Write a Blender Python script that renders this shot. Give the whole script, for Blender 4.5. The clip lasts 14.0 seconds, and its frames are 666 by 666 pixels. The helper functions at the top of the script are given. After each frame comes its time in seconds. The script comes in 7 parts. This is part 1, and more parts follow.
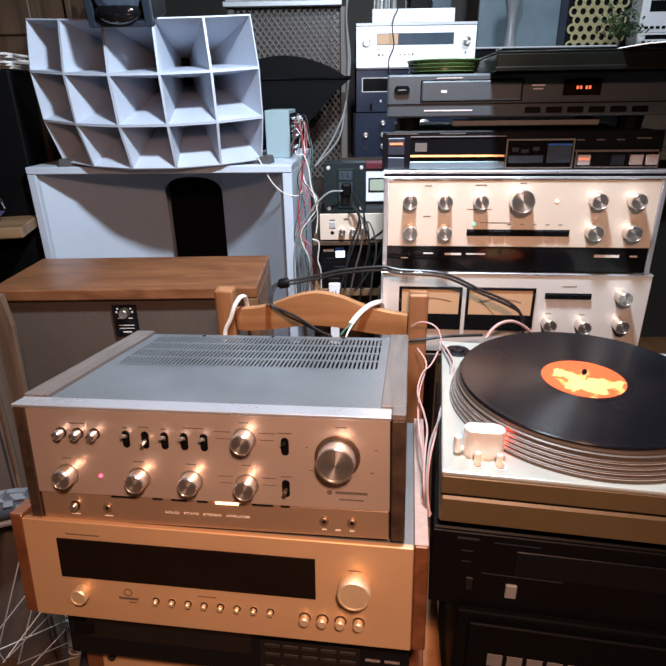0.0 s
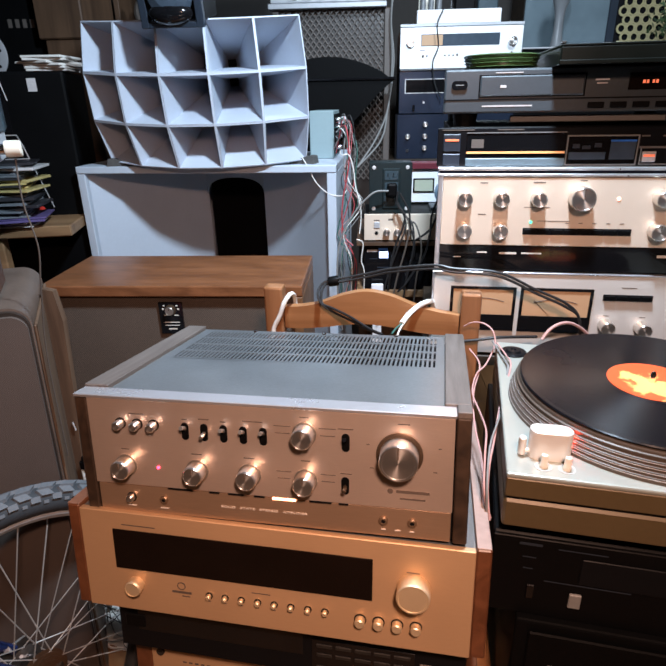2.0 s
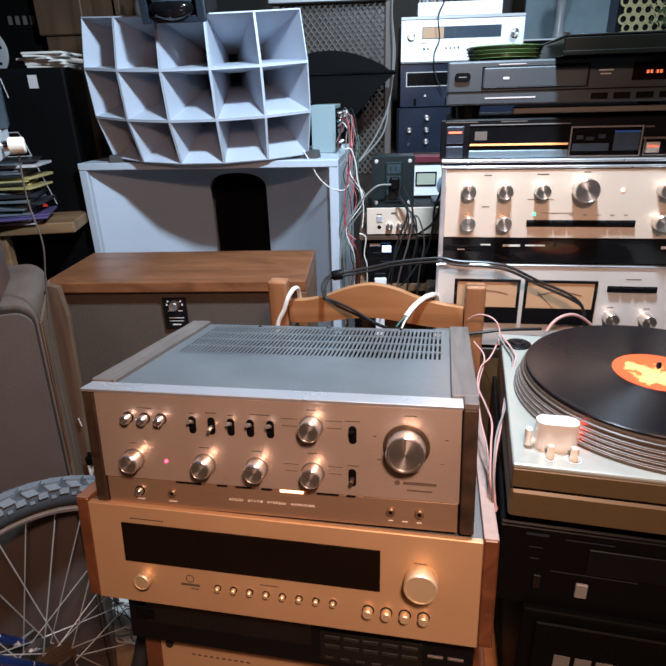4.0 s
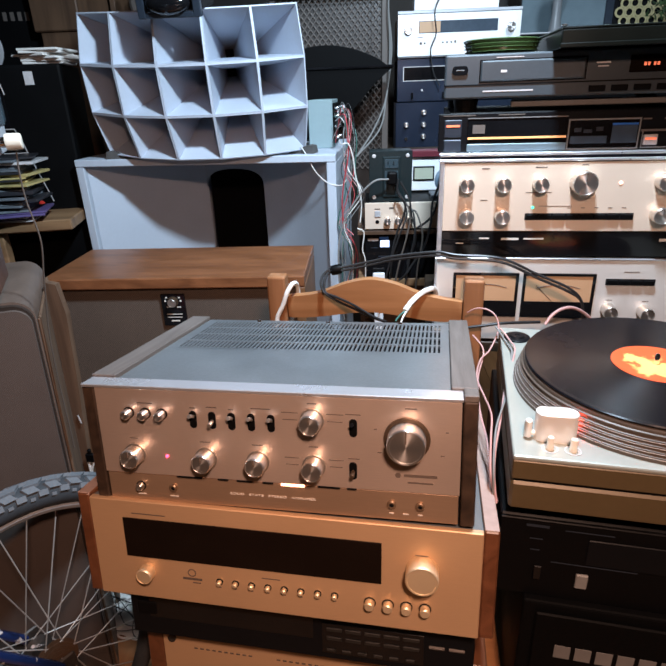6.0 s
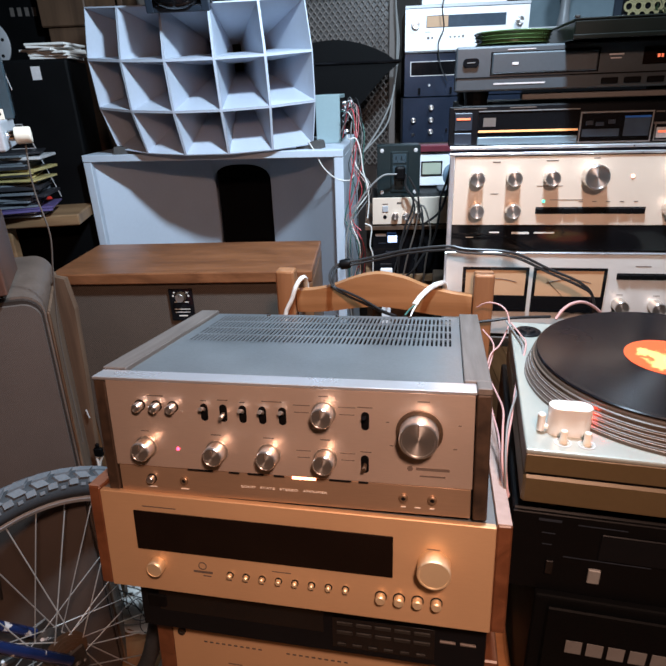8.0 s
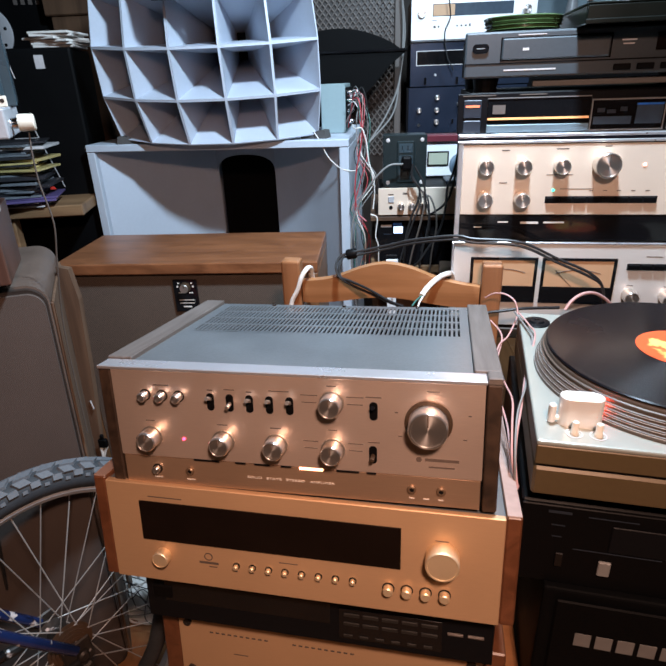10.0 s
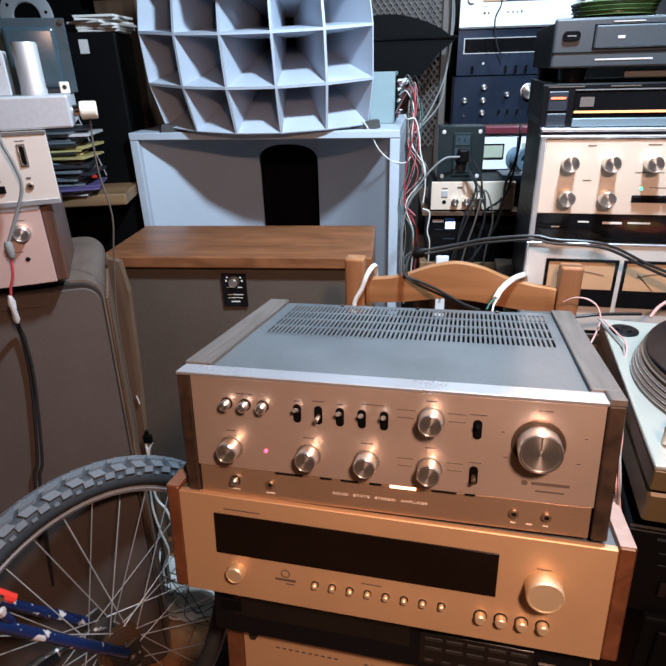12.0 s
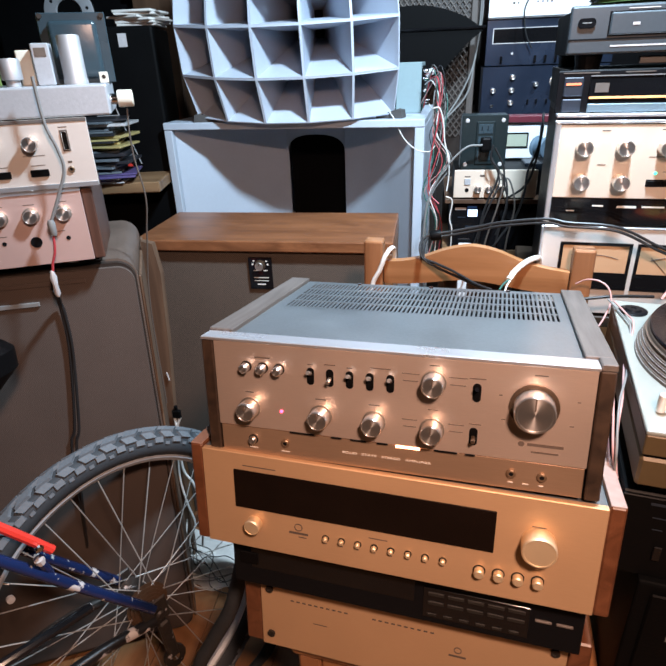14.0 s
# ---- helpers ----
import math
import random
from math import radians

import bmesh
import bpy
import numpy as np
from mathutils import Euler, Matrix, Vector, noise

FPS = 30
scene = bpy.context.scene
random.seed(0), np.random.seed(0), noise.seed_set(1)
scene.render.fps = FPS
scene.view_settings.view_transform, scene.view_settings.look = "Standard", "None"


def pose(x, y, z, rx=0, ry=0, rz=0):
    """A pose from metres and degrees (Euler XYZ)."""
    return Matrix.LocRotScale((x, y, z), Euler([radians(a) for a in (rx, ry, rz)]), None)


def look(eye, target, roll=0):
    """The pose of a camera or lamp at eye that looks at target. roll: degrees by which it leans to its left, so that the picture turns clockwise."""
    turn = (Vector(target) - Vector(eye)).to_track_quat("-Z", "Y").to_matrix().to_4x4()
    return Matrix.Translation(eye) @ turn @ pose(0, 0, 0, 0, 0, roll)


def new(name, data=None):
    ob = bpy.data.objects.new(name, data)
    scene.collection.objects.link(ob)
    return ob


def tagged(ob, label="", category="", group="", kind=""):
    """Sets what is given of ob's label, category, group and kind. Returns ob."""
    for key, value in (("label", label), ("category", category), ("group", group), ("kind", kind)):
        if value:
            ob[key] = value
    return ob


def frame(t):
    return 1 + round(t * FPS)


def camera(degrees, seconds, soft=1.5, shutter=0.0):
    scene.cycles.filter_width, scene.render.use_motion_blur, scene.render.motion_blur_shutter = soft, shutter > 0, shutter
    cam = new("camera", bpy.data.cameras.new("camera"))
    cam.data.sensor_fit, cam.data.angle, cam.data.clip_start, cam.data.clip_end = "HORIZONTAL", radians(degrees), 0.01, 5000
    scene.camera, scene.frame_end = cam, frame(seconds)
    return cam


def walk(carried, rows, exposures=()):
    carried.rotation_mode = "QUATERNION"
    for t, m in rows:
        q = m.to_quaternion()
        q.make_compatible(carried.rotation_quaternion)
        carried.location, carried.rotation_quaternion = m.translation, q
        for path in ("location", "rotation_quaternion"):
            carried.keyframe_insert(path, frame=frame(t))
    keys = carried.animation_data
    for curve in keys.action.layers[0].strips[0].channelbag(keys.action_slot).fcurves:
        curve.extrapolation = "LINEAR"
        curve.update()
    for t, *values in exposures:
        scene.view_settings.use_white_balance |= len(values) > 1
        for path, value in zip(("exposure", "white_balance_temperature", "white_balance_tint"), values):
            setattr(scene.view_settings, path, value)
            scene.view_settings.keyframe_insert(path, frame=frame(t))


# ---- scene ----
cam = camera(61.4, 14.0, soft=1.9)
PATH = [
    (0, (0.021, -0.009, 1.347), (-0.006, 1.83, 0.56), -0.9),
    (0.5, (-0.003, -0.011, 1.345), (-0.067, 1.832, 0.572), -0.8),
    (1, (-0.01, -0.013, 1.342), (-0.106, 1.832, 0.576), -0.8),
    (1.5, (-0.014, -0.008, 1.338), (-0.132, 1.836, 0.573), -0.9),
    (2, (-0.015, -0.004, 1.333), (-0.144, 1.838, 0.564), -1.1),
    (2.5, (-0.016, -0.004, 1.336), (-0.15, 1.835, 0.562), -1.3),
    (3, (-0.017, -0.007, 1.333), (-0.154, 1.83, 0.554), -1.4),
    (5.5, (-0.021, -0.007, 1.33), (-0.15, 1.825, 0.539), -2.0),
    (6, (-0.021, -0.009, 1.329), (-0.15, 1.822, 0.533), -2.0),
    (6.5, (-0.024, -0.013, 1.329), (-0.156, 1.817, 0.533), -2.1),
    (7, (-0.027, -0.012, 1.328), (-0.165, 1.818, 0.531), -2.1),
    (7.5, (-0.028, -0.01, 1.326), (-0.17, 1.817, 0.526), -2.1),
    (10, (-0.035, -0.003, 1.316), (-0.19, 1.812, 0.491), -2.1),
    (10.5, (-0.041, 0.001, 1.318), (-0.206, 1.81, 0.482), -2.2),
    (11, (-0.069, -0.001, 1.319), (-0.247, 1.801, 0.471), -2.0),
    (11.5, (-0.098, 0.015, 1.315), (-0.305, 1.81, 0.459), -2.1),
    (12, (-0.12, 0.035, 1.319), (-0.328, 1.83, 0.462), -1.6),
    (12.5, (-0.153, 0.042, 1.314), (-0.354, 1.837, 0.457), -1.3),
    (13, (-0.157, 0.033, 1.309), (-0.368, 1.827, 0.451), -1.3),
    (13.5, (-0.12, 0.008, 1.315), (-0.405, 1.791, 0.456), -1.9),
    (14, (-0.095, -0.013, 1.312), (-0.408, 1.76, 0.441), -2.1),
]
walk(cam, [(t, look(eye, target, roll)) for t, eye, target, roll in PATH],
     [(0.0, 0.22, 6950, 22), (1.5, 0.13, 6650, 19), (3.0, 0.08, 6500, 17), (7.5, 0.07, 6420, 16), (10.0, 0.06, 6380, 16), (11.5, 0.18, 6380, 16), (12.5, 0.25, 6380, 15), (14.0, 0.44, 6330, 14)])

# ---------------------------------------------------------------- world and light
FLOOR = 0.06
world = bpy.data.worlds.new("world")
scene.world = world
world.use_nodes = True
world.node_tree.nodes["Background"].inputs[0].default_value = (0.5, 0.6, 0.8, 1)
world.node_tree.nodes["Background"].inputs[1].default_value = 0.0015


def area_lamp(name, eye, target, watts, size, colour, spread=180.0):
    data = bpy.data.lights.new(name, "AREA")
    data.spread = radians(spread)
    data.shape, data.size, data.energy, data.color = "DISK", size, watts, colour
    ob = new(name, data)
    ob.matrix_world = look(eye, target)
    return ob


area_lamp("ceiling_lamp_light", (0.14, 0.68, 2.03), (-0.05, 1.20, 1.05), 34.0, 0.11, (0.655, 0.862, 1.0))
area_lamp("warm_lamp_light", (0.10, -0.15, 1.70), (-0.06, 0.30, 0.73), 8.8, 0.12, (1.0, 0.625, 0.445), 132.0)
# unseen fill added to brighten the stack at the back
area_lamp("back_fill_light", (0.62, 1.55, 2.30), (0.35, 2.3, 1.5), 14.0, 0.16, (0.74, 0.90, 1.0))


# ---------------------------------------------------------------- materials
def ramp_mix(nt, fac, a, b):
    m = nt.nodes.new("ShaderNodeMix")
    m.data_type = "RGBA"
    nt.links.new(fac, m.inputs[0])
    m.inputs[6].default_value = (*a, 1)
    m.inputs[7].default_value = (*b, 1)
    return m.outputs[2]


def mat(name, colour, rough=0.5, metal=0.0, vary=0.15, scale=60.0, stretch=(1, 1, 1), bump=0.1, blotch=0.12, emit=None, coat=0.0, spread=0.0, spec=0.5, radial=""):
    """A surface with grain (scale, stretched) and larger blotches."""
    m = bpy.data.materials.new(name)
    m.use_nodes = True
    nt = m.node_tree
    b = nt.nodes["Principled BSDF"]
    tc = nt.nodes.new("ShaderNodeTexCoord")
    mp = nt.nodes.new("ShaderNodeMapping")
    mp.inputs["Scale"].default_value = stretch
    nt.links.new(tc.outputs["Object"], mp.inputs[0])
    n1 = nt.nodes.new("ShaderNodeTexNoise")
    n1.inputs["Scale"].default_value, n1.inputs["Detail"].default_value = scale, 6
    nt.links.new(mp.outputs[0], n1.inputs["Vector"])
    n2 = nt.nodes.new("ShaderNodeTexNoise")
    n2.inputs["Scale"].default_value, n2.inputs["Detail"].default_value = 9.0, 4
    nt.links.new(tc.outputs["Object"], n2.inputs["Vector"])
    lo = [max(0, c * (1 - vary)) for c in colour]
    hi = [min(1, c * (1 + vary)) for c in colour]
    c1 = ramp_mix(nt, n1.outputs["Fac"], lo, hi)
    mul = nt.nodes.new("ShaderNodeMix")
    mul.data_type, mul.blend_type = "RGBA", "MULTIPLY"
    mul.inputs[0].default_value = 1.0
    nt.links.new(c1, mul.inputs[6])
    nt.links.new(ramp_mix(nt, n2.outputs["Fac"], (1 - blotch * 1.6,) * 3, (1 + blotch,) * 3), mul.inputs[7])
    out = mul.outputs[2]
    if spread:
        info = nt.nodes.new("ShaderNodeObjectInfo")
        k = nt.nodes.new("ShaderNodeMix")
        k.data_type, k.blend_type = "RGBA", "MULTIPLY"
        k.inputs[0].default_value = 1.0
        nt.links.new(out, k.inputs[6])
        nt.links.new(ramp_mix(nt, info.outputs["Random"], (1 - spread,) * 3, (1 + spread * 0.5,) * 3), k.inputs[7])
        out = k.outputs[2]
    nt.links.new(out, b.inputs["Base Color"])
    rr = nt.nodes.new("ShaderNodeMapRange")
    rr.inputs["To Min"].default_value, rr.inputs["To Max"].default_value = max(0.02, rough - 0.08), min(1, rough + 0.1)
    nt.links.new(n2.outputs["Fac"], rr.inputs["Value"])
    nt.links.new(rr.outputs[0], b.inputs["Roughness"])
    b.inputs["Metallic"].default_value = metal
    b.inputs["Coat Weight"].default_value = coat
    b.inputs["Specular IOR Level"].default_value = spec
    if radial:
        tg = nt.nodes.new("ShaderNodeTangent")
        tg.direction_type, tg.axis = "RADIAL", radial
        nt.links.new(tg.outputs[0], b.inputs["Tangent"])
        b.inputs["Anisotropic"].default_value = 0.8
        b.inputs["Anisotropic Rotation"].default_value = 0.25
    if bump:
        bp = nt.nodes.new("ShaderNodeBump")
        bp.inputs["Strength"].default_value, bp.inputs["Distance"].default_value = bump, 0.001
        nt.links.new(n1.outputs["Fac"], bp.inputs["Height"])
        nt.links.new(bp.outputs[0], b.inputs["Normal"])
    if emit:
        b.inputs["Emission Color"].default_value = (*emit[0], 1)
        b.inputs["Emission Strength"].default_value = emit[1]
    return m


def wood(name, dark, light, rough=0.45, scale=1.0, axis=0, coat=0.15, figure=1.2, along=2.0):
    """Wood with long grain along one axis, and pores."""
    m = bpy.data.materials.new(name)
    m.use_nodes = True
    nt = m.node_tree
    b = nt.nodes["Principled BSDF"]
    tc = nt.nodes.new("ShaderNodeTexCoord")
    mp = nt.nodes.new("ShaderNodeMapping")
    s = [26 * scale] * 3
    s[axis] = along * scale
    mp.inputs["Scale"].default_value = s
    nt.links.new(tc.outputs["Object"], mp.inputs[0])
    n1 = nt.nodes.new("ShaderNodeTexNoise")
    n1.inputs["Scale"].default_value, n1.inputs["Detail"].default_value, n1.inputs["Distortion"].default_value = 1.0, 6, figure
    nt.links.new(mp.outputs[0], n1.inputs["Vector"])
    n2 = nt.nodes.new("ShaderNodeTexNoise")
    n2.inputs["Scale"].default_value, n2.inputs["Detail"].default_value = 14.0, 8
    nt.links.new(mp.outputs[0], n2.inputs["Vector"])
    n3 = nt.nodes.new("ShaderNodeTexNoise")
    n3.inputs["Scale"].default_value = 6.0
    nt.links.new(tc.outputs["Object"], n3.inputs["Vector"])
    rp = nt.nodes.new("ShaderNodeValToRGB")
    rp.color_ramp.elements[0].position, rp.color_ramp.elements[1].position = 0.32, 0.68
    rp.color_ramp.elements[0].color, rp.color_ramp.elements[1].color = (*dark, 1), (*light, 1)
    nt.links.new(n1.outputs["Fac"], rp.inputs[0])
    mul = nt.nodes.new("ShaderNodeMix")
    mul.data_type, mul.blend_type = "RGBA", "MULTIPLY"
    mul.inputs[0].default_value = 0.8
    nt.links.new(rp.outputs[0], mul.inputs[6])
    nt.links.new(ramp_mix(nt, n2.outputs["Fac"], (0.75,) * 3, (1.15,) * 3), mul.inputs[7])
    mul2 = nt.nodes.new("ShaderNodeMix")
    mul2.data_type, mul2.blend_type = "RGBA", "MULTIPLY"
    mul2.inputs[0].default_value = 0.8
    nt.links.new(mul.outputs[2], mul2.inputs[6])
    nt.links.new(ramp_mix(nt, n3.outputs["Fac"], (0.65,) * 3, (1.25,) * 3), mul2.inputs[7])
    nt.links.new(mul2.outputs[2], b.inputs["Base Color"])
    b.inputs["Roughness"].default_value = rough
    b.inputs["Coat Weight"].default_value = coat
    b.inputs["Coat Roughness"].default_value = 0.3
    bp = nt.nodes.new("ShaderNodeBump")
    bp.inputs["Strength"].default_value, bp.inputs["Distance"].default_value = 0.15, 0.001
    nt.links.new(n2.outputs["Fac"], bp.inputs["Height"])
    nt.links.new(bp.outputs[0], b.inputs["Normal"])
    return m


def weave(name, a, b_col, cells, rough=0.9):
    """Speaker cloth: a fine over and under weave."""
    m = bpy.data.materials.new(name)
    m.use_nodes = True
    nt = m.node_tree
    b = nt.nodes["Principled BSDF"]
    tc = nt.nodes.new("ShaderNodeTexCoord")
    ch = nt.nodes.new("ShaderNodeTexChecker")
    ch.inputs["Scale"].default_value = cells
    ch.inputs[1].default_value, ch.inputs[2].default_value = (*a, 1), (*b_col, 1)
    mp = nt.nodes.new("ShaderNodeMapping")
    mp.inputs["Rotation"].default_value = (0.01, 0.01, 0.0)
    nt.links.new(tc.outputs["Object"], mp.inputs[0])
    nt.links.new(mp.outputs[0], ch.inputs[0])
    n2 = nt.nodes.new("ShaderNodeTexNoise")
    n2.inputs["Scale"].default_value, n2.inputs["Detail"].default_value = 7.0, 6
    nt.links.new(tc.outputs["Object"], n2.inputs["Vector"])
    n3 = nt.nodes.new("ShaderNodeTexNoise")
    n3.inputs["Scale"].default_value, n3.inputs["Detail"].default_value = 500.0, 2
    nt.links.new(tc.outputs["Object"], n3.inputs["Vector"])
    mul = nt.nodes.new("ShaderNodeMix")
    mul.data_type, mul.blend_type = "RGBA", "MULTIPLY"
    mul.inputs[0].default_value = 1.0
    nt.links.new(ch.outputs[0], mul.inputs[6])
    nt.links.new(ramp_mix(nt, n2.outputs["Fac"], (0.75,) * 3, (1.2,) * 3), mul.inputs[7])
    nt.links.new(mul.outputs[2], b.inputs["Base Color"])
    b.inputs["Roughness"].default_value = rough
    bp = nt.nodes.new("ShaderNodeBump")
    bp.inputs["Strength"].default_value, bp.inputs["Distance"].default_value = 0.5, 0.001
    nt.links.new(n3.outputs["Fac"], bp.inputs["Height"])
    nt.links.new(bp.outputs[0], b.inputs["Normal"])
    return m


def glow(name, colour, strength):
    m = bpy.data.materials.new(name)
    m.use_nodes = True
    b = m.node_tree.nodes["Principled BSDF"]
    b.inputs["Base Color"].default_value = (*colour, 1)
    b.inputs["Emission Color"].default_value = (*colour, 1)
    b.inputs["Emission Strength"].default_value = strength
    return m


BRUSHED = (2, 60, 90)
ALU = mat("brushed_aluminium_champagne", (0.90, 0.73, 0.62), 0.35, 0.78, 0.11, 30, BRUSHED, 0.08, 0.06)
ALU_LOW = mat("brushed_aluminium_bronze", (0.50, 0.345, 0.235), 0.38, 0.7, 0.12, 30, BRUSHED, 0.06, 0.06)
ALU_R = mat("brushed_aluminium_pale_gold", (0.86, 0.73, 0.60), 0.36, 0.35, 0.05, 30, BRUSHED, 0.03, 0.04)
ALU_S = mat("brushed_aluminium_silver", (0.78, 0.75, 0.71), 0.36, 0.35, 0.05, 30, BRUSHED, 0.03, 0.05)
TRIM_ALU = mat("bright_trim_aluminium", (0.82, 0.84, 0.88), 0.28, 0.8, 0.06, 60, (3, 60, 60), 0.04, 0.08)
GOLD = mat("gold_anodised_panel", (0.58, 0.375, 0.215), 0.52, 0.45, 0.09, 40, BRUSHED, 0.05, 0.05)
GOLD_KNOB = mat("gold_knob_metal", (0.88, 0.70, 0.46), 0.44, 0.7, 0.04, 60, (1, 1, 1), 0.02, 0.04)
KNOB = mat("turned_knob_aluminium", (0.86, 0.83, 0.80), 0.30, 0.95, 0.06, 80, (1, 1, 1), 0.03, 0.05, radial="Y")
KNOB_SIDE = mat("knurled_knob_side", (0.72, 0.66, 0.60), 0.30, 0.9, 0.12, 200, (1, 1, 1), 0.2, 0.05)
CHROME = mat("chrome", (0.85, 0.85, 0.86), 0.12, 1.0, 0.03, 60, (1, 1, 1), 0.02, 0.05)
STEEL_GREY = mat("grey_painted_steel_cover", (0.155, 0.176, 0.188), 0.30, 0.35, 0.18, 300, (1, 1, 1), 0.12, 0.30)
# near-black that stands for the shade inside holes, slots and openings
BLACK_IN = mat("dark_interior_shade", (0.006, 0.006, 0.007), 0.9, 0.0, 0.2, 60, (1, 1, 1), 0.0, 0.2, spec=0.1)
BLACK_PL = mat("black_plastic", (0.0034, 0.0034, 0.0038), 0.45, 0.0, 0.2, 200, (1, 1, 1), 0.08, 0.2, spec=0.08)
BLACK_GLOSS = mat("black_gloss", (0.006, 0.006, 0.007), 0.12, 0.0, 0.2, 100, (1, 1, 1), 0.02, 0.2, coat=0.25, spec=0.35)
BLACK_MET = mat("black_brushed_metal", (0.005, 0.0055, 0.007), 0.36, 0.0, 0.2, 30, BRUSHED, 0.04, 0.15, spec=0.12)
BLUE_BLACK = mat("blue_black_front_panel", (0.028, 0.042, 0.075), 0.24, 0.5, 0.15, 30, BRUSHED, 0.04, 0.15)
DECK_GREY = mat("charcoal_plastic", (0.020, 0.028, 0.041), 0.36, 0.1, 0.12, 200, (1, 1, 1), 0.06, 0.1)
CHARCOAL = mat("charcoal_moulded_plastic", (0.046, 0.057, 0.066), 0.34, 0.1, 0.12, 200, (1, 1, 1), 0.06, 0.1)
PALE_LIP = mat("pale_blue_grey_lip", (0.14, 0.19, 0.22), 0.35, 0.2, 0.1, 60, (1, 1, 1), 0.02, 0.1)
DARK_VINYL = mat("black_vinyl_cabinet", (0.0026, 0.0028, 0.0032), 0.55, 0.0, 0.3, 300, (1, 1, 1), 0.25, 0.25, spec=0.07)
SMOKE = mat("smoked_dial_window", (0.008, 0.005, 0.004), 0.14, 0.0, 0.15, 20, (1, 1, 1), 0.0, 0.3, coat=0.08, spec=0.22)
METER_FACE = mat("amber_meter_face", (0.50, 0.31, 0.18), 0.5, 0.0, 0.05, 40, (1, 1, 1), 0.0, 0.06, emit=((1.0, 0.55, 0.24), 0.04))
HORN_PAINT = mat("pale_blue_grey_paint", (0.47, 0.52, 0.60), 0.50, 0.0, 0.04, 120, (1, 1, 1), 0.12, 0.06)
CAB_PAINT = mat("pale_grey_cabinet_paint", (0.49, 0.555, 0.635), 0.55, 0.0, 0.04, 120, (1, 1, 1), 0.12, 0.06)
CYAN_PAINT = mat("pale_green_blue_paint", (0.25, 0.345, 0.365), 0.45, 0.0, 0.05, 100, (1, 1, 1), 0.1, 0.08)
WALNUT = wood("walnut_veneer", (0.150, 0.056, 0.023), (0.255, 0.100, 0.042), 0.34, 0.75, 0, 0.15, 2.6, 6.5)
WALNUT_Z = wood("walnut_veneer_upright", (0.095, 0.040, 0.016), (0.30, 0.145, 0.065), 0.42, 1.0, 2)
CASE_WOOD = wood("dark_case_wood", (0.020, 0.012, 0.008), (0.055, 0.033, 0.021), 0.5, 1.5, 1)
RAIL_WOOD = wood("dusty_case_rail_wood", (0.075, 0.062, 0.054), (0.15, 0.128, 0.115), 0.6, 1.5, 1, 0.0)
CASE_RED = wood("dark_red_case_wood", (0.045, 0.020, 0.014), (0.11, 0.050, 0.034), 0.45, 1.5, 2)
TUNER_WOOD = wood("red_brown_case_wood", (0.095, 0.033, 0.014), (0.165, 0.062, 0.028), 0.4, 1.5, 1)
CHAIR_WOOD = wood("honey_chair_wood", (0.30, 0.130, 0.050), (0.42, 0.195, 0.082), 0.38, 0.7, 0)
CHAIR_WOOD_Z = wood("honey_chair_wood_upright", (0.24, 0.100, 0.040), (0.36, 0.16, 0.07), 0.4, 0.7, 2)
SHELF_WOOD = wood("pale_shelf_wood", (0.17, 0.09, 0.042), (0.32, 0.19, 0.095), 0.55, 0.8, 0, 0.0)
DARK_WOOD = wood("dark_shelf_wood", (0.03, 0.018, 0.01), (0.075, 0.045, 0.025), 0.6, 0.8, 0, 0.0)
BROWN_BOARD = wood("brown_board", (0.06, 0.03, 0.015), (0.13, 0.07, 0.038), 0.6, 0.6, 2, 0.0)
WEDGE_GREY = mat("dusty_grey_wood", (0.075, 0.072, 0.070), 0.7, 0.0, 0.25, 90, (1, 1, 1), 0.2, 0.25)
SEAT_RING = mat("dark_bronze_seat_ring", (0.11, 0.075, 0.05), 0.35, 0.6, 0.1, 80, (1, 1, 1), 0.02, 0.1)
SIDE_BOARD = wood("rough_tan_side_board", (0.085, 0.046, 0.026), (0.165, 0.098, 0.058), 0.7, 0.9, 2, 0.0)
RIM_BROWN = mat("dark_brown_edge_piping", (0.030, 0.022, 0.018), 0.4, 0.0, 0.2, 200, (1, 1, 1), 0.1, 0.2)
KEY_DARK = mat("dim_grey_key_plastic", (0.022, 0.020, 0.018), 0.55, 0.0, 0.15, 80, (1, 1, 1), 0.0, 0.2, spec=0.15)
LIT_DUST_WOOD = mat("lit_dusty_wood_edge", (0.34, 0.235, 0.20), 0.7, 0.0, 0.2, 120, (1, 1, 1), 0.1, 0.25)
ALBUM_GREEN = mat("olive_green_card", (0.17, 0.24, 0.06), 0.6, 0.0, 0.1, 60, (1, 1, 1), 0.0, 0.15)
CLOTH_BROWN = weave("brown_speaker_cloth", (0.115, 0.083, 0.062), (0.060, 0.044, 0.034), 420)
CLOTH_TAUPE = weave("taupe_speaker_cloth", (0.094, 0.069, 0.056), (0.069, 0.050, 0.041), 500)
VINYL_BROWN = mat("brown_vinyl_covering", (0.135, 0.098, 0.078), 0.45, 0.0, 0.2, 130, (1, 1, 1), 0.3, 0.42)
PLINTH = mat("satin_silver_plinth", (0.37, 0.40, 0.365), 0.30, 0.35, 0.05, 200, (1, 1, 1), 0.04, 0.06)
PLINTH_BASE = mat("bronze_grey_plinth_base", (0.098, 0.070, 0.034), 0.45, 0.15, 0.1, 150, (1, 1, 1), 0.1, 0.12)
PLATTER = mat("platter_rim_metal", (0.085, 0.066, 0.052), 0.42, 0.25, 0.1, 60, (1, 1, 1), 0.03, 0.1)
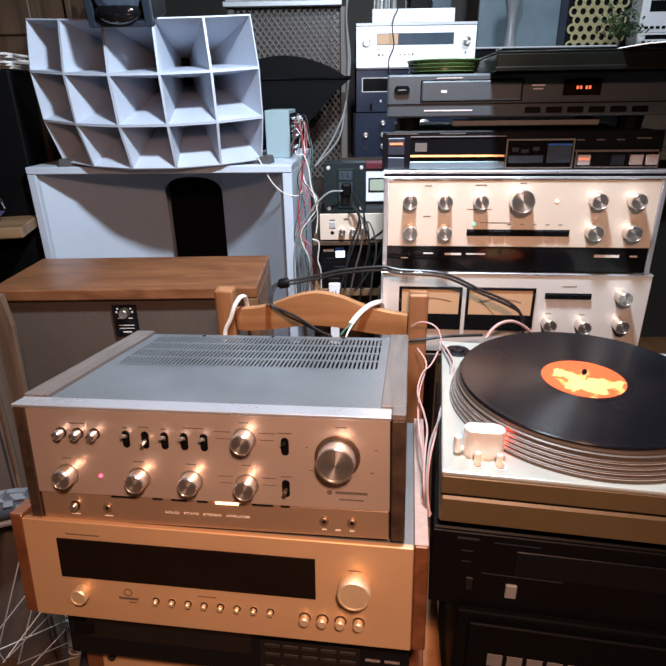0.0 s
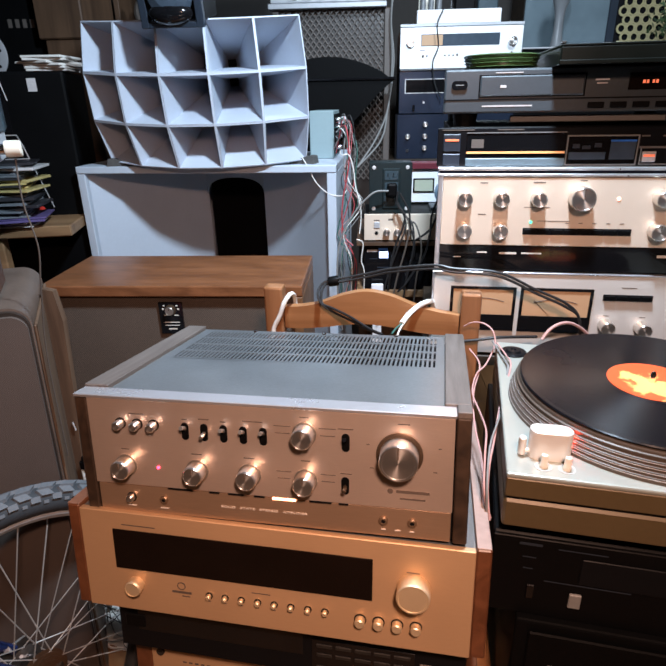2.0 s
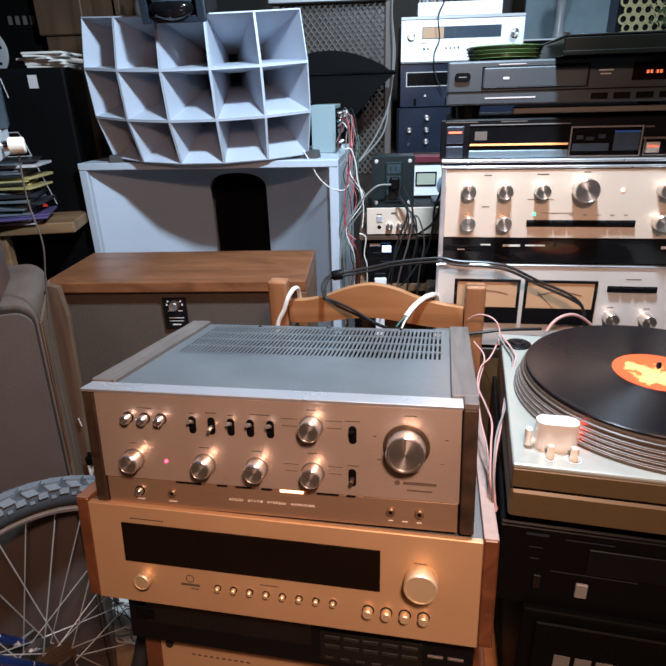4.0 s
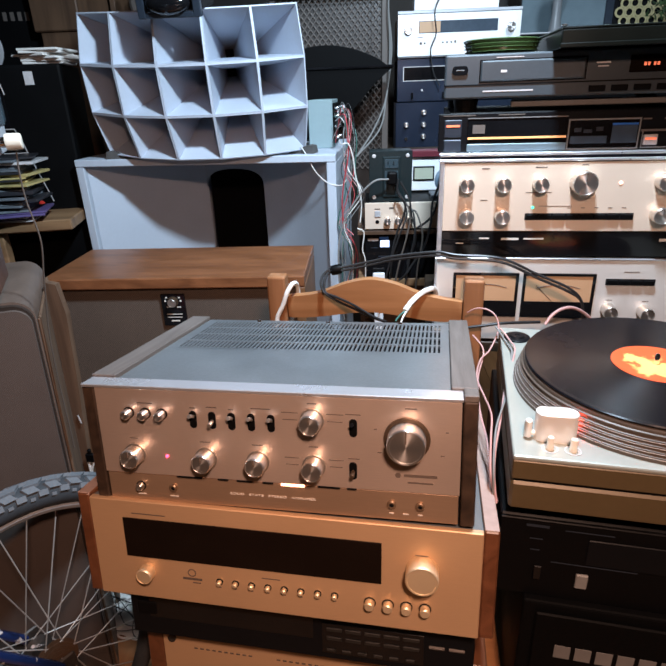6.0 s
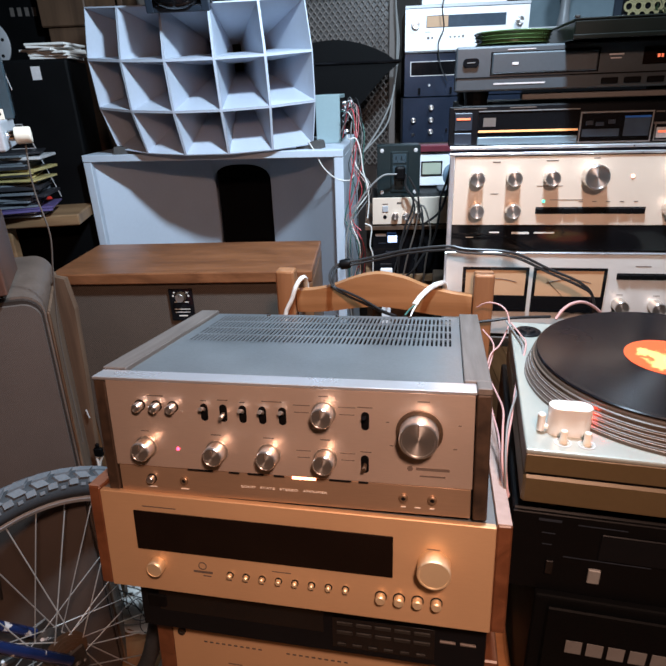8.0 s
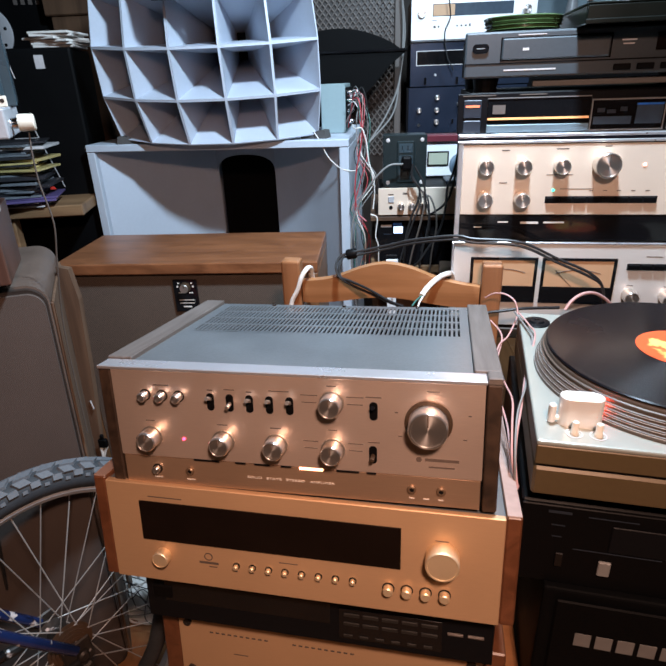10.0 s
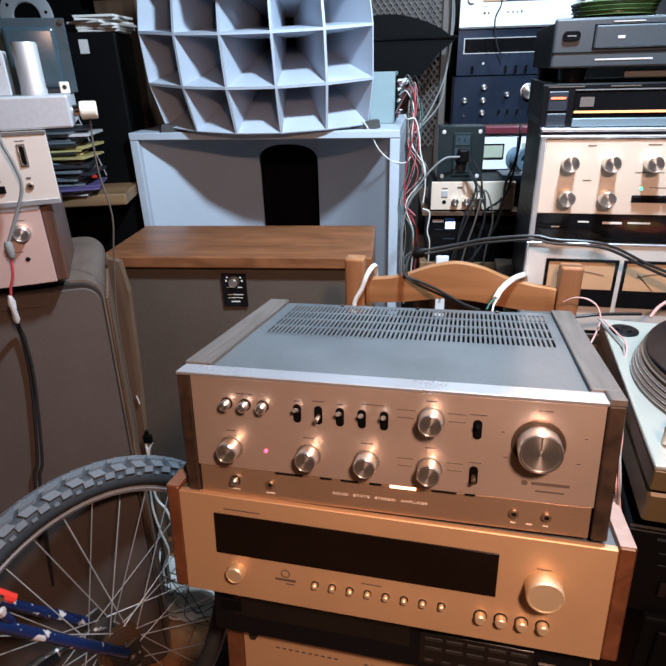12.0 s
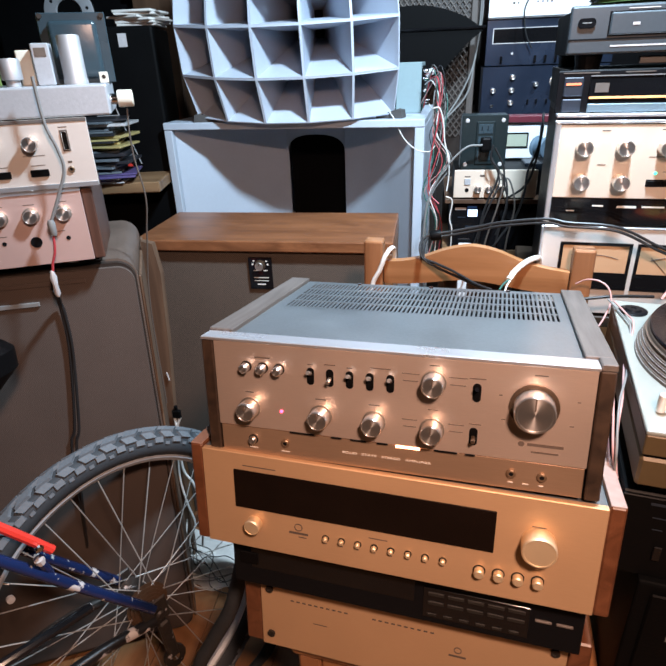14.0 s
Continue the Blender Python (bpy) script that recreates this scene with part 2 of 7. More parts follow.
VINYL = mat("record_vinyl", (0.004, 0.004, 0.006), 0.24, 0.0, 0.2, 40, (1, 1, 1), 0.0, 0.2, spec=0.5, radial="Z")
IVORY = mat("ivory_plastic", (0.72, 0.66, 0.55), 0.4, 0.0, 0.06, 100, (1, 1, 1), 0.05, 0.08)
WHITE_PL = mat("white_paint_metal", (0.80, 0.81, 0.83), 0.4, 0.0, 0.03, 100, (1, 1, 1), 0.05, 0.05)
SILVER_FACE = mat("bright_silver_face", (0.80, 0.82, 0.84), 0.45, 0.3, 0.03, 40, BRUSHED, 0.03, 0.04)
HAMMER = mat("grey_hammered_chassis", (0.46, 0.475, 0.50), 0.45, 0.3, 0.10, 220, (1, 1, 1), 0.2, 0.10)
PINK_ALU = mat("rose_tinted_panel", (0.72, 0.51, 0.46), 0.40, 0.5, 0.05, 30, BRUSHED, 0.03, 0.06)
CREAM_ALU = mat("cream_tinted_panel", (0.76, 0.69, 0.63), 0.42, 0.4, 0.05, 30, BRUSHED, 0.03, 0.05)
TRANS_GREY = mat("blue_grey_transformer_enamel", (0.030, 0.050, 0.062), 0.26, 0.0, 0.2, 60, (1, 1, 1), 0.2, 0.25)
CAN_ALU = mat("capacitor_can_aluminium", (0.46, 0.46, 0.47), 0.52, 0.55, 0.08, 80, (1, 1, 1), 0.06, 0.1)
TYRE = mat("tyre_rubber", (0.115, 0.128, 0.142), 0.75, 0.0, 0.25, 200, (1, 1, 1), 0.3, 0.25)
TYRE_SIDE = mat("tyre_sidewall", (0.040, 0.046, 0.052), 0.6, 0.0, 0.25, 200, (1, 1, 1), 0.15, 0.2, spec=0.2)
RIM = mat("rim_aluminium", (0.46, 0.49, 0.52), 0.42, 0.3, 0.12, 60, (1, 1, 1), 0.05, 0.2)
SPOKE = mat("spoke_steel", (0.50, 0.48, 0.45), 0.52, 0.7, 0.1, 60, (1, 1, 1), 0.0, 0.15)
BIKE_BLUE = mat("chipped_blue_enamel", (0.010, 0.022, 0.085), 0.22, 0.1, 0.2, 60, (1, 1, 1), 0.1, 0.3, coat=0.4)
RED_PL = mat("red_plastic", (0.72, 0.045, 0.03), 0.35, 0.0, 0.08, 100, (1, 1, 1), 0.05, 0.1)
CHIP_WHITE = mat("bare_chipped_metal", (0.62, 0.60, 0.60), 0.45, 0.3, 0.2, 200, (1, 1, 1), 0.2, 0.2)
DRIVE = mat("oily_steel", (0.045, 0.038, 0.033), 0.5, 0.5, 0.4, 150, (1, 1, 1), 0.3, 0.4)
JACK_BRASS = mat("worn_jack_brass", (0.24, 0.16, 0.10), 0.4, 0.6, 0.1, 80, (1, 1, 1), 0.03, 0.1)
DULL_MARK = mat("dull_grey_mark", (0.17, 0.165, 0.16), 0.6, 0.0, 0.15, 80, (1, 1, 1), 0.0, 0.2)
RUST = mat("rusty_sprocket_steel", (0.10, 0.055, 0.03), 0.6, 0.4, 0.4, 200, (1, 1, 1), 0.4, 0.4)
CABLE_BLK = mat("black_cable", (0.016, 0.016, 0.017), 0.42, 0.0, 0.1, 80, (1, 1, 1), 0.0, 0.1)
CABLE_GREY = mat("grey_cable", (0.20, 0.20, 0.195), 0.5, 0.0, 0.1, 80, (1, 1, 1), 0.0, 0.1)
CABLE_WHITE = mat("white_cable", (0.74, 0.72, 0.68), 0.45, 0.0, 0.06, 80, (1, 1, 1), 0.0, 0.1)
CABLE_PINK = mat("pink_speaker_wire", (0.50, 0.29, 0.27), 0.4, 0.0, 0.1, 80, (1, 1, 1), 0.0, 0.1)
CABLE_RED = mat("red_wire", (0.42, 0.05, 0.06), 0.45, 0.0, 0.1, 80, (1, 1, 1), 0.0, 0.1)
CABLE_GREEN = mat("green_wire", (0.03, 0.12, 0.10), 0.45, 0.0, 0.1, 80, (1, 1, 1), 0.0, 0.1)
CABLE_BROWN = mat("brown_lamp_wire", (0.085, 0.070, 0.060), 0.5, 0.0, 0.1, 80, (1, 1, 1), 0.0, 0.1)
GREEN_DISH = mat("green_glazed_dish", (0.050, 0.090, 0.030), 0.2, 0.0, 0.25, 30, (1, 1, 1), 0.05, 0.25, coat=0.5)
PAPER = mat("paper", (0.74, 0.72, 0.68), 0.8, 0.0, 0.05, 60, (1, 1, 1), 0.1, 0.1)
INK = mat("dark_print", (0.10, 0.075, 0.06), 0.6, 0.0, 0.1, 60, (1, 1, 1), 0.0, 0.1)
INK_LIGHT = mat("pale_print", (0.72, 0.68, 0.62), 0.5, 0.0, 0.1, 60, (1, 1, 1), 0.0, 0.1)
GUN = mat("dark_teal_metal_box", (0.013, 0.024, 0.027), 0.34, 0.3, 0.2, 120, (1, 1, 1), 0.2, 0.2)
BLUE_TAPE = mat("blue_plastic", (0.02, 0.13, 0.50), 0.35, 0.0, 0.1, 60, (1, 1, 1), 0.0, 0.1)
TAPE_ROLL = mat("blue_grey_rubber", (0.10, 0.15, 0.20), 0.45, 0.0, 0.2, 60, (1, 1, 1), 0.1, 0.2)
GREEN_BLACK = mat("green_black_acrylic", (0.003, 0.004, 0.003), 0.32, 0.0, 0.3, 12, (1, 1, 1), 0.0, 0.4, spec=0.2)
LCD = mat("grey_green_display", (0.42, 0.44, 0.34), 0.25, 0.0, 0.05, 60, (1, 1, 1), 0.0, 0.1)
BLUE_LCD = mat("blue_grey_display", (0.050, 0.070, 0.095), 0.2, 0.0, 0.2, 60, (1, 1, 1), 0.0, 0.2)
LATTICE = mat("tan_moulded_lattice", (0.115, 0.096, 0.085), 0.55, 0.0, 0.1, 100, (1, 1, 1), 0.1, 0.15)
LATTICE_Y = mat("straw_coloured_lattice", (0.36, 0.31, 0.16), 0.6, 0.0, 0.12, 100, (1, 1, 1), 0.1, 0.15)
BURGUNDY = mat("burgundy_case", (0.13, 0.02, 0.03), 0.35, 0.0, 0.15, 60, (1, 1, 1), 0.0, 0.1)
GLASS_BLUE = mat("blue_grey_glass_cabinet_door", (0.13, 0.175, 0.20), 0.12, 0.0, 0.12, 6, (1, 1, 1), 0.0, 0.25, coat=0.3)
VASE = mat("frosted_grey_glass", (0.16, 0.17, 0.18), 0.35, 0.0, 0.1, 20, (1, 1, 1), 0.0, 0.2)
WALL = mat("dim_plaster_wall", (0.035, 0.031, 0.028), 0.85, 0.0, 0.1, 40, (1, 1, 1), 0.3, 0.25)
CEIL = mat("dull_ceiling_paint", (0.13, 0.125, 0.12), 0.85, 0.0, 0.06, 40, (1, 1, 1), 0.2, 0.15)
FLOOR_M = wood("orange_brown_floor_boards", (0.20, 0.085, 0.032), (0.38, 0.18, 0.075), 0.4, 0.35, 1)
CD_COLS = [mat("disc_case_%s" % n, c, 0.3, 0.0, 0.2, 60, (1, 1, 1), 0.0, 0.2) for n, c in (
    ("grey", (0.16, 0.18, 0.20)), ("straw", (0.46, 0.38, 0.16)), ("black", (0.03, 0.03, 0.035)), ("violet", (0.12, 0.09, 0.22)), ("white", (0.6, 0.6, 0.6)))]
LED_RED = glow("red_pilot_light", (1.0, 0.05, 0.12), 6.0)
LED_BAR = glow("orange_lit_bar", (1.0, 0.42, 0.22), 6.0)
LED_WARM = glow("pale_pilot_light", (1.0, 0.42, 0.32), 3.0)
LED_GREEN = glow("green_pilot_light", (0.05, 0.9, 0.5), 2.5)
ORANGE_LINE = glow("orange_lit_line", (1.0, 0.45, 0.18), 0.45)
ORANGE_TXT = glow("orange_display_digits", (1.0, 0.22, 0.10), 0.7)
CYAN_DISP = glow("lit_disc_player_display", (0.55, 0.7, 1.0), 1.6)
STROBE = glow("red_strobe_lamp", (1.0, 0.09, 0.05), 45.0)


def label_mat():
    """Record label: orange red with a yellow picture."""
    m = bpy.data.materials.new("orange_record_label")
    m.use_nodes = True
    nt = m.node_tree
    b = nt.nodes["Principled BSDF"]
    tc = nt.nodes.new("ShaderNodeTexCoord")
    n = nt.nodes.new("ShaderNodeTexNoise")
    n.inputs["Scale"].default_value, n.inputs["Detail"].default_value = 34.0, 5
    nt.links.new(tc.outputs["Object"], n.inputs["Vector"])
    ln = nt.nodes.new("ShaderNodeVectorMath")
    ln.operation = "DISTANCE"
    ln.inputs[1].default_value = (-0.004, -0.014, 0.003)
    nt.links.new(tc.outputs["Object"], ln.inputs[0])
    ad = nt.nodes.new("ShaderNodeMath")
    ad.operation = "MULTIPLY_ADD"
    ad.inputs[1].default_value = -9.0
    nt.links.new(ln.outputs["Value"], ad.inputs[0])
    nt.links.new(n.outputs["Fac"], ad.inputs[2])
    rp = nt.nodes.new("ShaderNodeValToRGB")
    rp.color_ramp.elements[0].position, rp.color_ramp.elements[1].position = 0.20, 0.27
    rp.color_ramp.elements[0].color, rp.color_ramp.elements[1].color = (0.74, 0.095, 0.024, 1), (0.88, 0.54, 0.15, 1)
    nt.links.new(ad.outputs[0], rp.inputs[0])
    nt.links.new(rp.outputs[0], b.inputs["Base Color"])
    b.inputs["Roughness"].default_value = 0.45
    return m


LABEL = label_mat()


def chip_paint(m, scale, low, high):
    """Bare patches where the enamel has flaked off."""
    nt = m.node_tree
    b = nt.nodes["Principled BSDF"]
    src = b.inputs["Base Color"].links[0].from_socket
    tc = nt.nodes.new("ShaderNodeTexCoord")
    n = nt.nodes.new("ShaderNodeTexNoise")
    n.inputs["Scale"].default_value, n.inputs["Detail"].default_value = scale, 5
    nt.links.new(tc.outputs["Object"], n.inputs["Vector"])
    mr = nt.nodes.new("ShaderNodeMapRange")
    mr.inputs["From Min"].default_value, mr.inputs["From Max"].default_value = low, high
    nt.links.new(n.outputs["Fac"], mr.inputs["Value"])
    mx = nt.nodes.new("ShaderNodeMix")
    mx.data_type = "RGBA"
    nt.links.new(mr.outputs[0], mx.inputs[0])
    nt.links.new(src, mx.inputs[6])
    mx.inputs[7].default_value = (0.6, 0.57, 0.56, 1)
    nt.links.new(mx.outputs[2], b.inputs["Base Color"])


STAY_PAINT = mat("chipped_black_enamel", (0.012, 0.012, 0.014), 0.35, 0.1, 0.2, 60, (1, 1, 1), 0.1, 0.3)
chip_paint(STAY_PAINT, 22, 0.50, 0.53)
chip_paint(BIKE_BLUE, 34.0, 0.60, 0.63)
chip_paint(DRIVE, 60.0, 0.64, 0.70)


# ---------------------------------------------------------------- mesh helpers
def thing(name, m, label, category, group="", kind=""):
    ob = new(name)
    ob.empty_display_size = 0.02
    ob.matrix_world = m
    return tagged(ob, label, category, group, kind)


def part(name, bm, material, parent=None, label="", smooth=False):
    me = bpy.data.meshes.new(name)
    bmesh.ops.recalc_face_normals(bm, faces=bm.faces)
    if smooth:
        for f in bm.faces:
            f.smooth = True
        for e in bm.edges:
            if len(e.link_faces) == 2 and e.calc_face_angle(0) > 0.6:
                e.smooth = False
    bm.to_mesh(me)
    bm.free()
    me.materials.append(material)
    ob = new(name, me)
    ob.parent = parent
    return tagged(ob, label)


def solo(name, bm, material, m, label, category, group="", kind="", smooth=False):
    ob = part(name, bm, material, None, "", smooth)
    ob.matrix_world = m
    return tagged(ob, label, category, group, kind)


def merge(*bms):
    out = bmesh.new()
    for b in bms:
        me = bpy.data.meshes.new("tmp")
        b.to_mesh(me)
        b.free()
        out.from_mesh(me)
        bpy.data.meshes.remove(me)
    return out


def box(x0, x1, y0, y1, z0, z1, bev=0.0012, seg=1):
    bm = bmesh.new()
    bmesh.ops.create_cube(bm, size=1.0)
    for v in bm.verts:
        v.co = Vector(((x0 + x1) / 2 + v.co.x * (x1 - x0), (y0 + y1) / 2 + v.co.y * (y1 - y0), (z0 + z1) / 2 + v.co.z * (z1 - z0)))
    if bev:
        bev = min(bev, 0.45 * min(abs(x1 - x0), abs(y1 - y0), abs(z1 - z0)))
        bmesh.ops.bevel(bm, geom=list(bm.edges), offset=bev, segments=seg, affect="EDGES", profile=0.5)
    return bm


def lathe(profile, seg=32, m=None):
    """Turn (radius, height) pairs round z; m places it."""
    bm = bmesh.new()
    rings = []
    for r, z in profile:
        if r < 1e-6:
            rings.append([bm.verts.new((0, 0, z))])
        else:
            rings.append([bm.verts.new((r * math.cos(2 * math.pi * i / seg), r * math.sin(2 * math.pi * i / seg), z)) for i in range(seg)])
    for a, b in zip(rings, rings[1:]):
        for i in range(seg):
            j = (i + 1) % seg
            if len(a) == 1 and len(b) == 1:
                continue
            if len(a) == 1:
                bm.faces.new((a[0], b[i], b[j]))
            elif len(b) == 1:
                bm.faces.new((a[i], a[j], b[0]))
            else:
                bm.faces.new((a[i], a[j], b[j], b[i]))
    if m is not None:
        bm.transform(m)
    return bm


def facing(x, y, z):
    """Turns the z axis of a lathe to point at the viewer (-y), at a place on a front."""
    return pose(x, y, z, 90)


def prism(outline, y0, y1):
    """An outline in x, z drawn out from y0 to y1."""
    bm = bmesh.new()
    a = [bm.verts.new((x, y0, z)) for x, z in outline]
    b = [bm.verts.new((x, y1, z)) for x, z in outline]
    bm.faces.new(a)
    bm.faces.new(list(reversed(b)))
    n = len(a)
    for i in range(n):
        j = (i + 1) % n
        bm.faces.new((a[i], b[i], b[j], a[j]))
    return bm


def smooth_line(points, steps=8):
    """Catmull-Rom through the points."""
    p = [Vector(q) for q in points]
    p = [2 * p[0] - p[1]] + p + [2 * p[-1] - p[-2]]
    out = []
    for i in range(1, len(p) - 2):
        for k in range(steps):
            t = k / steps
            out.append(0.5 * (2 * p[i] + (p[i + 1] - p[i - 1]) * t + (2 * p[i - 1] - 5 * p[i] + 4 * p[i + 1] - p[i + 2]) * t * t
                              + (3 * p[i] - p[i - 1] - 3 * p[i + 1] + p[i + 2]) * t ** 3))
    out.append(p[-2])
    return out


def tube(points, r, seg=8, steps=8, taper=None):
    line = smooth_line(points, steps) if steps else [Vector(q) for q in points]
    bm = bmesh.new()
    rings, up = [], Vector((0.13, 0.31, 0.94)).normalized()
    for i, c in enumerate(line):
        d = (line[min(i + 1, len(line) - 1)] - line[max(i - 1, 0)]).normalized()
        side = d.cross(up)
        if side.length < 1e-3:
            side = d.cross(Vector((1, 0, 0)))
        side.normalize()
        up = side.cross(d).normalized()
        rr = r if taper is None else r + (taper - r) * i / (len(line) - 1)
        rings.append([bm.verts.new(c + rr * (math.cos(2 * math.pi * k / seg) * side + math.sin(2 * math.pi * k / seg) * up)) for k in range(seg)])
    for a, b in zip(rings, rings[1:]):
        for k in range(seg):
            bm.faces.new((a[k], a[(k + 1) % seg], b[(k + 1) % seg], b[k]))
    bm.faces.new(rings[0])
    bm.faces.new(list(reversed(rings[-1])))
    return bm


def cable(name, points, r, material, label, category="cable", group=""):
    return solo(name, tube(points, r), material, Matrix.Identity(4), label, category, group, "", True)


def words(text, x, y, z, height, material, parent, name="lettering", width=None, label=""):
    cu = bpy.data.curves.new(name, "FONT")
    cu.body, cu.size, cu.extrude = text, height * 1.4, 0.0002
    cu.align_x, cu.align_y = "CENTER", "CENTER"
    cu.materials.append(material)
    ob = new(name, cu)
    ob.parent = parent
    sx = 1.0
    if width:
        sx = width / (0.62 * height * 1.4 * len(text))
    ob.matrix_local = pose(x, y, z, 90) @ Matrix.Diagonal((sx, 1, 1, 1))
    return tagged(ob, label)


def bars(spots, y, material, parent, name="print"):
    """Unreadable print: small bars (x, z, width, height)."""
    ob = part(name, merge(*[box(x - w / 2, x + w / 2, y - 0.0003, y + 0.0004, z - h / 2, z + h / 2, 0) for x, z, w, h in spots]), material, parent)
    return tagged(ob, kind="stuff") if len(spots) > 1 else ob


def add_knob(parent, x, y, z, r, depth, skirt=0.0, face=KNOB, side=KNOB_SIDE, name="knob", mark=True):
    """A turned metal knob with a ribbed side, a bright face and a pointer line."""
    seg = 48
    prof = []
    if skirt:
        prof += [(skirt, 0.0), (skirt, 0.002), (r, 0.0025)]
    else:
        prof += [(r, 0.0)]
    prof += [(r, depth * 0.25), (r * 1.0, depth - 0.0015)]
    bm = lathe(prof, seg, facing(x, y, z))
    k = part(name, bm, side, parent, "", True)
    part("knob_face", lathe([(r, depth - 0.0015), (r - 0.001, depth), (r * 0.86, depth), (r * 0.84, depth - 0.0006), (0, depth - 0.0004)], seg, facing(x, y, z)), face, k, "", True)
    if mark:
        part("pointer", box(x - 0.0006, x + 0.0006, y - depth - 0.0004, y - depth + 0.001, z + r * 0.25, z + r * 0.9, 0), INK, k)
    return k


def add_button(parent, x, y, z, r, depth, material=KNOB, name="push_button", collar=True):
    b = part(name, lathe([(r, 0), (r, depth - 0.0012), (r - 0.0012, depth), (0, depth)], 24, facing(x, y, z)), material, parent, "", True)
    if collar:
        part("collar", lathe([(r + 0.0012, -0.001), (r + 0.0012, 0.0009), (r + 0.0002, 0.0009), (r + 0.0002, -0.001)], 24, facing(x, y, z)), BLACK_PL, b)
    return b


def add_jack(parent, x, y, z, r=0.005, name="headphone_jack"):
    j = part(name, lathe([(r, -0.001), (r, 0.002), (r * 0.8, 0.003), (r * 0.5, 0.003), (r * 0.5, -0.006), (0, -0.006)], 24, facing(x, y, z)), JACK_BRASS, parent, "", True)
    part("hole", lathe([(r * 0.48, 0.0018), (0, 0.0018)], 16, facing(x, y, z)), BLACK_IN, j)
    return j


def add_toggle(parent, x, y, z, up=True, lever=KNOB_SIDE):
    """A lever switch in a tall black slot."""
    w, h = 0.0042, 0.010
    out = [(x + w * math.cos(a), z + (h - w) * (1 if math.sin(a) >= 0 else -1) + w * math.sin(a)) for a in [2 * math.pi * i / 20 for i in range(20)]]
    s = part("toggle_switch", prism(out, y - 0.0008, y + 0.001), BLACK_PL, parent)
    dz = 0.0075 if up else -0.002
    part("lever", tube([(x, y, z + dz * 0.4), (x, y - 0.006, z + dz * 0.8), (x, y - 0.010, z + dz)], 0.0022, 10, 4), lever, s, "", True)
    return s


# ---------------------------------------------------------------- room
def room_box(name, x0, x1, y0, y1, z0, z1, m, label, cat):
    return solo(name, box(x0, x1, y0, y1, z0, z1, 0), m, Matrix.Identity(4), label, cat, "", "structure")


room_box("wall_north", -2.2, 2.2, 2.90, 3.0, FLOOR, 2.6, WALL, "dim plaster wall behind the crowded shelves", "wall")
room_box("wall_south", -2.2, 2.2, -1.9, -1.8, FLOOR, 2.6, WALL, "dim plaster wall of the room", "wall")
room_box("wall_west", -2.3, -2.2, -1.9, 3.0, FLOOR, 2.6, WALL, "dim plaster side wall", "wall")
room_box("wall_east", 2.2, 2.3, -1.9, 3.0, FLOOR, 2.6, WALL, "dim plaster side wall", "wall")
room_box("ceiling", -2.3, 2.3, -1.9, 3.0, 2.6, 2.7, CEIL, "dull painted ceiling", "ceiling")
floor = room_box("floor", -2.3, 2.3, -1.9, 3.0, FLOOR - 0.1, FLOOR - 0.012, DARK_WOOD, "orange brown wooden board floor", "floor")

# ---------------------------------------------------------------- the amplifier on the chair
A = pose(-0.339, 0.524, 1.037, -7.8, -1.41, -7.08)


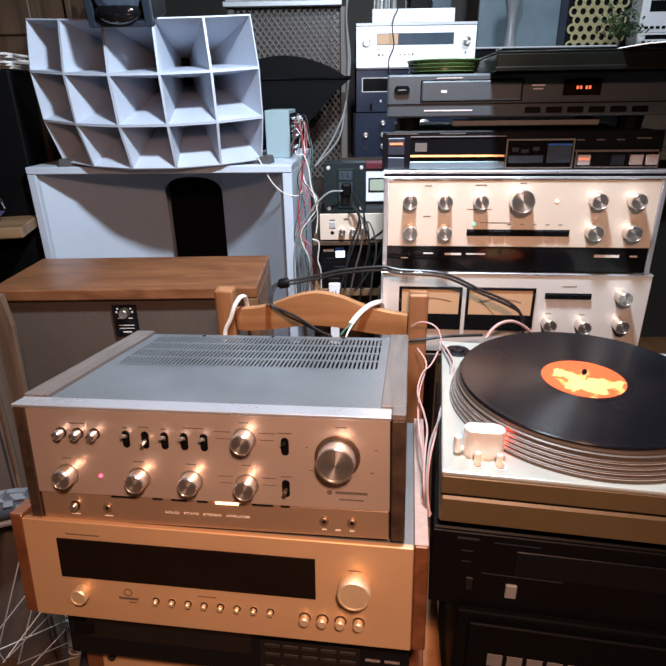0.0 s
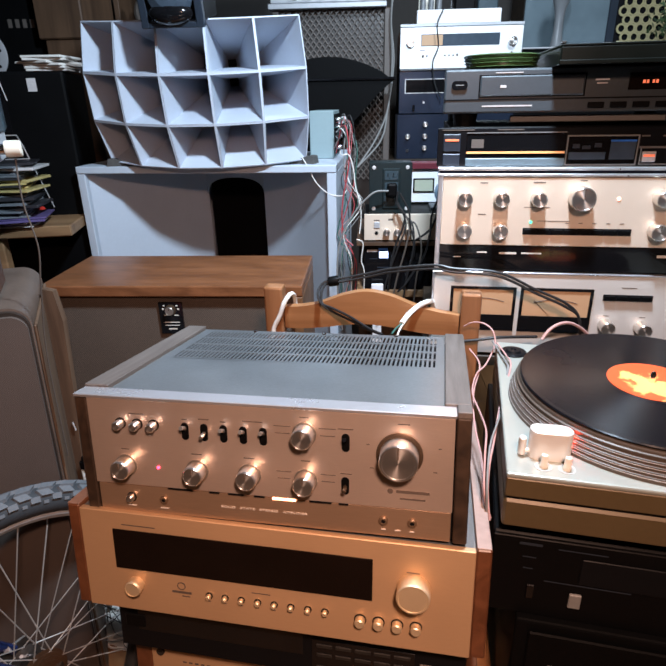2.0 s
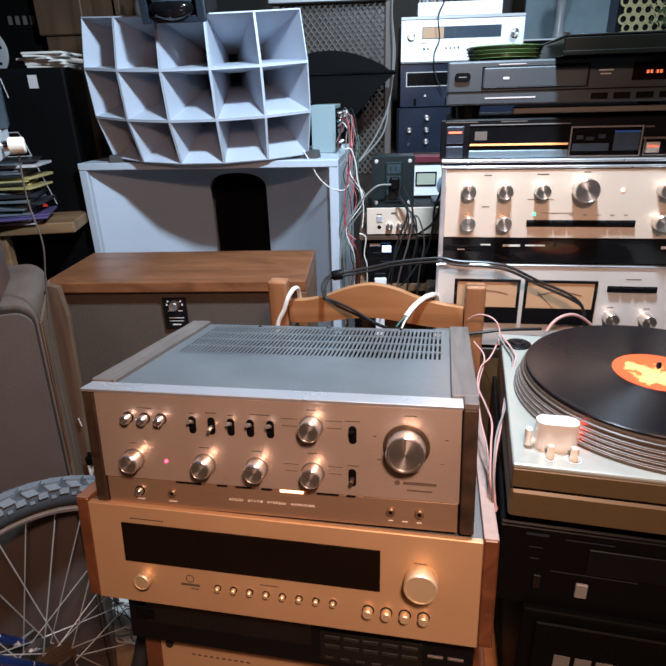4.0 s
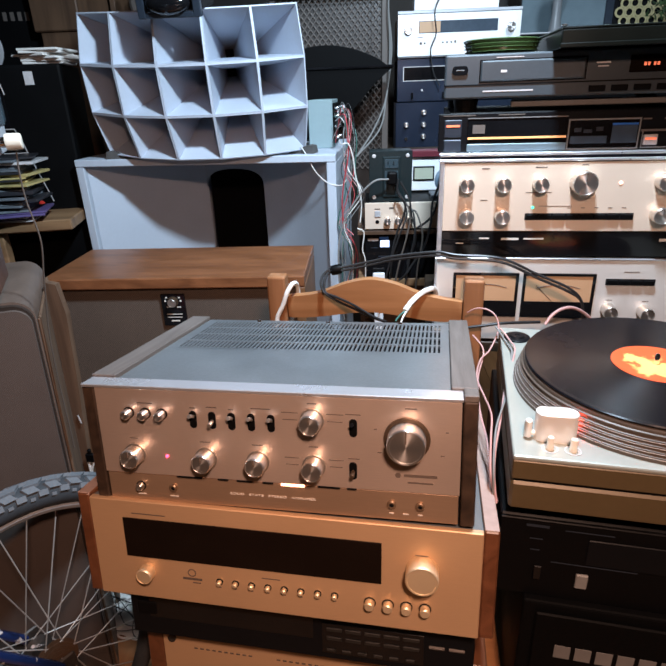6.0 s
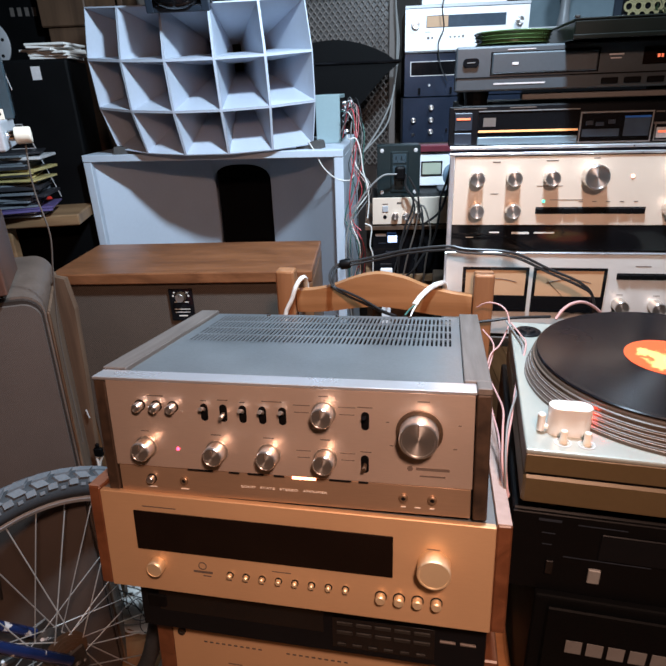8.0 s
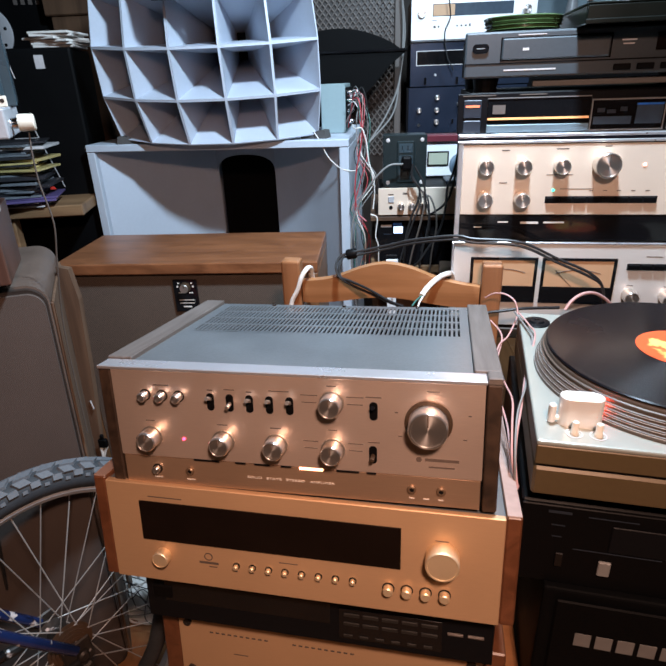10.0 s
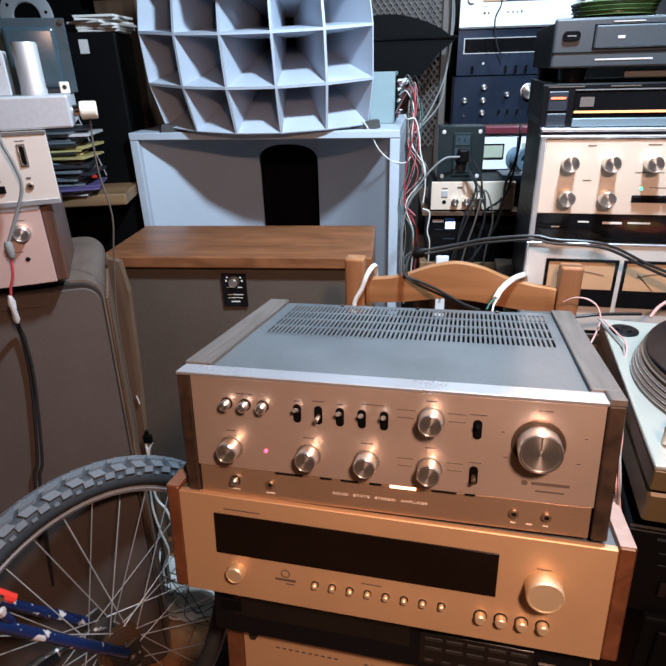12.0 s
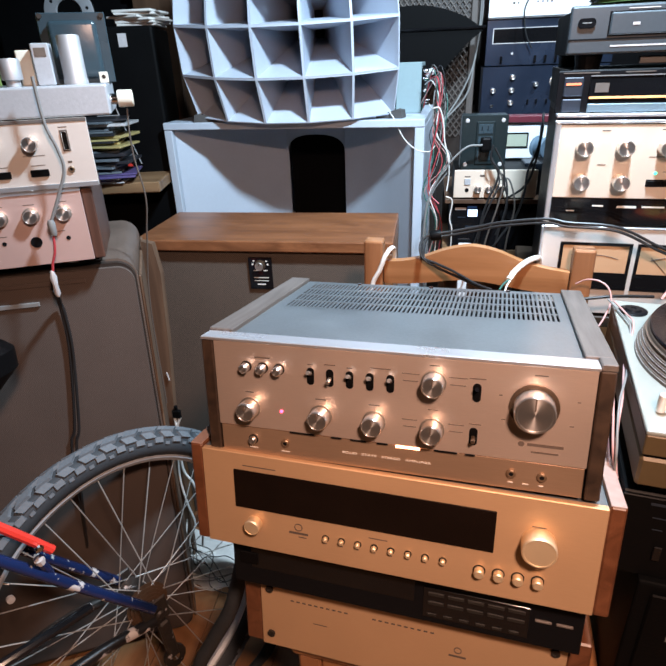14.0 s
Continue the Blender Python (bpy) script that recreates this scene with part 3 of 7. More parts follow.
def integrated_amp():
    a = thing("integrated_amplifier", A, "brushed aluminium stereo amplifier in dark wood case, on the gold tuner", "amplifier")
    part("front_panel", box(0.012, 0.412, 0.0, 0.006, -0.1065, -0.003, 0.0006), ALU, a, "brushed champagne aluminium upper panel")
    part("lower_panel", box(0.013, 0.411, 0.002, 0.008, -0.1415, -0.1075, 0.0006), ALU_LOW, a, "recessed bronze lower panel")
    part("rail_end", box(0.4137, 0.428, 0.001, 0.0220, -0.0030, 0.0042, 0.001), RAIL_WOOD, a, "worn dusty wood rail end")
    part("top_trim", box(-0.003, 0.4133, -0.0015, 0.022, -0.0028, 0.0012, 0.0008), TRIM_ALU, a, "bright aluminium front edge trim")
    for x0, x1 in ((-0.004, 0.0105), (0.4135, 0.428)):
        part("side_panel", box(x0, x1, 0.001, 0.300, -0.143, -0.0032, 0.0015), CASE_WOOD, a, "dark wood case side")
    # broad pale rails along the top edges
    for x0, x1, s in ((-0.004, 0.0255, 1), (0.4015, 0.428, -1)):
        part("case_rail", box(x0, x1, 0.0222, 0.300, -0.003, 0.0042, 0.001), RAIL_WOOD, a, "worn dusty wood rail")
    part("chassis", box(0.0108, 0.4132, 0.0085, 0.300, -0.143, -0.012, 0.0), BLACK_IN, a)
    # steel cover with four rows of slots
    x0, x1, y0, y1 = 0.026, 0.401, 0.0222, 0.299
    gx0, gx1, gy0, gy1 = 0.040, 0.391, 0.150, 0.288
    part("top_cover", merge(box(x0, x1, y0, gy0, -0.003, -0.0012, 0), box(x0, gx0, gy0, y1, -0.003, -0.0012, 0),
                            box(gx1, x1, gy0, y1, -0.003, -0.0012, 0), box(gx0, gx1, gy1, y1, -0.003, -0.0012, 0)), STEEL_GREY, a, "grey painted steel cover")
    rows, cols = 4, 62
    g = []
    pitch = (gx1 - gx0) / cols
    for r in range(rows + 1):
        y = gy0 + (gy1 - gy0) * r / rows
        g.append(box(gx0, gx1, y - 0.003, y + 0.003, -0.003, -0.0012, 0))
    for c in range(cols + 1):
        x = gx0 + pitch * c
        g.append(box(x - 0.0014, x + 0.0014, gy0, gy1, -0.0029, -0.00125, 0))
    part("vent_grille", merge(*g), STEEL_GREY, a)
    for x in (0.11, 0.22, 0.33):
        part("cover_screw", lathe([(0.0035, -0.0012), (0.003, 0.001), (0, 0.0013)], 12, pose(x, 0.293, 0)), CHROME, a, "", True)
    # controls
    for x in (0.051, 0.071, 0.0905):
        add_button(a, x, 0, -0.031, 0.0052, 0.011)
    for i, x in enumerate((0.127, 0.149, 0.171, 0.193, 0.215)):
        add_toggle(a, x, 0, -0.0355, i != 1)
    for x, z in ((0.053, -0.081), (0.138, -0.081), (0.198, -0.081), (0.260, -0.082), (0.260, -0.029)):
        add_knob(a, x, 0, z, 0.0112, 0.0175, 0.0128, name="tone_knob")
    vk = add_knob(a, 0.358, 0, -0.0455, 0.0195, 0.0205, name="volume_knob")
    # brass ring coloured dark to include the shadow round the knob
    part("shaded_seat_ring", lathe([(0.0238, 0.0), (0.0236, 0.0022), (0.0200, 0.0026)], 48, facing(0.358, 0, -0.0455)), SEAT_RING, vk, "turned seat ring darkened with the shade round the knob", True)
    add_toggle(a, 0.303, 0, -0.036, True, BLACK_GLOSS)
    add_toggle(a, 0.302, 0, -0.085, False, SEAT_RING)
    part("pilot_light", lathe([(0.0017, 0), (0.0017, 0.001), (0, 0.0016)], 12, facing(0.091, 0, -0.082)), LED_RED, a)
    part("lit_bar", box(0.2215, 0.2475, 0.0008, 0.004, -0.1098, -0.1062, 0), LED_BAR, a, "glowing orange indicator bar")
    add_button(a, 0.053, 0.002, -0.123, 0.0046, 0.007, name="power_button")
    for x in (0.093, 0.342, 0.372):
        add_jack(a, x, 0.002, -0.123)
    words("SOLID   STATE   STEREO   AMPLIFIER", 0.2105, 0.0017, -0.1245, 0.0026, INK_LIGHT, a, width=0.129)
    spots = [(0.071, -0.019, 0.018, 0.0012), (0.127, -0.022, 0.006, 0.001), (0.149, -0.0205, 0.012, 0.001), (0.171, -0.022, 0.006, 0.001), (0.204, -0.0195, 0.022, 0.001),
             (0.260, -0.011, 0.010, 0.001), (0.236, -0.022, 0.018, 0.0008), (0.236, -0.030, 0.016, 0.0008), (0.284, -0.022, 0.018, 0.0008), (0.284, -0.030, 0.016, 0.0008),
             (0.303, -0.021, 0.016, 0.001), (0.303, -0.071, 0.012, 0.001), (0.053, -0.062, 0.010, 0.001), (0.138, -0.062, 0.012, 0.001), (0.198, -0.062, 0.012, 0.001),
             (0.260, -0.060, 0.010, 0.001), (0.236, -0.074, 0.016, 0.0008), (0.284, -0.074, 0.016, 0.0008), (0.284, -0.082, 0.014, 0.0008), (0.236, -0.082, 0.014, 0.0008),
             (0.362, -0.012, 0.012, 0.001), (0.326, -0.036, 0.003, 0.001), (0.398, -0.036, 0.003, 0.001), (0.330, -0.062, 0.004, 0.001), (0.394, -0.062, 0.004, 0.001),
             (0.372, -0.0865, 0.034, 0.0032), (0.372, -0.0945, 0.026, 0.0018)]
    bars(spots, -0.0001, INK, a)
    part("maker_emblem", lathe([(0.0032, 0), (0.0032, 0.0006), (0, 0.0006)], 6, facing(0.349, 0, -0.0865)), INK, a)
    bars([(0.053, -0.1335, 0.010, 0.001), (0.093, -0.1335, 0.010, 0.001), (0.342, -0.1335, 0.005, 0.001), (0.357, -0.1335, 0.006, 0.001), (0.372, -0.1335, 0.005, 0.001)], 0.0017, INK_LIGHT, a)
    bars([(0.115, -0.107, 0.030, 0.0018), (0.155, -0.107, 0.012, 0.0018), (0.180, -0.107, 0.018, 0.0018), (0.207, -0.107, 0.012, 0.0018), (0.275, -0.107, 0.024, 0.0018), (0.300, -0.107, 0.010, 0.0018)], -0.0001, BLACK_IN, a, "panel_slot")
    for x in (0.03, 0.39):
        for y in (0.03, 0.27):
            part("foot", lathe([(0.010, -0.150), (0.011, -0.143), (0, -0.143)], 16, pose(x, y, 0)), BLACK_PL, a)


integrated_amp()


def tuner():
    t = thing("tuner", A @ pose(0.0, 0.0, -0.143, 0, 0.75, 0), "gold fronted tuner with dark dial window and red-brown wood sides", "tuner")
    x0, x1, zb, zt = -0.014, 0.438, -0.130, 0.0025
    part("front_panel", box(x0, x1, -0.004, 0.004, zb, zt, 0.001), GOLD, t, "gold anodised front panel")
    for a, b in ((x0 - 0.016, x0 - 0.0003), (x1 + 0.0003, x1 + 0.016)):
        part("side_panel", box(a, b, -0.003, 0.325, zb, zt + 0.003, 0.002), TUNER_WOOD, t, "red-brown wood side")
    # pale strips paint the light falling on the dusty tops of the sides
    for a, b in ((x0 - 0.0155, x0 - 0.0008), (x1 + 0.0008, x1 + 0.0155)):
        part("lit_dusty_edge", box(a, b, -0.002, 0.324, zt + 0.0026, zt + 0.0042, 0.0005), LIT_DUST_WOOD, t, "dusty upper edge with overhead light put into its pale colour")
    part("top_cover", box(x0, x1, 0.0043, 0.32, -0.003, 0.0, 0.0), STEEL_GREY, t)
    part("body", box(x0 + 0.001, x1 - 0.001, 0.0045, 0.32, zb + 0.003, -0.0035, 0.0), BLACK_IN, t)
    part("dial_window", box(0.027, 0.332, -0.0055, -0.0035, -0.072, -0.020, 0.0005), SMOKE, t, "dark smoked dial window")
    add_knob(t, 0.376, -0.004, -0.0495, 0.0178, 0.019, face=GOLD_KNOB, side=GOLD_KNOB, name="tuning_knob", mark=False)
    add_knob(t, 0.0510, -0.004, -0.092, 0.0100, 0.012, face=GOLD_KNOB, side=GOLD_KNOB, name="selector_knob", mark=False)
    for i in range(8):
        add_button(t, 0.142 + 0.0196 * i, -0.004, -0.095, 0.0031, 0.006, GOLD_KNOB)
    for i in range(4):
        add_button(t, 0.319 + 0.0203 * i, -0.004, -0.0985, 0.0056, 0.009, GOLD_KNOB)
    part("maker_emblem", lathe([(0.0052, 0), (0.0052, 0.0007), (0.0042, 0.0007), (0.0042, 0)], 20, facing(0.108, -0.004, -0.087)), INK, t)
    bars([(0.108, -0.0955, 0.024, 0.003), (0.113, -0.1005, 0.010, 0.0012), (0.060, -0.0135, 0.042, 0.0012), (0.375, -0.031, 0.014, 0.001), (0.205, -0.083, 0.022, 0.001)]
         + [(0.142 + 0.0196 * i, -0.1025, 0.003, 0.0012) for i in range(8)], -0.0041, INK, t)
    for x in (0.03, 0.40):
        for y in (0.04, 0.28):
            part("foot", lathe([(0.012, zb - 0.006), (0.013, zb), (0, zb)], 16, pose(x, y, 0)), BLACK_PL, t)


tuner()


def black_unit():
    t = thing("black_component", A @ pose(0.0, 0.02, -0.279, 0, 0.9, 0), "slim black hifi component with rows of pale keys, under the tuner", "component")
    part("case", box(0.004, 0.436, 0.004, 0.30, -0.073, 0.0, 0.0015), BLACK_PL, t)
    part("front_panel", box(0.004, 0.436, 0.0, 0.0035, -0.073, -0.001, 0.001), BLACK_MET, t)
    part("display_window", box(0.03, 0.245, -0.0012, 0.0002, -0.045, -0.014, 0.0004), BLACK_GLOSS, t)
    part("edge_strip", box(0.004, 0.436, -0.003, -0.0002, -0.0075, -0.0035, 0.0005), BLACK_GLOSS, t)
    for r in range(2):
        for c in range(5):
            part("key", box(0.262 + 0.023 * c, 0.281 + 0.023 * c, -0.003, 0.0, -0.030 - 0.013 * r, -0.025 - 0.013 * r, 0.0006), KEY_DARK, t)
    for c in range(6):
        part("key", box(0.262 + 0.019 * c, 0.273 + 0.019 * c, -0.003, 0.0, -0.060, -0.056, 0.0006), KEY_DARK, t)
    for c in range(2):
        part("key", box(0.384 + 0.023 * c, 0.402 + 0.023 * c, -0.003, 0.0, -0.036, -0.033, 0.0006), LATTICE, t)
    part("key_panel", box(0.256, 0.378, -0.0014, -0.0002, -0.0635, -0.020, 0.0004), BLACK_GLOSS, t)
    part("maker_plate", box(0.014, 0.036, -0.0036, -0.0031, -0.0070, -0.0040, 0), CABLE_GREY, t, "small pale maker plate")
    part("power_key", box(0.014, 0.040, -0.003, 0.0, -0.040, -0.022, 0.001), BLACK_PL, t)
    bars([(0.06 + 0.024 * i, -0.0115, 0.012, 0.0012) for i in range(7)], -0.0001, DULL_MARK, t)
    bars([(0.03, -0.009, 0.018, 0.003), (0.10, -0.0095, 0.05, 0.0012), (0.16, -0.0095, 0.03, 0.0012)], -0.0001, INK_LIGHT, t)


black_unit()


def gold_amp():
    t = thing("power_amplifier", A @ pose(0.0, 0.043, -0.360, 0, 0.9, 0), "gold fronted power amplifier with wood sides, on the chair seat", "amplifier")
    part("front_panel", box(0.028, 0.428, 0.0, 0.008, -0.118, 0.0, 0.001), GOLD, t, "gold anodised front panel")
    part("case", box(0.028, 0.428, 0.0085, 0.30, -0.116, -0.002, 0.001), BLACK_PL, t)
    for a, b in ((0.002, 0.0275), (0.4285, 0.454)):
        part("side_panel", box(a, b, 0.003, 0.30, -0.118, 0.0, 0.002), TUNER_WOOD, t, "red-brown wood side")
    for x in (0.042, 0.414):
        for z in (-0.018, -0.096):
            part("hex_screw", lathe([(0.0055, 0), (0.0055, 0.003), (0.003, 0.003), (0.003, 0.0015), (0, 0.0015)], 16, facing(x, 0, z)), DRIVE, t)
    for x in (0.075, 0.190):
        bars([(x + 0.0085 * i, -0.031, 0.005, 0.0022) for i in range(10)], -0.0001, INK, t)
    part("maker_emblem", lathe([(0.005, 0), (0.005, 0.0007), (0.004, 0.0007), (0.004, 0)], 20, facing(0.30, 0, -0.050)), INK, t)
    bars([(0.30, -0.060, 0.022, 0.003), (0.115, -0.062, 0.02, 0.0012)], -0.0001, INK, t)
    for i in range(3):
        add_button(t, 0.345 + 0.02 * i, 0.0, -0.075, 0.0045, 0.006, GOLD_KNOB)


gold_amp()


# ---------------------------------------------------------------- chair
def chair():
    m = pose(-0.196, 0.93, FLOOR, 0, 0, -5.73)
    c = thing("chair", m, "honey coloured wooden chair with a curved crest rail, carrying stacked hifi", "chair")
    top = 1.033 - FLOOR
    seat = 0.485
    for x in (-0.003, 0.336):
        part("back_post", merge(box(x, x + 0.033, -0.012, 0.016, 0.0, top, 0.0035, 2)), CHAIR_WOOD_Z, c)
    d = 1.03 - FLOOR
    up = smooth_line([(0.031, 0, -0.034), (0.065, 0, -0.031), (0.096, 0, -0.024), (0.137, 0, -0.008), (0.178, 0, 0.0), (0.219, 0, -0.007), (0.258, 0, -0.022), (0.297, 0, -0.032), (0.335, 0, -0.037)], 5)
    lo = smooth_line([(0.335, 0, -0.073), (0.297, 0, -0.074), (0.259, 0, -0.070), (0.215, 0, -0.063), (0.178, 0, -0.060), (0.140, 0, -0.063), (0.102, 0, -0.069), (0.065, 0, -0.073), (0.031, 0, -0.074)], 5)
    rail = prism([(p.x, p.z + d) for p in up] + [(p.x, p.z + d) for p in lo], -0.006, 0.010)
    bmesh.ops.bevel(rail, geom=[e for e in rail.edges if abs(e.verts[0].co.y - e.verts[1].co.y) < 1e-5], offset=0.0025, segments=2, affect="EDGES", profile=0.5)
    part("crest_rail", rail, CHAIR_WOOD, c, "wavy honey wood crest rail", True)
    part("lower_rail", box(0.031, 0.335, -0.005, 0.009, 0.66, 0.71, 0.003), CHAIR_WOOD, c)
    part("seat", box(-0.03, 0.40, -0.43, -0.013, seat - 0.02, seat, 0.008, 2), CHAIR_WOOD, c)
    for x in (-0.02, 0.355):
        part("front_leg", box(x, x + 0.035, -0.425, -0.39, 0.0, seat - 0.02, 0.004), CHAIR_WOOD_Z, c)
    part("seat_rail", box(0.015, 0.355, -0.42, -0.40, seat - 0.08, seat - 0.02, 0.003), CHAIR_WOOD, c)


chair()


# ---------------------------------------------------------------- turntable
def turntable():
    T = pose(0.127, 0.482, 0.976, 0, 0, -9.6)
    t = thing("turntable", T, "silver direct drive turntable with ringed platter, on a black component", "turntable")
    W, D = 0.445, 0.345
    part("plinth", box(0, W, 0, D, -0.0058, 0, 0.002, 2), PLINTH, t, "satin silver plinth")
    part("plinth_band", box(0.0005, W - 0.0005, 0.0005, D - 0.0005, -0.0295, -0.0060, 0.0012), PLINTH_BASE, t, "bronze grey upper band")
    part("plinth_groove", box(0.003, W - 0.003, 0.003, D - 0.003, -0.0330, -0.0297, 0), BLACK_PL, t)
    part("plinth_base", box(0.0005, W - 0.0005, 0.0005, D - 0.0005, -0.0690, -0.0332, 0.003), PLINTH_BASE, t, "bronze grey plinth base")
    for x in (0.03, W - 0.03):
        for y in (0.035, D - 0.035):
            part("foot", lathe([(0.017, -0.086), (0.019, -0.083), (0.019, -0.074), (0.014, -0.069), (0, -0.069)], 24, pose(x, y, 0)), BLACK_PL, t, "", True)
    cx, cy = 0.173, 0.170
    prof = [(0.163, 0.0005), (0.163, 0.002)]
    for i in range(5):
        r, z = 0.1625 - 0.0018 * i, 0.0035 + 0.0052 * i
        prof += [(r, z), (r, z + 0.0026), (r - 0.0022, z + 0.0034), (r - 0.0022, z + 0.0048)]
    prof += [(0.152, 0.0315), (0.0, 0.0315)]
    part("platter", lathe(prof, 96, pose(cx, cy, 0)), PLATTER, t, "machined platter with pale dotted rings", True)
    for i in range(4):
        r, z = 0.1625 - 0.0018 * i + 0.0002, 0.0040 + 0.0052 * i
        part("strobe_ring", lathe([(r, z), (r + 0.0001, z + 0.0007), (r - 0.001, z + 0.0008)], 96, pose(cx, cy, 0)), CHIP_WHITE, t)
    part("slip_mat", lathe([(0.148, 0.0316), (0.147, 0.0335), (0, 0.0335)], 64, pose(cx, cy, 0)), BLACK_PL, t)
    part("spindle", lathe([(0.0035, 0.033), (0.0035, 0.046), (0.002, 0.049), (0, 0.0495)], 16, pose(cx, cy, 0)), CHROME, t, "", True)
    # 45 adaptor button at the rear corner
    part("adaptor", lathe([(0.019, 0), (0.019, 0.002), (0.0175, 0.003), (0.012, 0.003), (0.010, 0.0055), (0.004, 0.0055), (0.003, 0.004), (0, 0.004)], 32, pose(0.024, 0.306, 0)), BLACK_MET, t, "", True)
    # strobe housing: a rounded block
    out = []
    for i in range(32):
        a = 2 * math.pi * i / 32
        out.append((0.0115 * (1 if math.cos(a) > 0 else -1) + 0.0105 * math.cos(a), 0.0105 * math.sin(a)))
    hous = bmesh.new()
    lo = [hous.verts.new((0.0445 + x, 0.040 + y, 0.0)) for x, y in out]
    hi = [hous.verts.new((0.0445 + x, 0.040 + y, 0.033)) for x, y in out]
    hous.faces.new(hi)
    for i in range(32):
        j = (i + 1) % 32
        hous.faces.new((lo[i], lo[j], hi[j], hi[i]))
    bmesh.ops.bevel(hous, geom=[e for e in hous.edges if e.verts[0].co.z > 0.03 and e.verts[1].co.z > 0.03], offset=0.0012, segments=2, affect="EDGES", profile=0.5)
    s = part("strobe_housing", hous, ALU_S, t, "rounded aluminium strobe housing", True)
    part("strobe_window", box(0.058, 0.066, 0.0475, 0.0495, 0.006, 0.024, 0), STROBE, s, "glowing red strobe window")
    part("side_switch", merge(lathe([(0.0042, 0.002), (0.0042, 0.021), (0.003, 0.0225), (0, 0.0225)], 16, pose(0.0165, 0.037, 0)), box(0.0165, 0.024, 0.0345, 0.0395, 0.004, 0.009, 0.001)), ALU_S, t, "", True)
    for x in (0.0375, 0.0605):
        part("pitch_knob", lathe([(0.0042, 0), (0.0042, 0.003), (0.0036, 0.004), (0.0036, 0.013), (0.003, 0.0145), (0, 0.0148)], 20, pose(x, 0.0185, 0)), IVORY, t, "", True)
        part("dial_mark", lathe([(0.0085, 0.0002), (0.0085, 0.0006), (0.0072, 0.0006), (0.0072, 0.0002)], 24, pose(x, 0.0185, 0)), CHIP_WHITE, t)
    r = thing("record", T @ pose(cx, cy, 0.0336), "black vinyl record with an orange and yellow label, on the platter", "record")
    prof = [(0.003, 0.0), (0.151, 0.0), (0.1515, 0.0010), (0.150, 0.0022), (0.146, 0.0020)]
    for i in range(40):
        rr = 0.145 - 0.0022 * i
        prof += [(rr, 0.00195), (rr - 0.0008, 0.00188), (rr - 0.0016, 0.00195)]
    prof += [(0.054, 0.0021), (0.003, 0.0021)]
    part("disc", lathe(prof, 96), VINYL, r, "", True)
    part("record_label", lathe([(0.050, 0.0022), (0.050, 0.0027), (0.0038, 0.0027)], 64), LABEL, r, "orange label with a yellow picture")


turntable()

TB = pose(0.127, 0.482, 0.976, 0, 0, -9.6)


def under_turntable():
    t = thing("disc_changer", TB @ pose(0, 0.012, -0.086), "dusty black disc changer with a pale key, under the turntable", "component")
    part("case", box(-0.004, 0.435, 0.004, 0.36, -0.115, -0.002, 0.002), BLACK_PL, t)
    part("front_panel", box(-0.004, 0.435, 0.0, 0.0038, -0.115, -0.004, 0.001), BLACK_PL, t)
    part("tray_door", box(0.09, 0.39, -0.002, 0.0, -0.058, -0.022, 0.001), BLACK_MET, t)
    part("key", box(0.083, 0.096, -0.004, 0.0, -0.092, -0.072, 0.001), CABLE_GREY, t, "pale worn key")
    part("key", box(0.037, 0.046, -0.003, 0.0, -0.088, -0.068, 0.001), BLACK_GLOSS, t)
    bars([(0.036, -0.012, 0.024, 0.003), (0.09, -0.014, 0.05, 0.001), (0.036, -0.030, 0.014, 0.001), (0.036, -0.046, 0.010, 0.001), (0.10, -0.061, 0.09, 0.001), (0.19, -0.046, 0.05, 0.001), (0.22, -0.034, 0.04, 0.001)], -0.0003, DECK_GREY, t)
    s = thing("speaker_box", TB @ pose(0, 0, 0), "black vinyl covered speaker with pale maker marks, under the disc changer", "speaker")
    z0 = FLOOR - 0.976
    part("cabinet", box(0.030, 0.50, 0.003, 0.36, z0, -0.2015, 0.003, 2), DARK_VINYL, s)
    part("grille", box(0.045, 0.485, -0.001, 0.003, z0 + 0.03, -0.215, 0.002), DARK_VINYL, s)
    for i in range(6):
        bars([(0.080 + 0.0232 * i, -0.272, 0.018, 0.020)], -0.0014, DULL_MARK, s, "maker_mark")


under_turntable()


# ---------------------------------------------------------------- the stack behind the turntable
R = pose(0.103, 0.938, 1.209, 0, 0, -5)


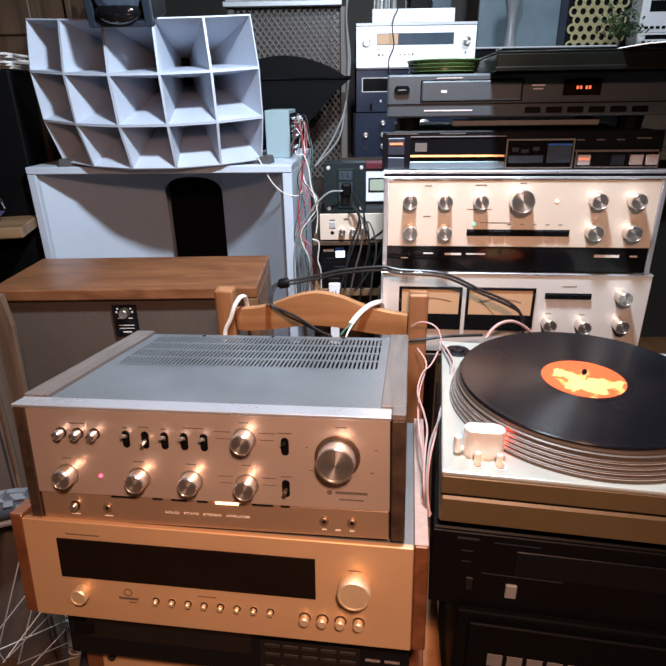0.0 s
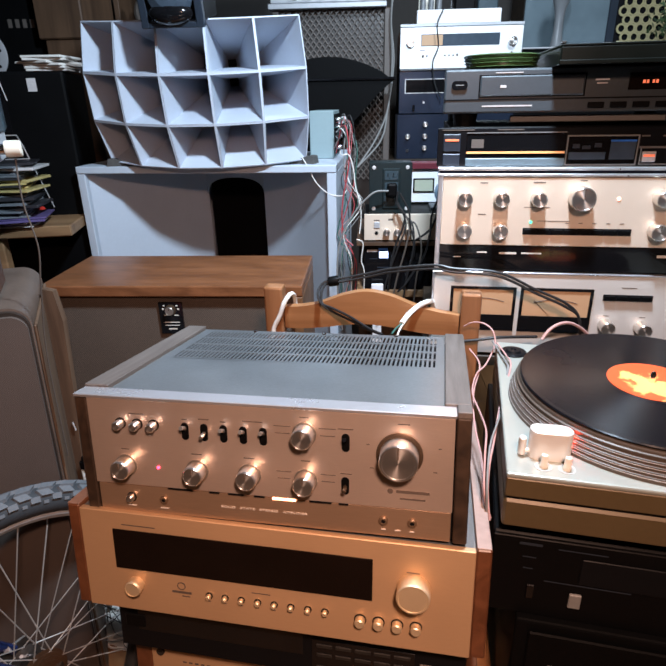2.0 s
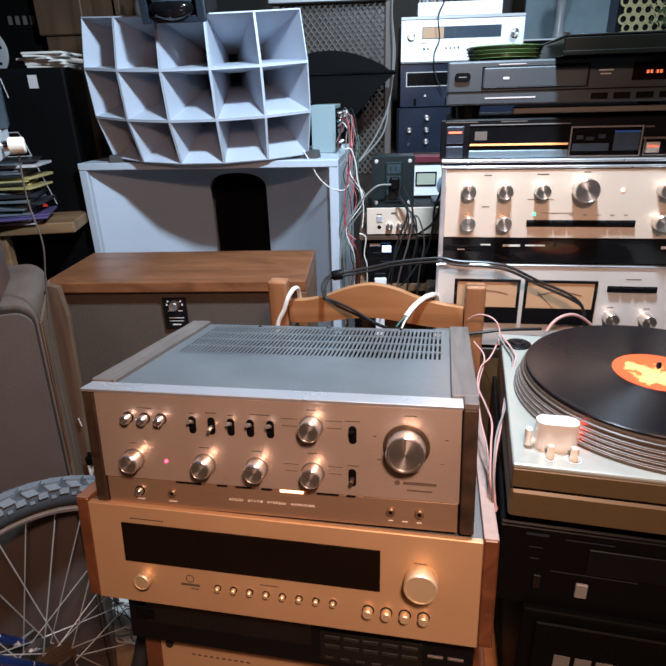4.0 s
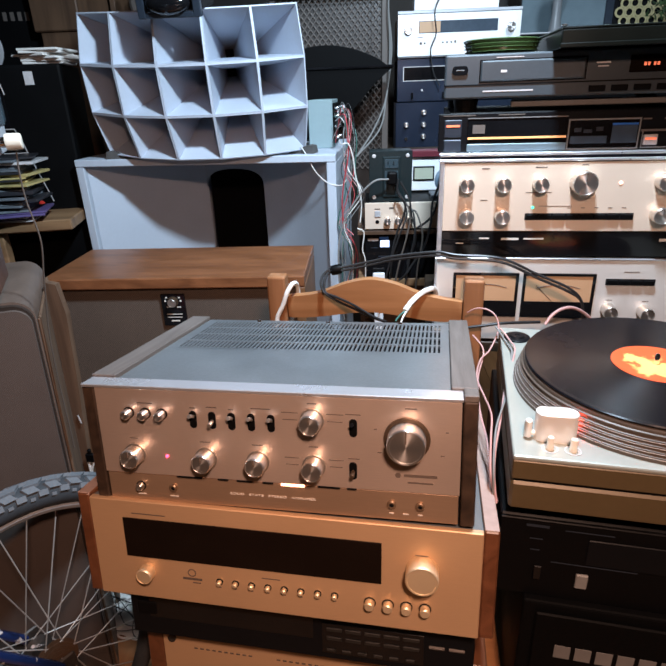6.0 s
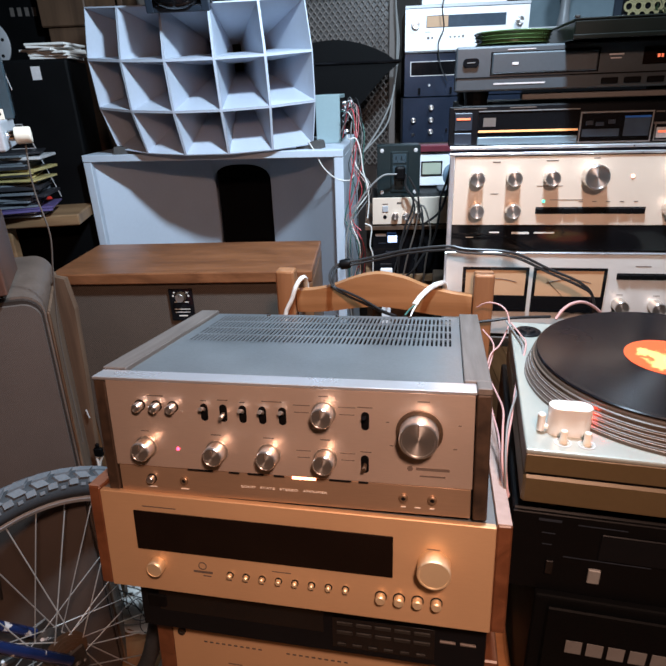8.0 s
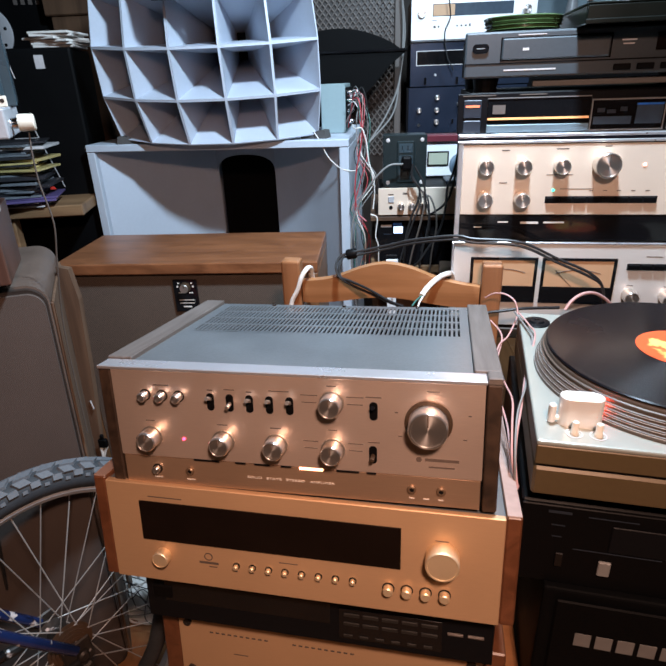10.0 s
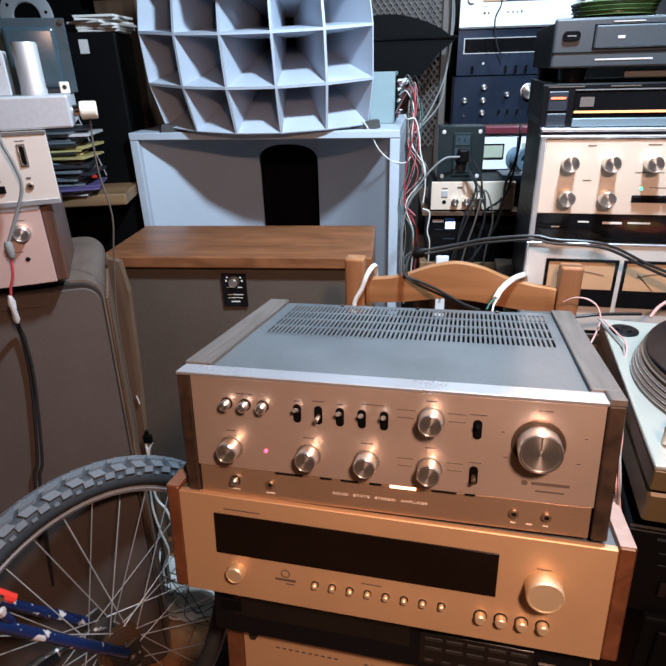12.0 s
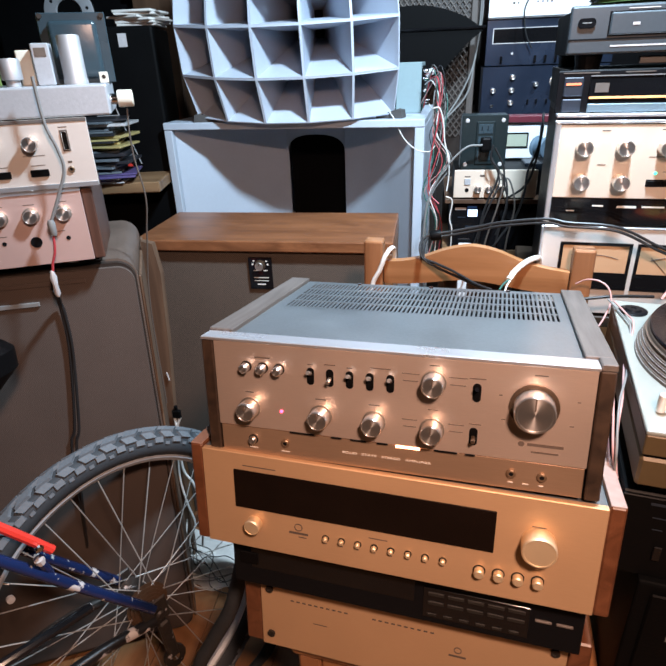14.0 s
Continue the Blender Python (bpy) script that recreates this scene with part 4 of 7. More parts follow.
def control_amp():
    a = thing("control_amplifier", R, "pale gold control amplifier with turned knobs and a black lower strip", "amplifier")
    part("front_panel", box(0.0, 0.430, 0.0, 0.006, -0.105, 0.004, 0.0008), ALU_R, a, "pale gold brushed panel")
    part("lower_strip", box(0.0, 0.430, 0.001, 0.007, -0.1475, -0.1055, 0.0008), BLACK_GLOSS, a, "glossy black lower strip")
    part("side_trim", box(-0.008, -0.0003, -0.001, 0.01, -0.150, 0.006, 0.001), TRIM_ALU, a)
    part("side_trim", box(0.4303, 0.438, -0.001, 0.01, -0.150, 0.006, 0.001), TRIM_ALU, a)
    part("top_trim", box(-0.009, 0.439, -0.002, 0.02, 0.0062, 0.0105, 0.001), TRIM_ALU, a)
    part("top_trim", box(-0.009, 0.439, -0.003, 0.02, 0.0155, 0.020, 0.001), TRIM_ALU, a)
    part("trim_gap", box(-0.007, 0.437, 0.0, 0.02, 0.0107, 0.0153, 0), BLUE_BLACK, a)
    part("case", box(0.012, 0.418, 0.0105, 0.34, -0.150, 0.006, 0.001), BLACK_PL, a)
    part("top_plate", box(0.012, 0.418, 0.0205, 0.34, 0.0062, 0.0195, 0.001), BLACK_MET, a)
    for x in (0.036, 0.093, 0.150):
        add_knob(a, x, 0, -0.028, 0.0115, 0.022)
    for x in (0.038, 0.095):
        add_knob(a, x, 0, -0.079, 0.0115, 0.022)
    add_knob(a, 0.214, 0, -0.026, 0.0185, 0.026, name="volume_knob")
    for x in (0.333, 0.392):
        add_knob(a, x, 0, -0.026, 0.0125, 0.022)
        add_knob(a, x + 0.002, 0, -0.077, 0.0130, 0.022)
    part("pilot_light", lathe([(0.0028, 0), (0.0028, 0.001), (0, 0.0015)], 16, facing(0.272, 0, -0.028)), LED_WARM, a)
    part("pilot_light", lathe([(0.0022, 0), (0.0022, 0.001), (0, 0.0015)], 12, facing(0.143, 0, -0.066)), LED_GREEN, a)
    part("key_slot", box(0.132, 0.299, -0.001, 0.001, -0.0865, -0.0755, 0.0005), BLACK_IN, a)
    for i in range(8):
        part("key", box(0.1335 + 0.0207 * i, 0.1525 + 0.0207 * i, -0.005, -0.0005, -0.0845, -0.0770, 0.0008), BLACK_PL, a)
    bars([(0.065, -0.004, 0.012, 0.0015), (0.150, -0.003, 0.018, 0.0015), (0.216, 0.000, 0.010, 0.0012), (0.065, -0.054, 0.012, 0.0012), (0.150, -0.042, 0.04, 0.0008), (0.178, -0.064, 0.05, 0.0008)]
         + [(0.20 + 0.0207 * i, -0.067, 0.006, 0.001) for i in range(5)], -0.0001, INK, a)
    bars([(0.070, -0.1175, 0.016, 0.0022), (0.112, -0.1185, 0.028, 0.0035), (0.150, -0.1180, 0.032, 0.0025), (0.365, -0.1195, 0.040, 0.0045), (0.408, -0.1195, 0.012, 0.003), (0.03, -0.126, 0.012, 0.0015)], 0.0009, INK_LIGHT, a)


def meter_amp():
    a = thing("meter_power_amplifier", R @ pose(0, 0, -0.1515), "silver power amplifier with two amber level meters, behind the turntable", "amplifier")
    part("front_panel", box(-0.006, 0.446, 0.0, 0.008, -0.150, -0.002, 0.001), ALU_S, a, "brushed silver panel")
    part("case", box(0.014, 0.426, 0.0085, 0.36, -0.150, -0.002, 0.001), BLACK_MET, a)
    part("edge_trim", merge(box(-0.0095, -0.0063, -0.002, 0.01, -0.150, 0.0, 0.001), box(-0.006, 0.446, -0.002, 0.01, -0.0018, 0.0008, 0.0005)), TRIM_ALU, a)
    for x0, x1 in ((0.023, 0.133), (0.140, 0.258)):
        m = part("level_meter", merge(box(x0, x1, -0.003, -0.0005, -0.030, -0.0255, 0), box(x0, x1, -0.003, -0.0005, -0.105, -0.100, 0),
                                      box(x0, x0 + 0.005, -0.003, -0.0005, -0.100, -0.030, 0), box(x1 - 0.005, x1, -0.003, -0.0005, -0.100, -0.030, 0)), BLACK_GLOSS, a, "amber lit level meter in a black frame")
        part("meter_face", box(x0 + 0.005, x1 - 0.005, -0.0015, -0.0004, -0.076, -0.030, 0), METER_FACE, m, "amber lit meter face")
        part("lower_glass", box(x0 + 0.005, x1 - 0.005, -0.0024, -0.0004, -0.0995, -0.0765, 0), BLACK_GLOSS, m)
        cx = (x0 + x1) / 2
        part("scale_arc", tube([(cx - 0.036 + 0.018 * i, -0.0017, -0.052 + 0.006 * (1 - ((i - 2) / 2) ** 2)) for i in range(5)], 0.0006, 4, 4), INK, m)
        part("needle", tube([(cx - 0.036, -0.0018, -0.047), (cx - 0.008, -0.0018, -0.076)], 0.0005, 4, 0), INK, m)
    part("key_slot", box(0.274, 0.352, -0.001, 0.0002, -0.045, -0.034, 0.0004), BLACK_IN, a)
    for i in range(4):
        part("key", box(0.2755 + 0.0192 * i, 0.2925 + 0.0192 * i, -0.005, -0.0008, -0.0435, -0.0355, 0.0008), BLACK_PL, a)
    for x, z in ((0.284, -0.088), (0.342, -0.090), (0.404, -0.087), (0.400, -0.036)):
        add_knob(a, x, 0, z, 0.0115, 0.024)
    bars([(0.313, -0.022, 0.024, 0.0012), (0.284, -0.072, 0.010, 0.001), (0.342, -0.073, 0.010, 0.001)], -0.0001, INK, a)
    part("bottom_edge", box(-0.004, 0.444, 0.002, 0.008, -0.156, -0.1502, 0), BLACK_IN, a)


def decks():
    m = R @ pose(0.0, 0.015, 0.0)
    c = thing("disc_player", m @ pose(0, 0, 0.0205), "black compact disc player with an orange lit drawer line", "disc player")
    part("case", box(0.006, 0.407, 0.006, 0.30, 0.0, 0.059, 0.001), BLACK_PL, c)
    part("front_panel", box(-0.012, 0.425, 0.0, 0.0055, 0.0, 0.058, 0.001), BLACK_MET, c)
    part("drawer", box(0.033, 0.184, -0.003, 0.0, 0.002, 0.050, 0.001), BLACK_GLOSS, c)
    part("drawer_line", box(0.034, 0.1835, -0.0045, -0.003, 0.0195, 0.0225, 0), ORANGE_LINE, c, "orange lit drawer line")
    part("drawer_lip", box(0.033, 0.184, -0.007, -0.003, 0.001, 0.0125, 0.001), PALE_LIP, c)
    part("power_key", box(-0.003, 0.024, -0.003, 0.0, 0.023, 0.049, 0.001), DECK_GREY, c)
    part("power_lamp", box(0.0, 0.021, -0.0038, -0.003, 0.0385, 0.0415, 0), ORANGE_TXT, c)
    part("open_key", box(-0.003, 0.024, -0.003, 0.0, 0.001, 0.019, 0.001), DECK_GREY, c)
    part("disc_badge", box(0.041, 0.060, -0.0036, -0.003, 0.028, 0.041, 0), LATTICE, c)
    part("display_bezel", box(0.186, 0.290, -0.003, 0.0, 0.003, 0.044, 0.001), BLACK_GLOSS, c)
    part("display", box(0.250, 0.287, -0.004, -0.003, 0.010, 0.036, 0), BLUE_LCD, c)
    part("display_edge", box(0.250, 0.287, -0.0042, -0.0032, 0.0362, 0.039, 0), BLUE_TAPE, c)
    part("display_low", box(0.190, 0.244, -0.004, -0.003, 0.010, 0.021, 0), BLUE_LCD, c)
    bars([(0.20, 0.030, 0.010, 0.006), (0.215, 0.028, 0.012, 0.005), (0.232, 0.031, 0.010, 0.006)], -0.0035, DECK_GREY, c)
    part("lit_key_edge", box(0.293, 0.420, -0.0025, 0.0, 0.026, 0.029, 0), LATTICE, c)
    for i, x in enumerate((0.298, 0.350, 0.378, 0.402)):
        k = part("key", box(x, x + 0.020, -0.004, 0.0, 0.006, 0.0215, 0.001), CHIP_WHITE if i != 1 else DECK_GREY, c)
    part("play_lamp", box(0.300, 0.316, -0.0046, -0.004, 0.014, 0.017, 0), ORANGE_TXT, c)
    bars([(0.30, 0.044, 0.012, 0.002), (0.33, 0.044, 0.012, 0.002), (0.36, 0.044, 0.012, 0.002), (0.395, 0.046, 0.022, 0.002), (0.02, 0.055, 0.05, 0.0014), (0.10, 0.055, 0.04, 0.0014)], -0.0004, LATTICE, c)
    part("panel_edge", merge(box(0.1855, 0.2905, -0.0042, -0.0032, 0.0440, 0.0462, 0), box(0.1855, 0.2905, -0.0042, -0.0032, 0.0010, 0.0030, 0), box(0.1855, 0.1875, -0.0042, -0.0032, 0.0030, 0.0440, 0), box(0.2885, 0.2905, -0.0042, -0.0032, 0.0030, 0.0440, 0)), DULL_MARK, c)
    part("drawer_edge", box(0.033, 0.184, -0.0042, -0.0032, 0.0500, 0.0515, 0), DULL_MARK, c)
    part("key_bezel", merge(box(0.2945, 0.4215, -0.0042, -0.0032, 0.0020, 0.0035, 0), box(0.2945, 0.2960, -0.0042, -0.0032, 0.0035, 0.0260, 0), box(0.4200, 0.4215, -0.0042, -0.0032, 0.0035, 0.0260, 0)), DULL_MARK, c)
    for x in (0.03, 0.38):
        for y in (0.03, 0.26):
            part("foot", lathe([(0.018, 0.059), (0.018, 0.066), (0.020, 0.079), (0, 0.079)], 20, pose(x, y, 0)), BLACK_PL, c)
    d = thing("disc_recorder", m @ pose(0, 0, 0.0995), "charcoal disc deck with a broad tray, stacked on the disc player", "disc player")
    part("front_panel", box(-0.006, 0.430, 0.0, 0.012, 0.0, 0.063, 0.003, 2), CHARCOAL, d, "charcoal moulded front")
    part("case", box(0.006, 0.418, 0.0125, 0.30, 0.0, 0.062, 0.001), BLACK_PL, d)
    part("tray", box(0.048, 0.200, -0.003, 0.001, 0.0245, 0.053, 0.002), CHARCOAL, d)
    part("tray_outline", merge(box(0.046, 0.202, -0.0012, 0.0, 0.053, 0.0545, 0), box(0.046, 0.202, -0.0012, 0.0, 0.023, 0.0244, 0), box(0.046, 0.0478, -0.0012, 0.0, 0.0244, 0.053, 0), box(0.2002, 0.202, -0.0012, 0.0, 0.0244, 0.053, 0)), BLACK_GLOSS, d)
    part("seam", box(-0.006, 0.430, -0.0008, 0.001, 0.0190, 0.0208, 0), BLACK_IN, d)
    out = [(0.017 + 0.0065 * (1 if math.cos(a) > 0 else -1) + 0.0055 * math.cos(a), 0.041 + 0.0062 * math.sin(a)) for a in [2 * math.pi * i / 24 for i in range(24)]]
    pk = part("power_key", prism(out, -0.003, 0.0), BLACK_GLOSS, d)
    part("key_mark", box(0.011, 0.023, -0.0034, -0.003, 0.0404, 0.0418, 0), DULL_MARK, pk)
    part("tray_under", box(0.10, 0.33, 0.020, 0.03, -0.014, -0.004, 0.001), DULL_MARK, d, "dull grey strip under the deck")
    part("display", box(0.262, 0.318, -0.0012, 0.0, 0.030, 0.053, 0), SMOKE, d)
    bars([(0.283, 0.041, 0.0035, 0.0045), (0.288, 0.041, 0.003, 0.0045), (0.296, 0.041, 0.003, 0.0045), (0.301, 0.041, 0.0035, 0.0045)], -0.0014, ORANGE_TXT, d, "digits")
    for i in range(6):
        part("key", box(0.208 + 0.032 * i, 0.232 + 0.032 * i, -0.0025, 0.0, 0.0055, 0.014, 0.001), BLACK_PL, d)
    bars([(0.09, 0.0105, 0.075, 0.002), (0.09, 0.0572, 0.04, 0.0012), (0.225, 0.045, 0.02, 0.002), (0.225, 0.040, 0.015, 0.0015)], -0.0003, CHIP_WHITE, d)
    bars([(0.082, 0.038, 0.009, 0.0035)], -0.0033, CHIP_WHITE, d, "disc_badge")
    top = m @ pose(0, 0, 0.1632)
    dc = thing("dust_cover", top, "glossy black turntable dust cover lying on the disc deck", "dust cover")
    part("lid_top", box(0.150, 0.44, -0.055, 0.25, 0.0232, 0.0265, 0.0015, 2), GREEN_BLACK, dc)
    part("front_wall", box(0.150, 0.44, -0.055, -0.051, 0.0, 0.0230, 0.0012), GREEN_BLACK, dc)
    part("back_wall", box(0.150, 0.44, 0.246, 0.25, 0.0, 0.0230, 0.0012), GREEN_BLACK, dc)
    for a, b in ((0.150, 0.154), (0.436, 0.44)):
        part("side_wall", box(a, b, -0.0508, 0.2458, 0.0, 0.0230, 0.0012), GREEN_BLACK, dc)
    part("front_lip", box(0.148, 0.442, -0.0575, -0.0552, 0.0, 0.006, 0.001), GREEN_BLACK, dc)
    # small chrome block added to give the left edge its sparkle
    part("corner_glint", box(0.1485, 0.156, -0.0555, -0.047, 0.0267, 0.0300, 0.0012), CHROME, dc, "small chrome block added as the glint on the lid corner")
    prof = [(0.0, 0.0), (0.048, 0.0)]
    for k in range(4):
        prof += [(0.053 + 0.0025 * k, 0.003 + 0.0055 * k), (0.0585 + 0.0008 * k, 0.0045 + 0.0055 * k), (0.0560 + 0.0008 * k, 0.0058 + 0.0055 * k)]
    prof += [(0.054, 0.0215), (0.048, 0.019), (0.0, 0.018)]
    solo("green_dish", lathe(prof, 48), GREEN_DISH, top @ pose(0.086, 0.085, 0.0), "stacked green glass plates on the disc deck", "plates", smooth=True)
    bm = prism([(0.32, 0), (0.35, 0.004), (0.39, 0.006), (0.44, 0.003), (0.44, 0.0045), (0.39, 0.0075), (0.35, 0.0055), (0.32, 0.0012)], -0.07, 0.06)
    solo("paper_sheet", bm, PAPER, top @ pose(0, 0, 0.0267), "curled pale paper sheet lying on the dust cover", "paper")


control_amp()
meter_amp()
decks()
rk = thing("equipment_rack", pose(0.103, 0.938, FLOOR, 0, 0, -5), "dark wooden rack holding the stacked amplifiers", "rack")
zt = 1.209 - 0.1515 - 0.156 - FLOOR
part("shelf", box(-0.02, 0.47, 0.0, 0.40, zt - 0.02, zt, 0.002), DARK_WOOD, rk)
for x in (-0.02, 0.43):
    for y in (0.0, 0.36):
        part("leg", box(x, x + 0.04, y, y + 0.04, 0, zt - 0.02, 0.002), DARK_WOOD, rk)


# ---------------------------------------------------------------- white bass cabinet and multicell horn
C = pose(-0.85, 1.636, 1.147, 0, 0, -2.7)


def bass_cabinet():
    c = thing("bass_cabinet", C, "large pale grey bass cabinet with arched black port, under the horn", "speaker")
    z0 = FLOOR - 1.147
    x0, x1 = -0.012, 0.742
    part("top_panel", box(x0, x1, -0.02, 0.50, 0.0, 0.020, 0.002), CAB_PAINT, c)
    for a, b in ((x0, 0.012), (0.716, x1)):
        part("side_panel", box(a, b, -0.018, 0.50, z0, -0.0003, 0.002), CAB_PAINT, c)
    part("back_panel", box(0.0125, 0.7155, 0.48, 0.50, z0, -0.0003, 0.0), CAB_PAINT, c)
    # flared throat: two wings run back to an arched port
    D, px0, px1, zt, zs = 0.28, 0.272, 0.468, -0.049, -0.105
    for xa, xb in ((0.0125, px0), (0.7155, px1)):
        bm = bmesh.new()
        cols = []
        for i in range(9):
            f = i / 8
            x, y = xa + (xb - xa) * f, D * (f + 0.10 * math.sin(math.pi * f))
            cols.append([bm.verts.new((x, y, z0)), bm.verts.new((x, y, -0.0006)), bm.verts.new((x, y + 0.015, -0.0006)), bm.verts.new((x, y + 0.015, z0))])
        for p, q in zip(cols, cols[1:]):
            for k in range(4):
                bm.faces.new((p[k], p[(k + 1) % 4], q[(k + 1) % 4], q[k]))
        part("throat_wing", bm, CAB_PAINT, c, "", True)
    n, mid = 16, (px0 + px1) / 2
    arch = []
    for i in range(n + 1):
        a = math.pi * (1 - i / n)
        arch.append((mid + (px1 - px0) / 2 * math.copysign(abs(math.cos(a)) ** 0.8, math.cos(a)), zs + (zt - zs) * abs(math.sin(a)) ** 0.8))
    left = [(px0, -0.0008), (mid, -0.0008)] + list(reversed(arch[:n // 2 + 1]))
    right = list(reversed(arch[n // 2:])) + [(mid, -0.0008), (px1, -0.0008)]
    part("port_arch", merge(prism(left, D, D + 0.015), prism(right, D, D + 0.015)), CAB_PAINT, c)
    # a black panel paints the shade deep inside the port
    part("port_shade", box(px0 - 0.01, px1 + 0.01, D + 0.08, D + 0.09, z0, -0.004, 0), BLACK_IN, c, "black panel standing in for the shade inside the port")
    part("inner_seam", box(0.7135, 0.7155, -0.002, 0.0, z0, -0.002, 0), BLACK_PL, c)


bass_cabinet()


def horn():
    h = thing("multicell_horn", pose(-0.4755, 1.490, 1.336, 9, 0, -0.4), "pale blue-grey multicell horn with fifteen cells, on the bass cabinet", "horn speaker")
    RM, DT, DP = 0.534, radians(13.5), radians(12.9)
    sections = [(0.534, 1.0, 1.0), (0.50, 0.962, 0.962), (0.45, 0.90, 0.90), (0.39, 0.82, 0.81), (0.33, 0.74, 0.72), (0.275, 0.67, 0.64), (0.22, 0.59, 0.55)]

    def at(theta, phi, r):
        return Vector((r * math.sin(theta) * math.cos(phi), RM - r * math.cos(theta) * math.cos(phi), r * math.sin(phi)))

    for i in range(5):
        for j in range(3):
            tc, pc = (i - 2) * DT, (j - 1) * DP
            bm = bmesh.new()
            loops = []
            # out along the outside, in along the inside
            lip = 0.0031
            for k, (r, st, sp) in reversed(list(enumerate(sections))):
                loops.append([at(tc + sx * DT / 2 * st, pc + sz * DP / 2 * sp, r + (0.002 if k == 0 else 0)) for sx, sz in ((-1, -1), (1, -1), (1, 1), (-1, 1))])
            for k, (r, st, sp) in enumerate(sections):
                it, ip = DT / 2 * st - lip / r, DP / 2 * sp - lip / r
                loops.append([at(tc + sx * it, pc + sz * ip, r + (0.0019 if k == 0 else 0)) for sx, sz in ((-1, -1), (1, -1), (1, 1), (-1, 1))])
            rings = [[bm.verts.new(p) for p in lp] for lp in loops]
            for a, b in zip(rings, rings[1:]):
                for k in range(4):
                    bm.faces.new((a[k], a[(k + 1) % 4], b[(k + 1) % 4], b[k]))
            c = part("cell", bm, HORN_PAINT, h)
            # a flat black face paints the shade at the back of each cell
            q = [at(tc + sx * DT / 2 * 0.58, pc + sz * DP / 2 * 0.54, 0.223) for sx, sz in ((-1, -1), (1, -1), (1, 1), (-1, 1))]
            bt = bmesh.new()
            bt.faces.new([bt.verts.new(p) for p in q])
            part("throat_shade", bt, BLACK_IN, c)
    part("throat_block", box(-0.12, 0.12, 0.350, 0.46, -0.08, 0.08, 0.01), HORN_PAINT, h)


horn()
for x, rz in ((-0.735, 10), (-0.20, -14)):
    solo("wood_wedge", prism([(-0.034, 0), (0.04, 0), (0.04, 0.006), (-0.016, 0.022), (-0.030, 0.020)], -0.022, 0.02), WEDGE_GREY, pose(x, 1.640, 1.1675, 0, 0, rz + (180 if x > -0.5 else 0)), "dusty grey wood wedge holding the horn on the cabinet", "wedge", "horn wedges")

tw = thing("horn_tweeter", pose(-0.475, 1.445, 1.492, 12, 0, 0), "small black horn tweeter in a smoky frame, on the horn", "tweeter")
part("body", box(-0.074, 0.074, 0.02, 0.14, 0.012, 0.20, 0.004), BLACK_PL, tw)
part("front_frame", merge(box(-0.074, -0.056, 0.0, 0.02, 0.0, 0.20, 0.002), box(0.056, 0.074, 0.0, 0.02, 0.0, 0.20, 0.002), box(-0.056, 0.056, 0.0, 0.02, 0.0, 0.012, 0.002)), DECK_GREY, tw)
part("mouth", lathe([(0.056, 0.0), (0.048, 0.012), (0.03, 0.02), (0, 0.022)], 32, pose(0, 0.004, 0.075, 90) @ Matrix.Diagonal((1, 1.1, 1, 1))), BLUE_LCD, tw)
part("lens", lathe([(0.052, 0.0), (0.046, 0.010), (0.03, 0.018), (0, 0.021)], 32, pose(0, 0.0, 0.030, 90) @ Matrix.Diagonal((1, 0.48, 1, 1))), BLACK_GLOSS, tw, "", True)

bx = thing("crossover_box", C @ pose(0.646, 0.16, 0.0205), "pale green-blue metal box with bare terminals, on the bass cabinet", "crossover")
part("cover", box(0.0, 0.072, 0.0, 0.17, 0.0, 0.135, 0.002), CYAN_PAINT, bx)
part("terminal_plate", box(0.0725, 0.076, 0.01, 0.16, 0.01, 0.125, 0.001), BLACK_PL, bx)
for z in (0.03, 0.06, 0.09, 0.112):
    for y in (0.03, 0.08):
        part("terminal", lathe([(0.005, 0), (0.005, 0.01), (0.003, 0.016), (0, 0.016)], 12, pose(0.076, y, z, 0, 90)), CHROME, bx, "", True)
part("wire_nut", lathe([(0.010, 0), (0.009, 0.02), (0.006, 0.026), (0, 0.027)], 14, pose(0.082, 0.045, 0.103, 0, 70)), WHITE_PL, bx, "", True)


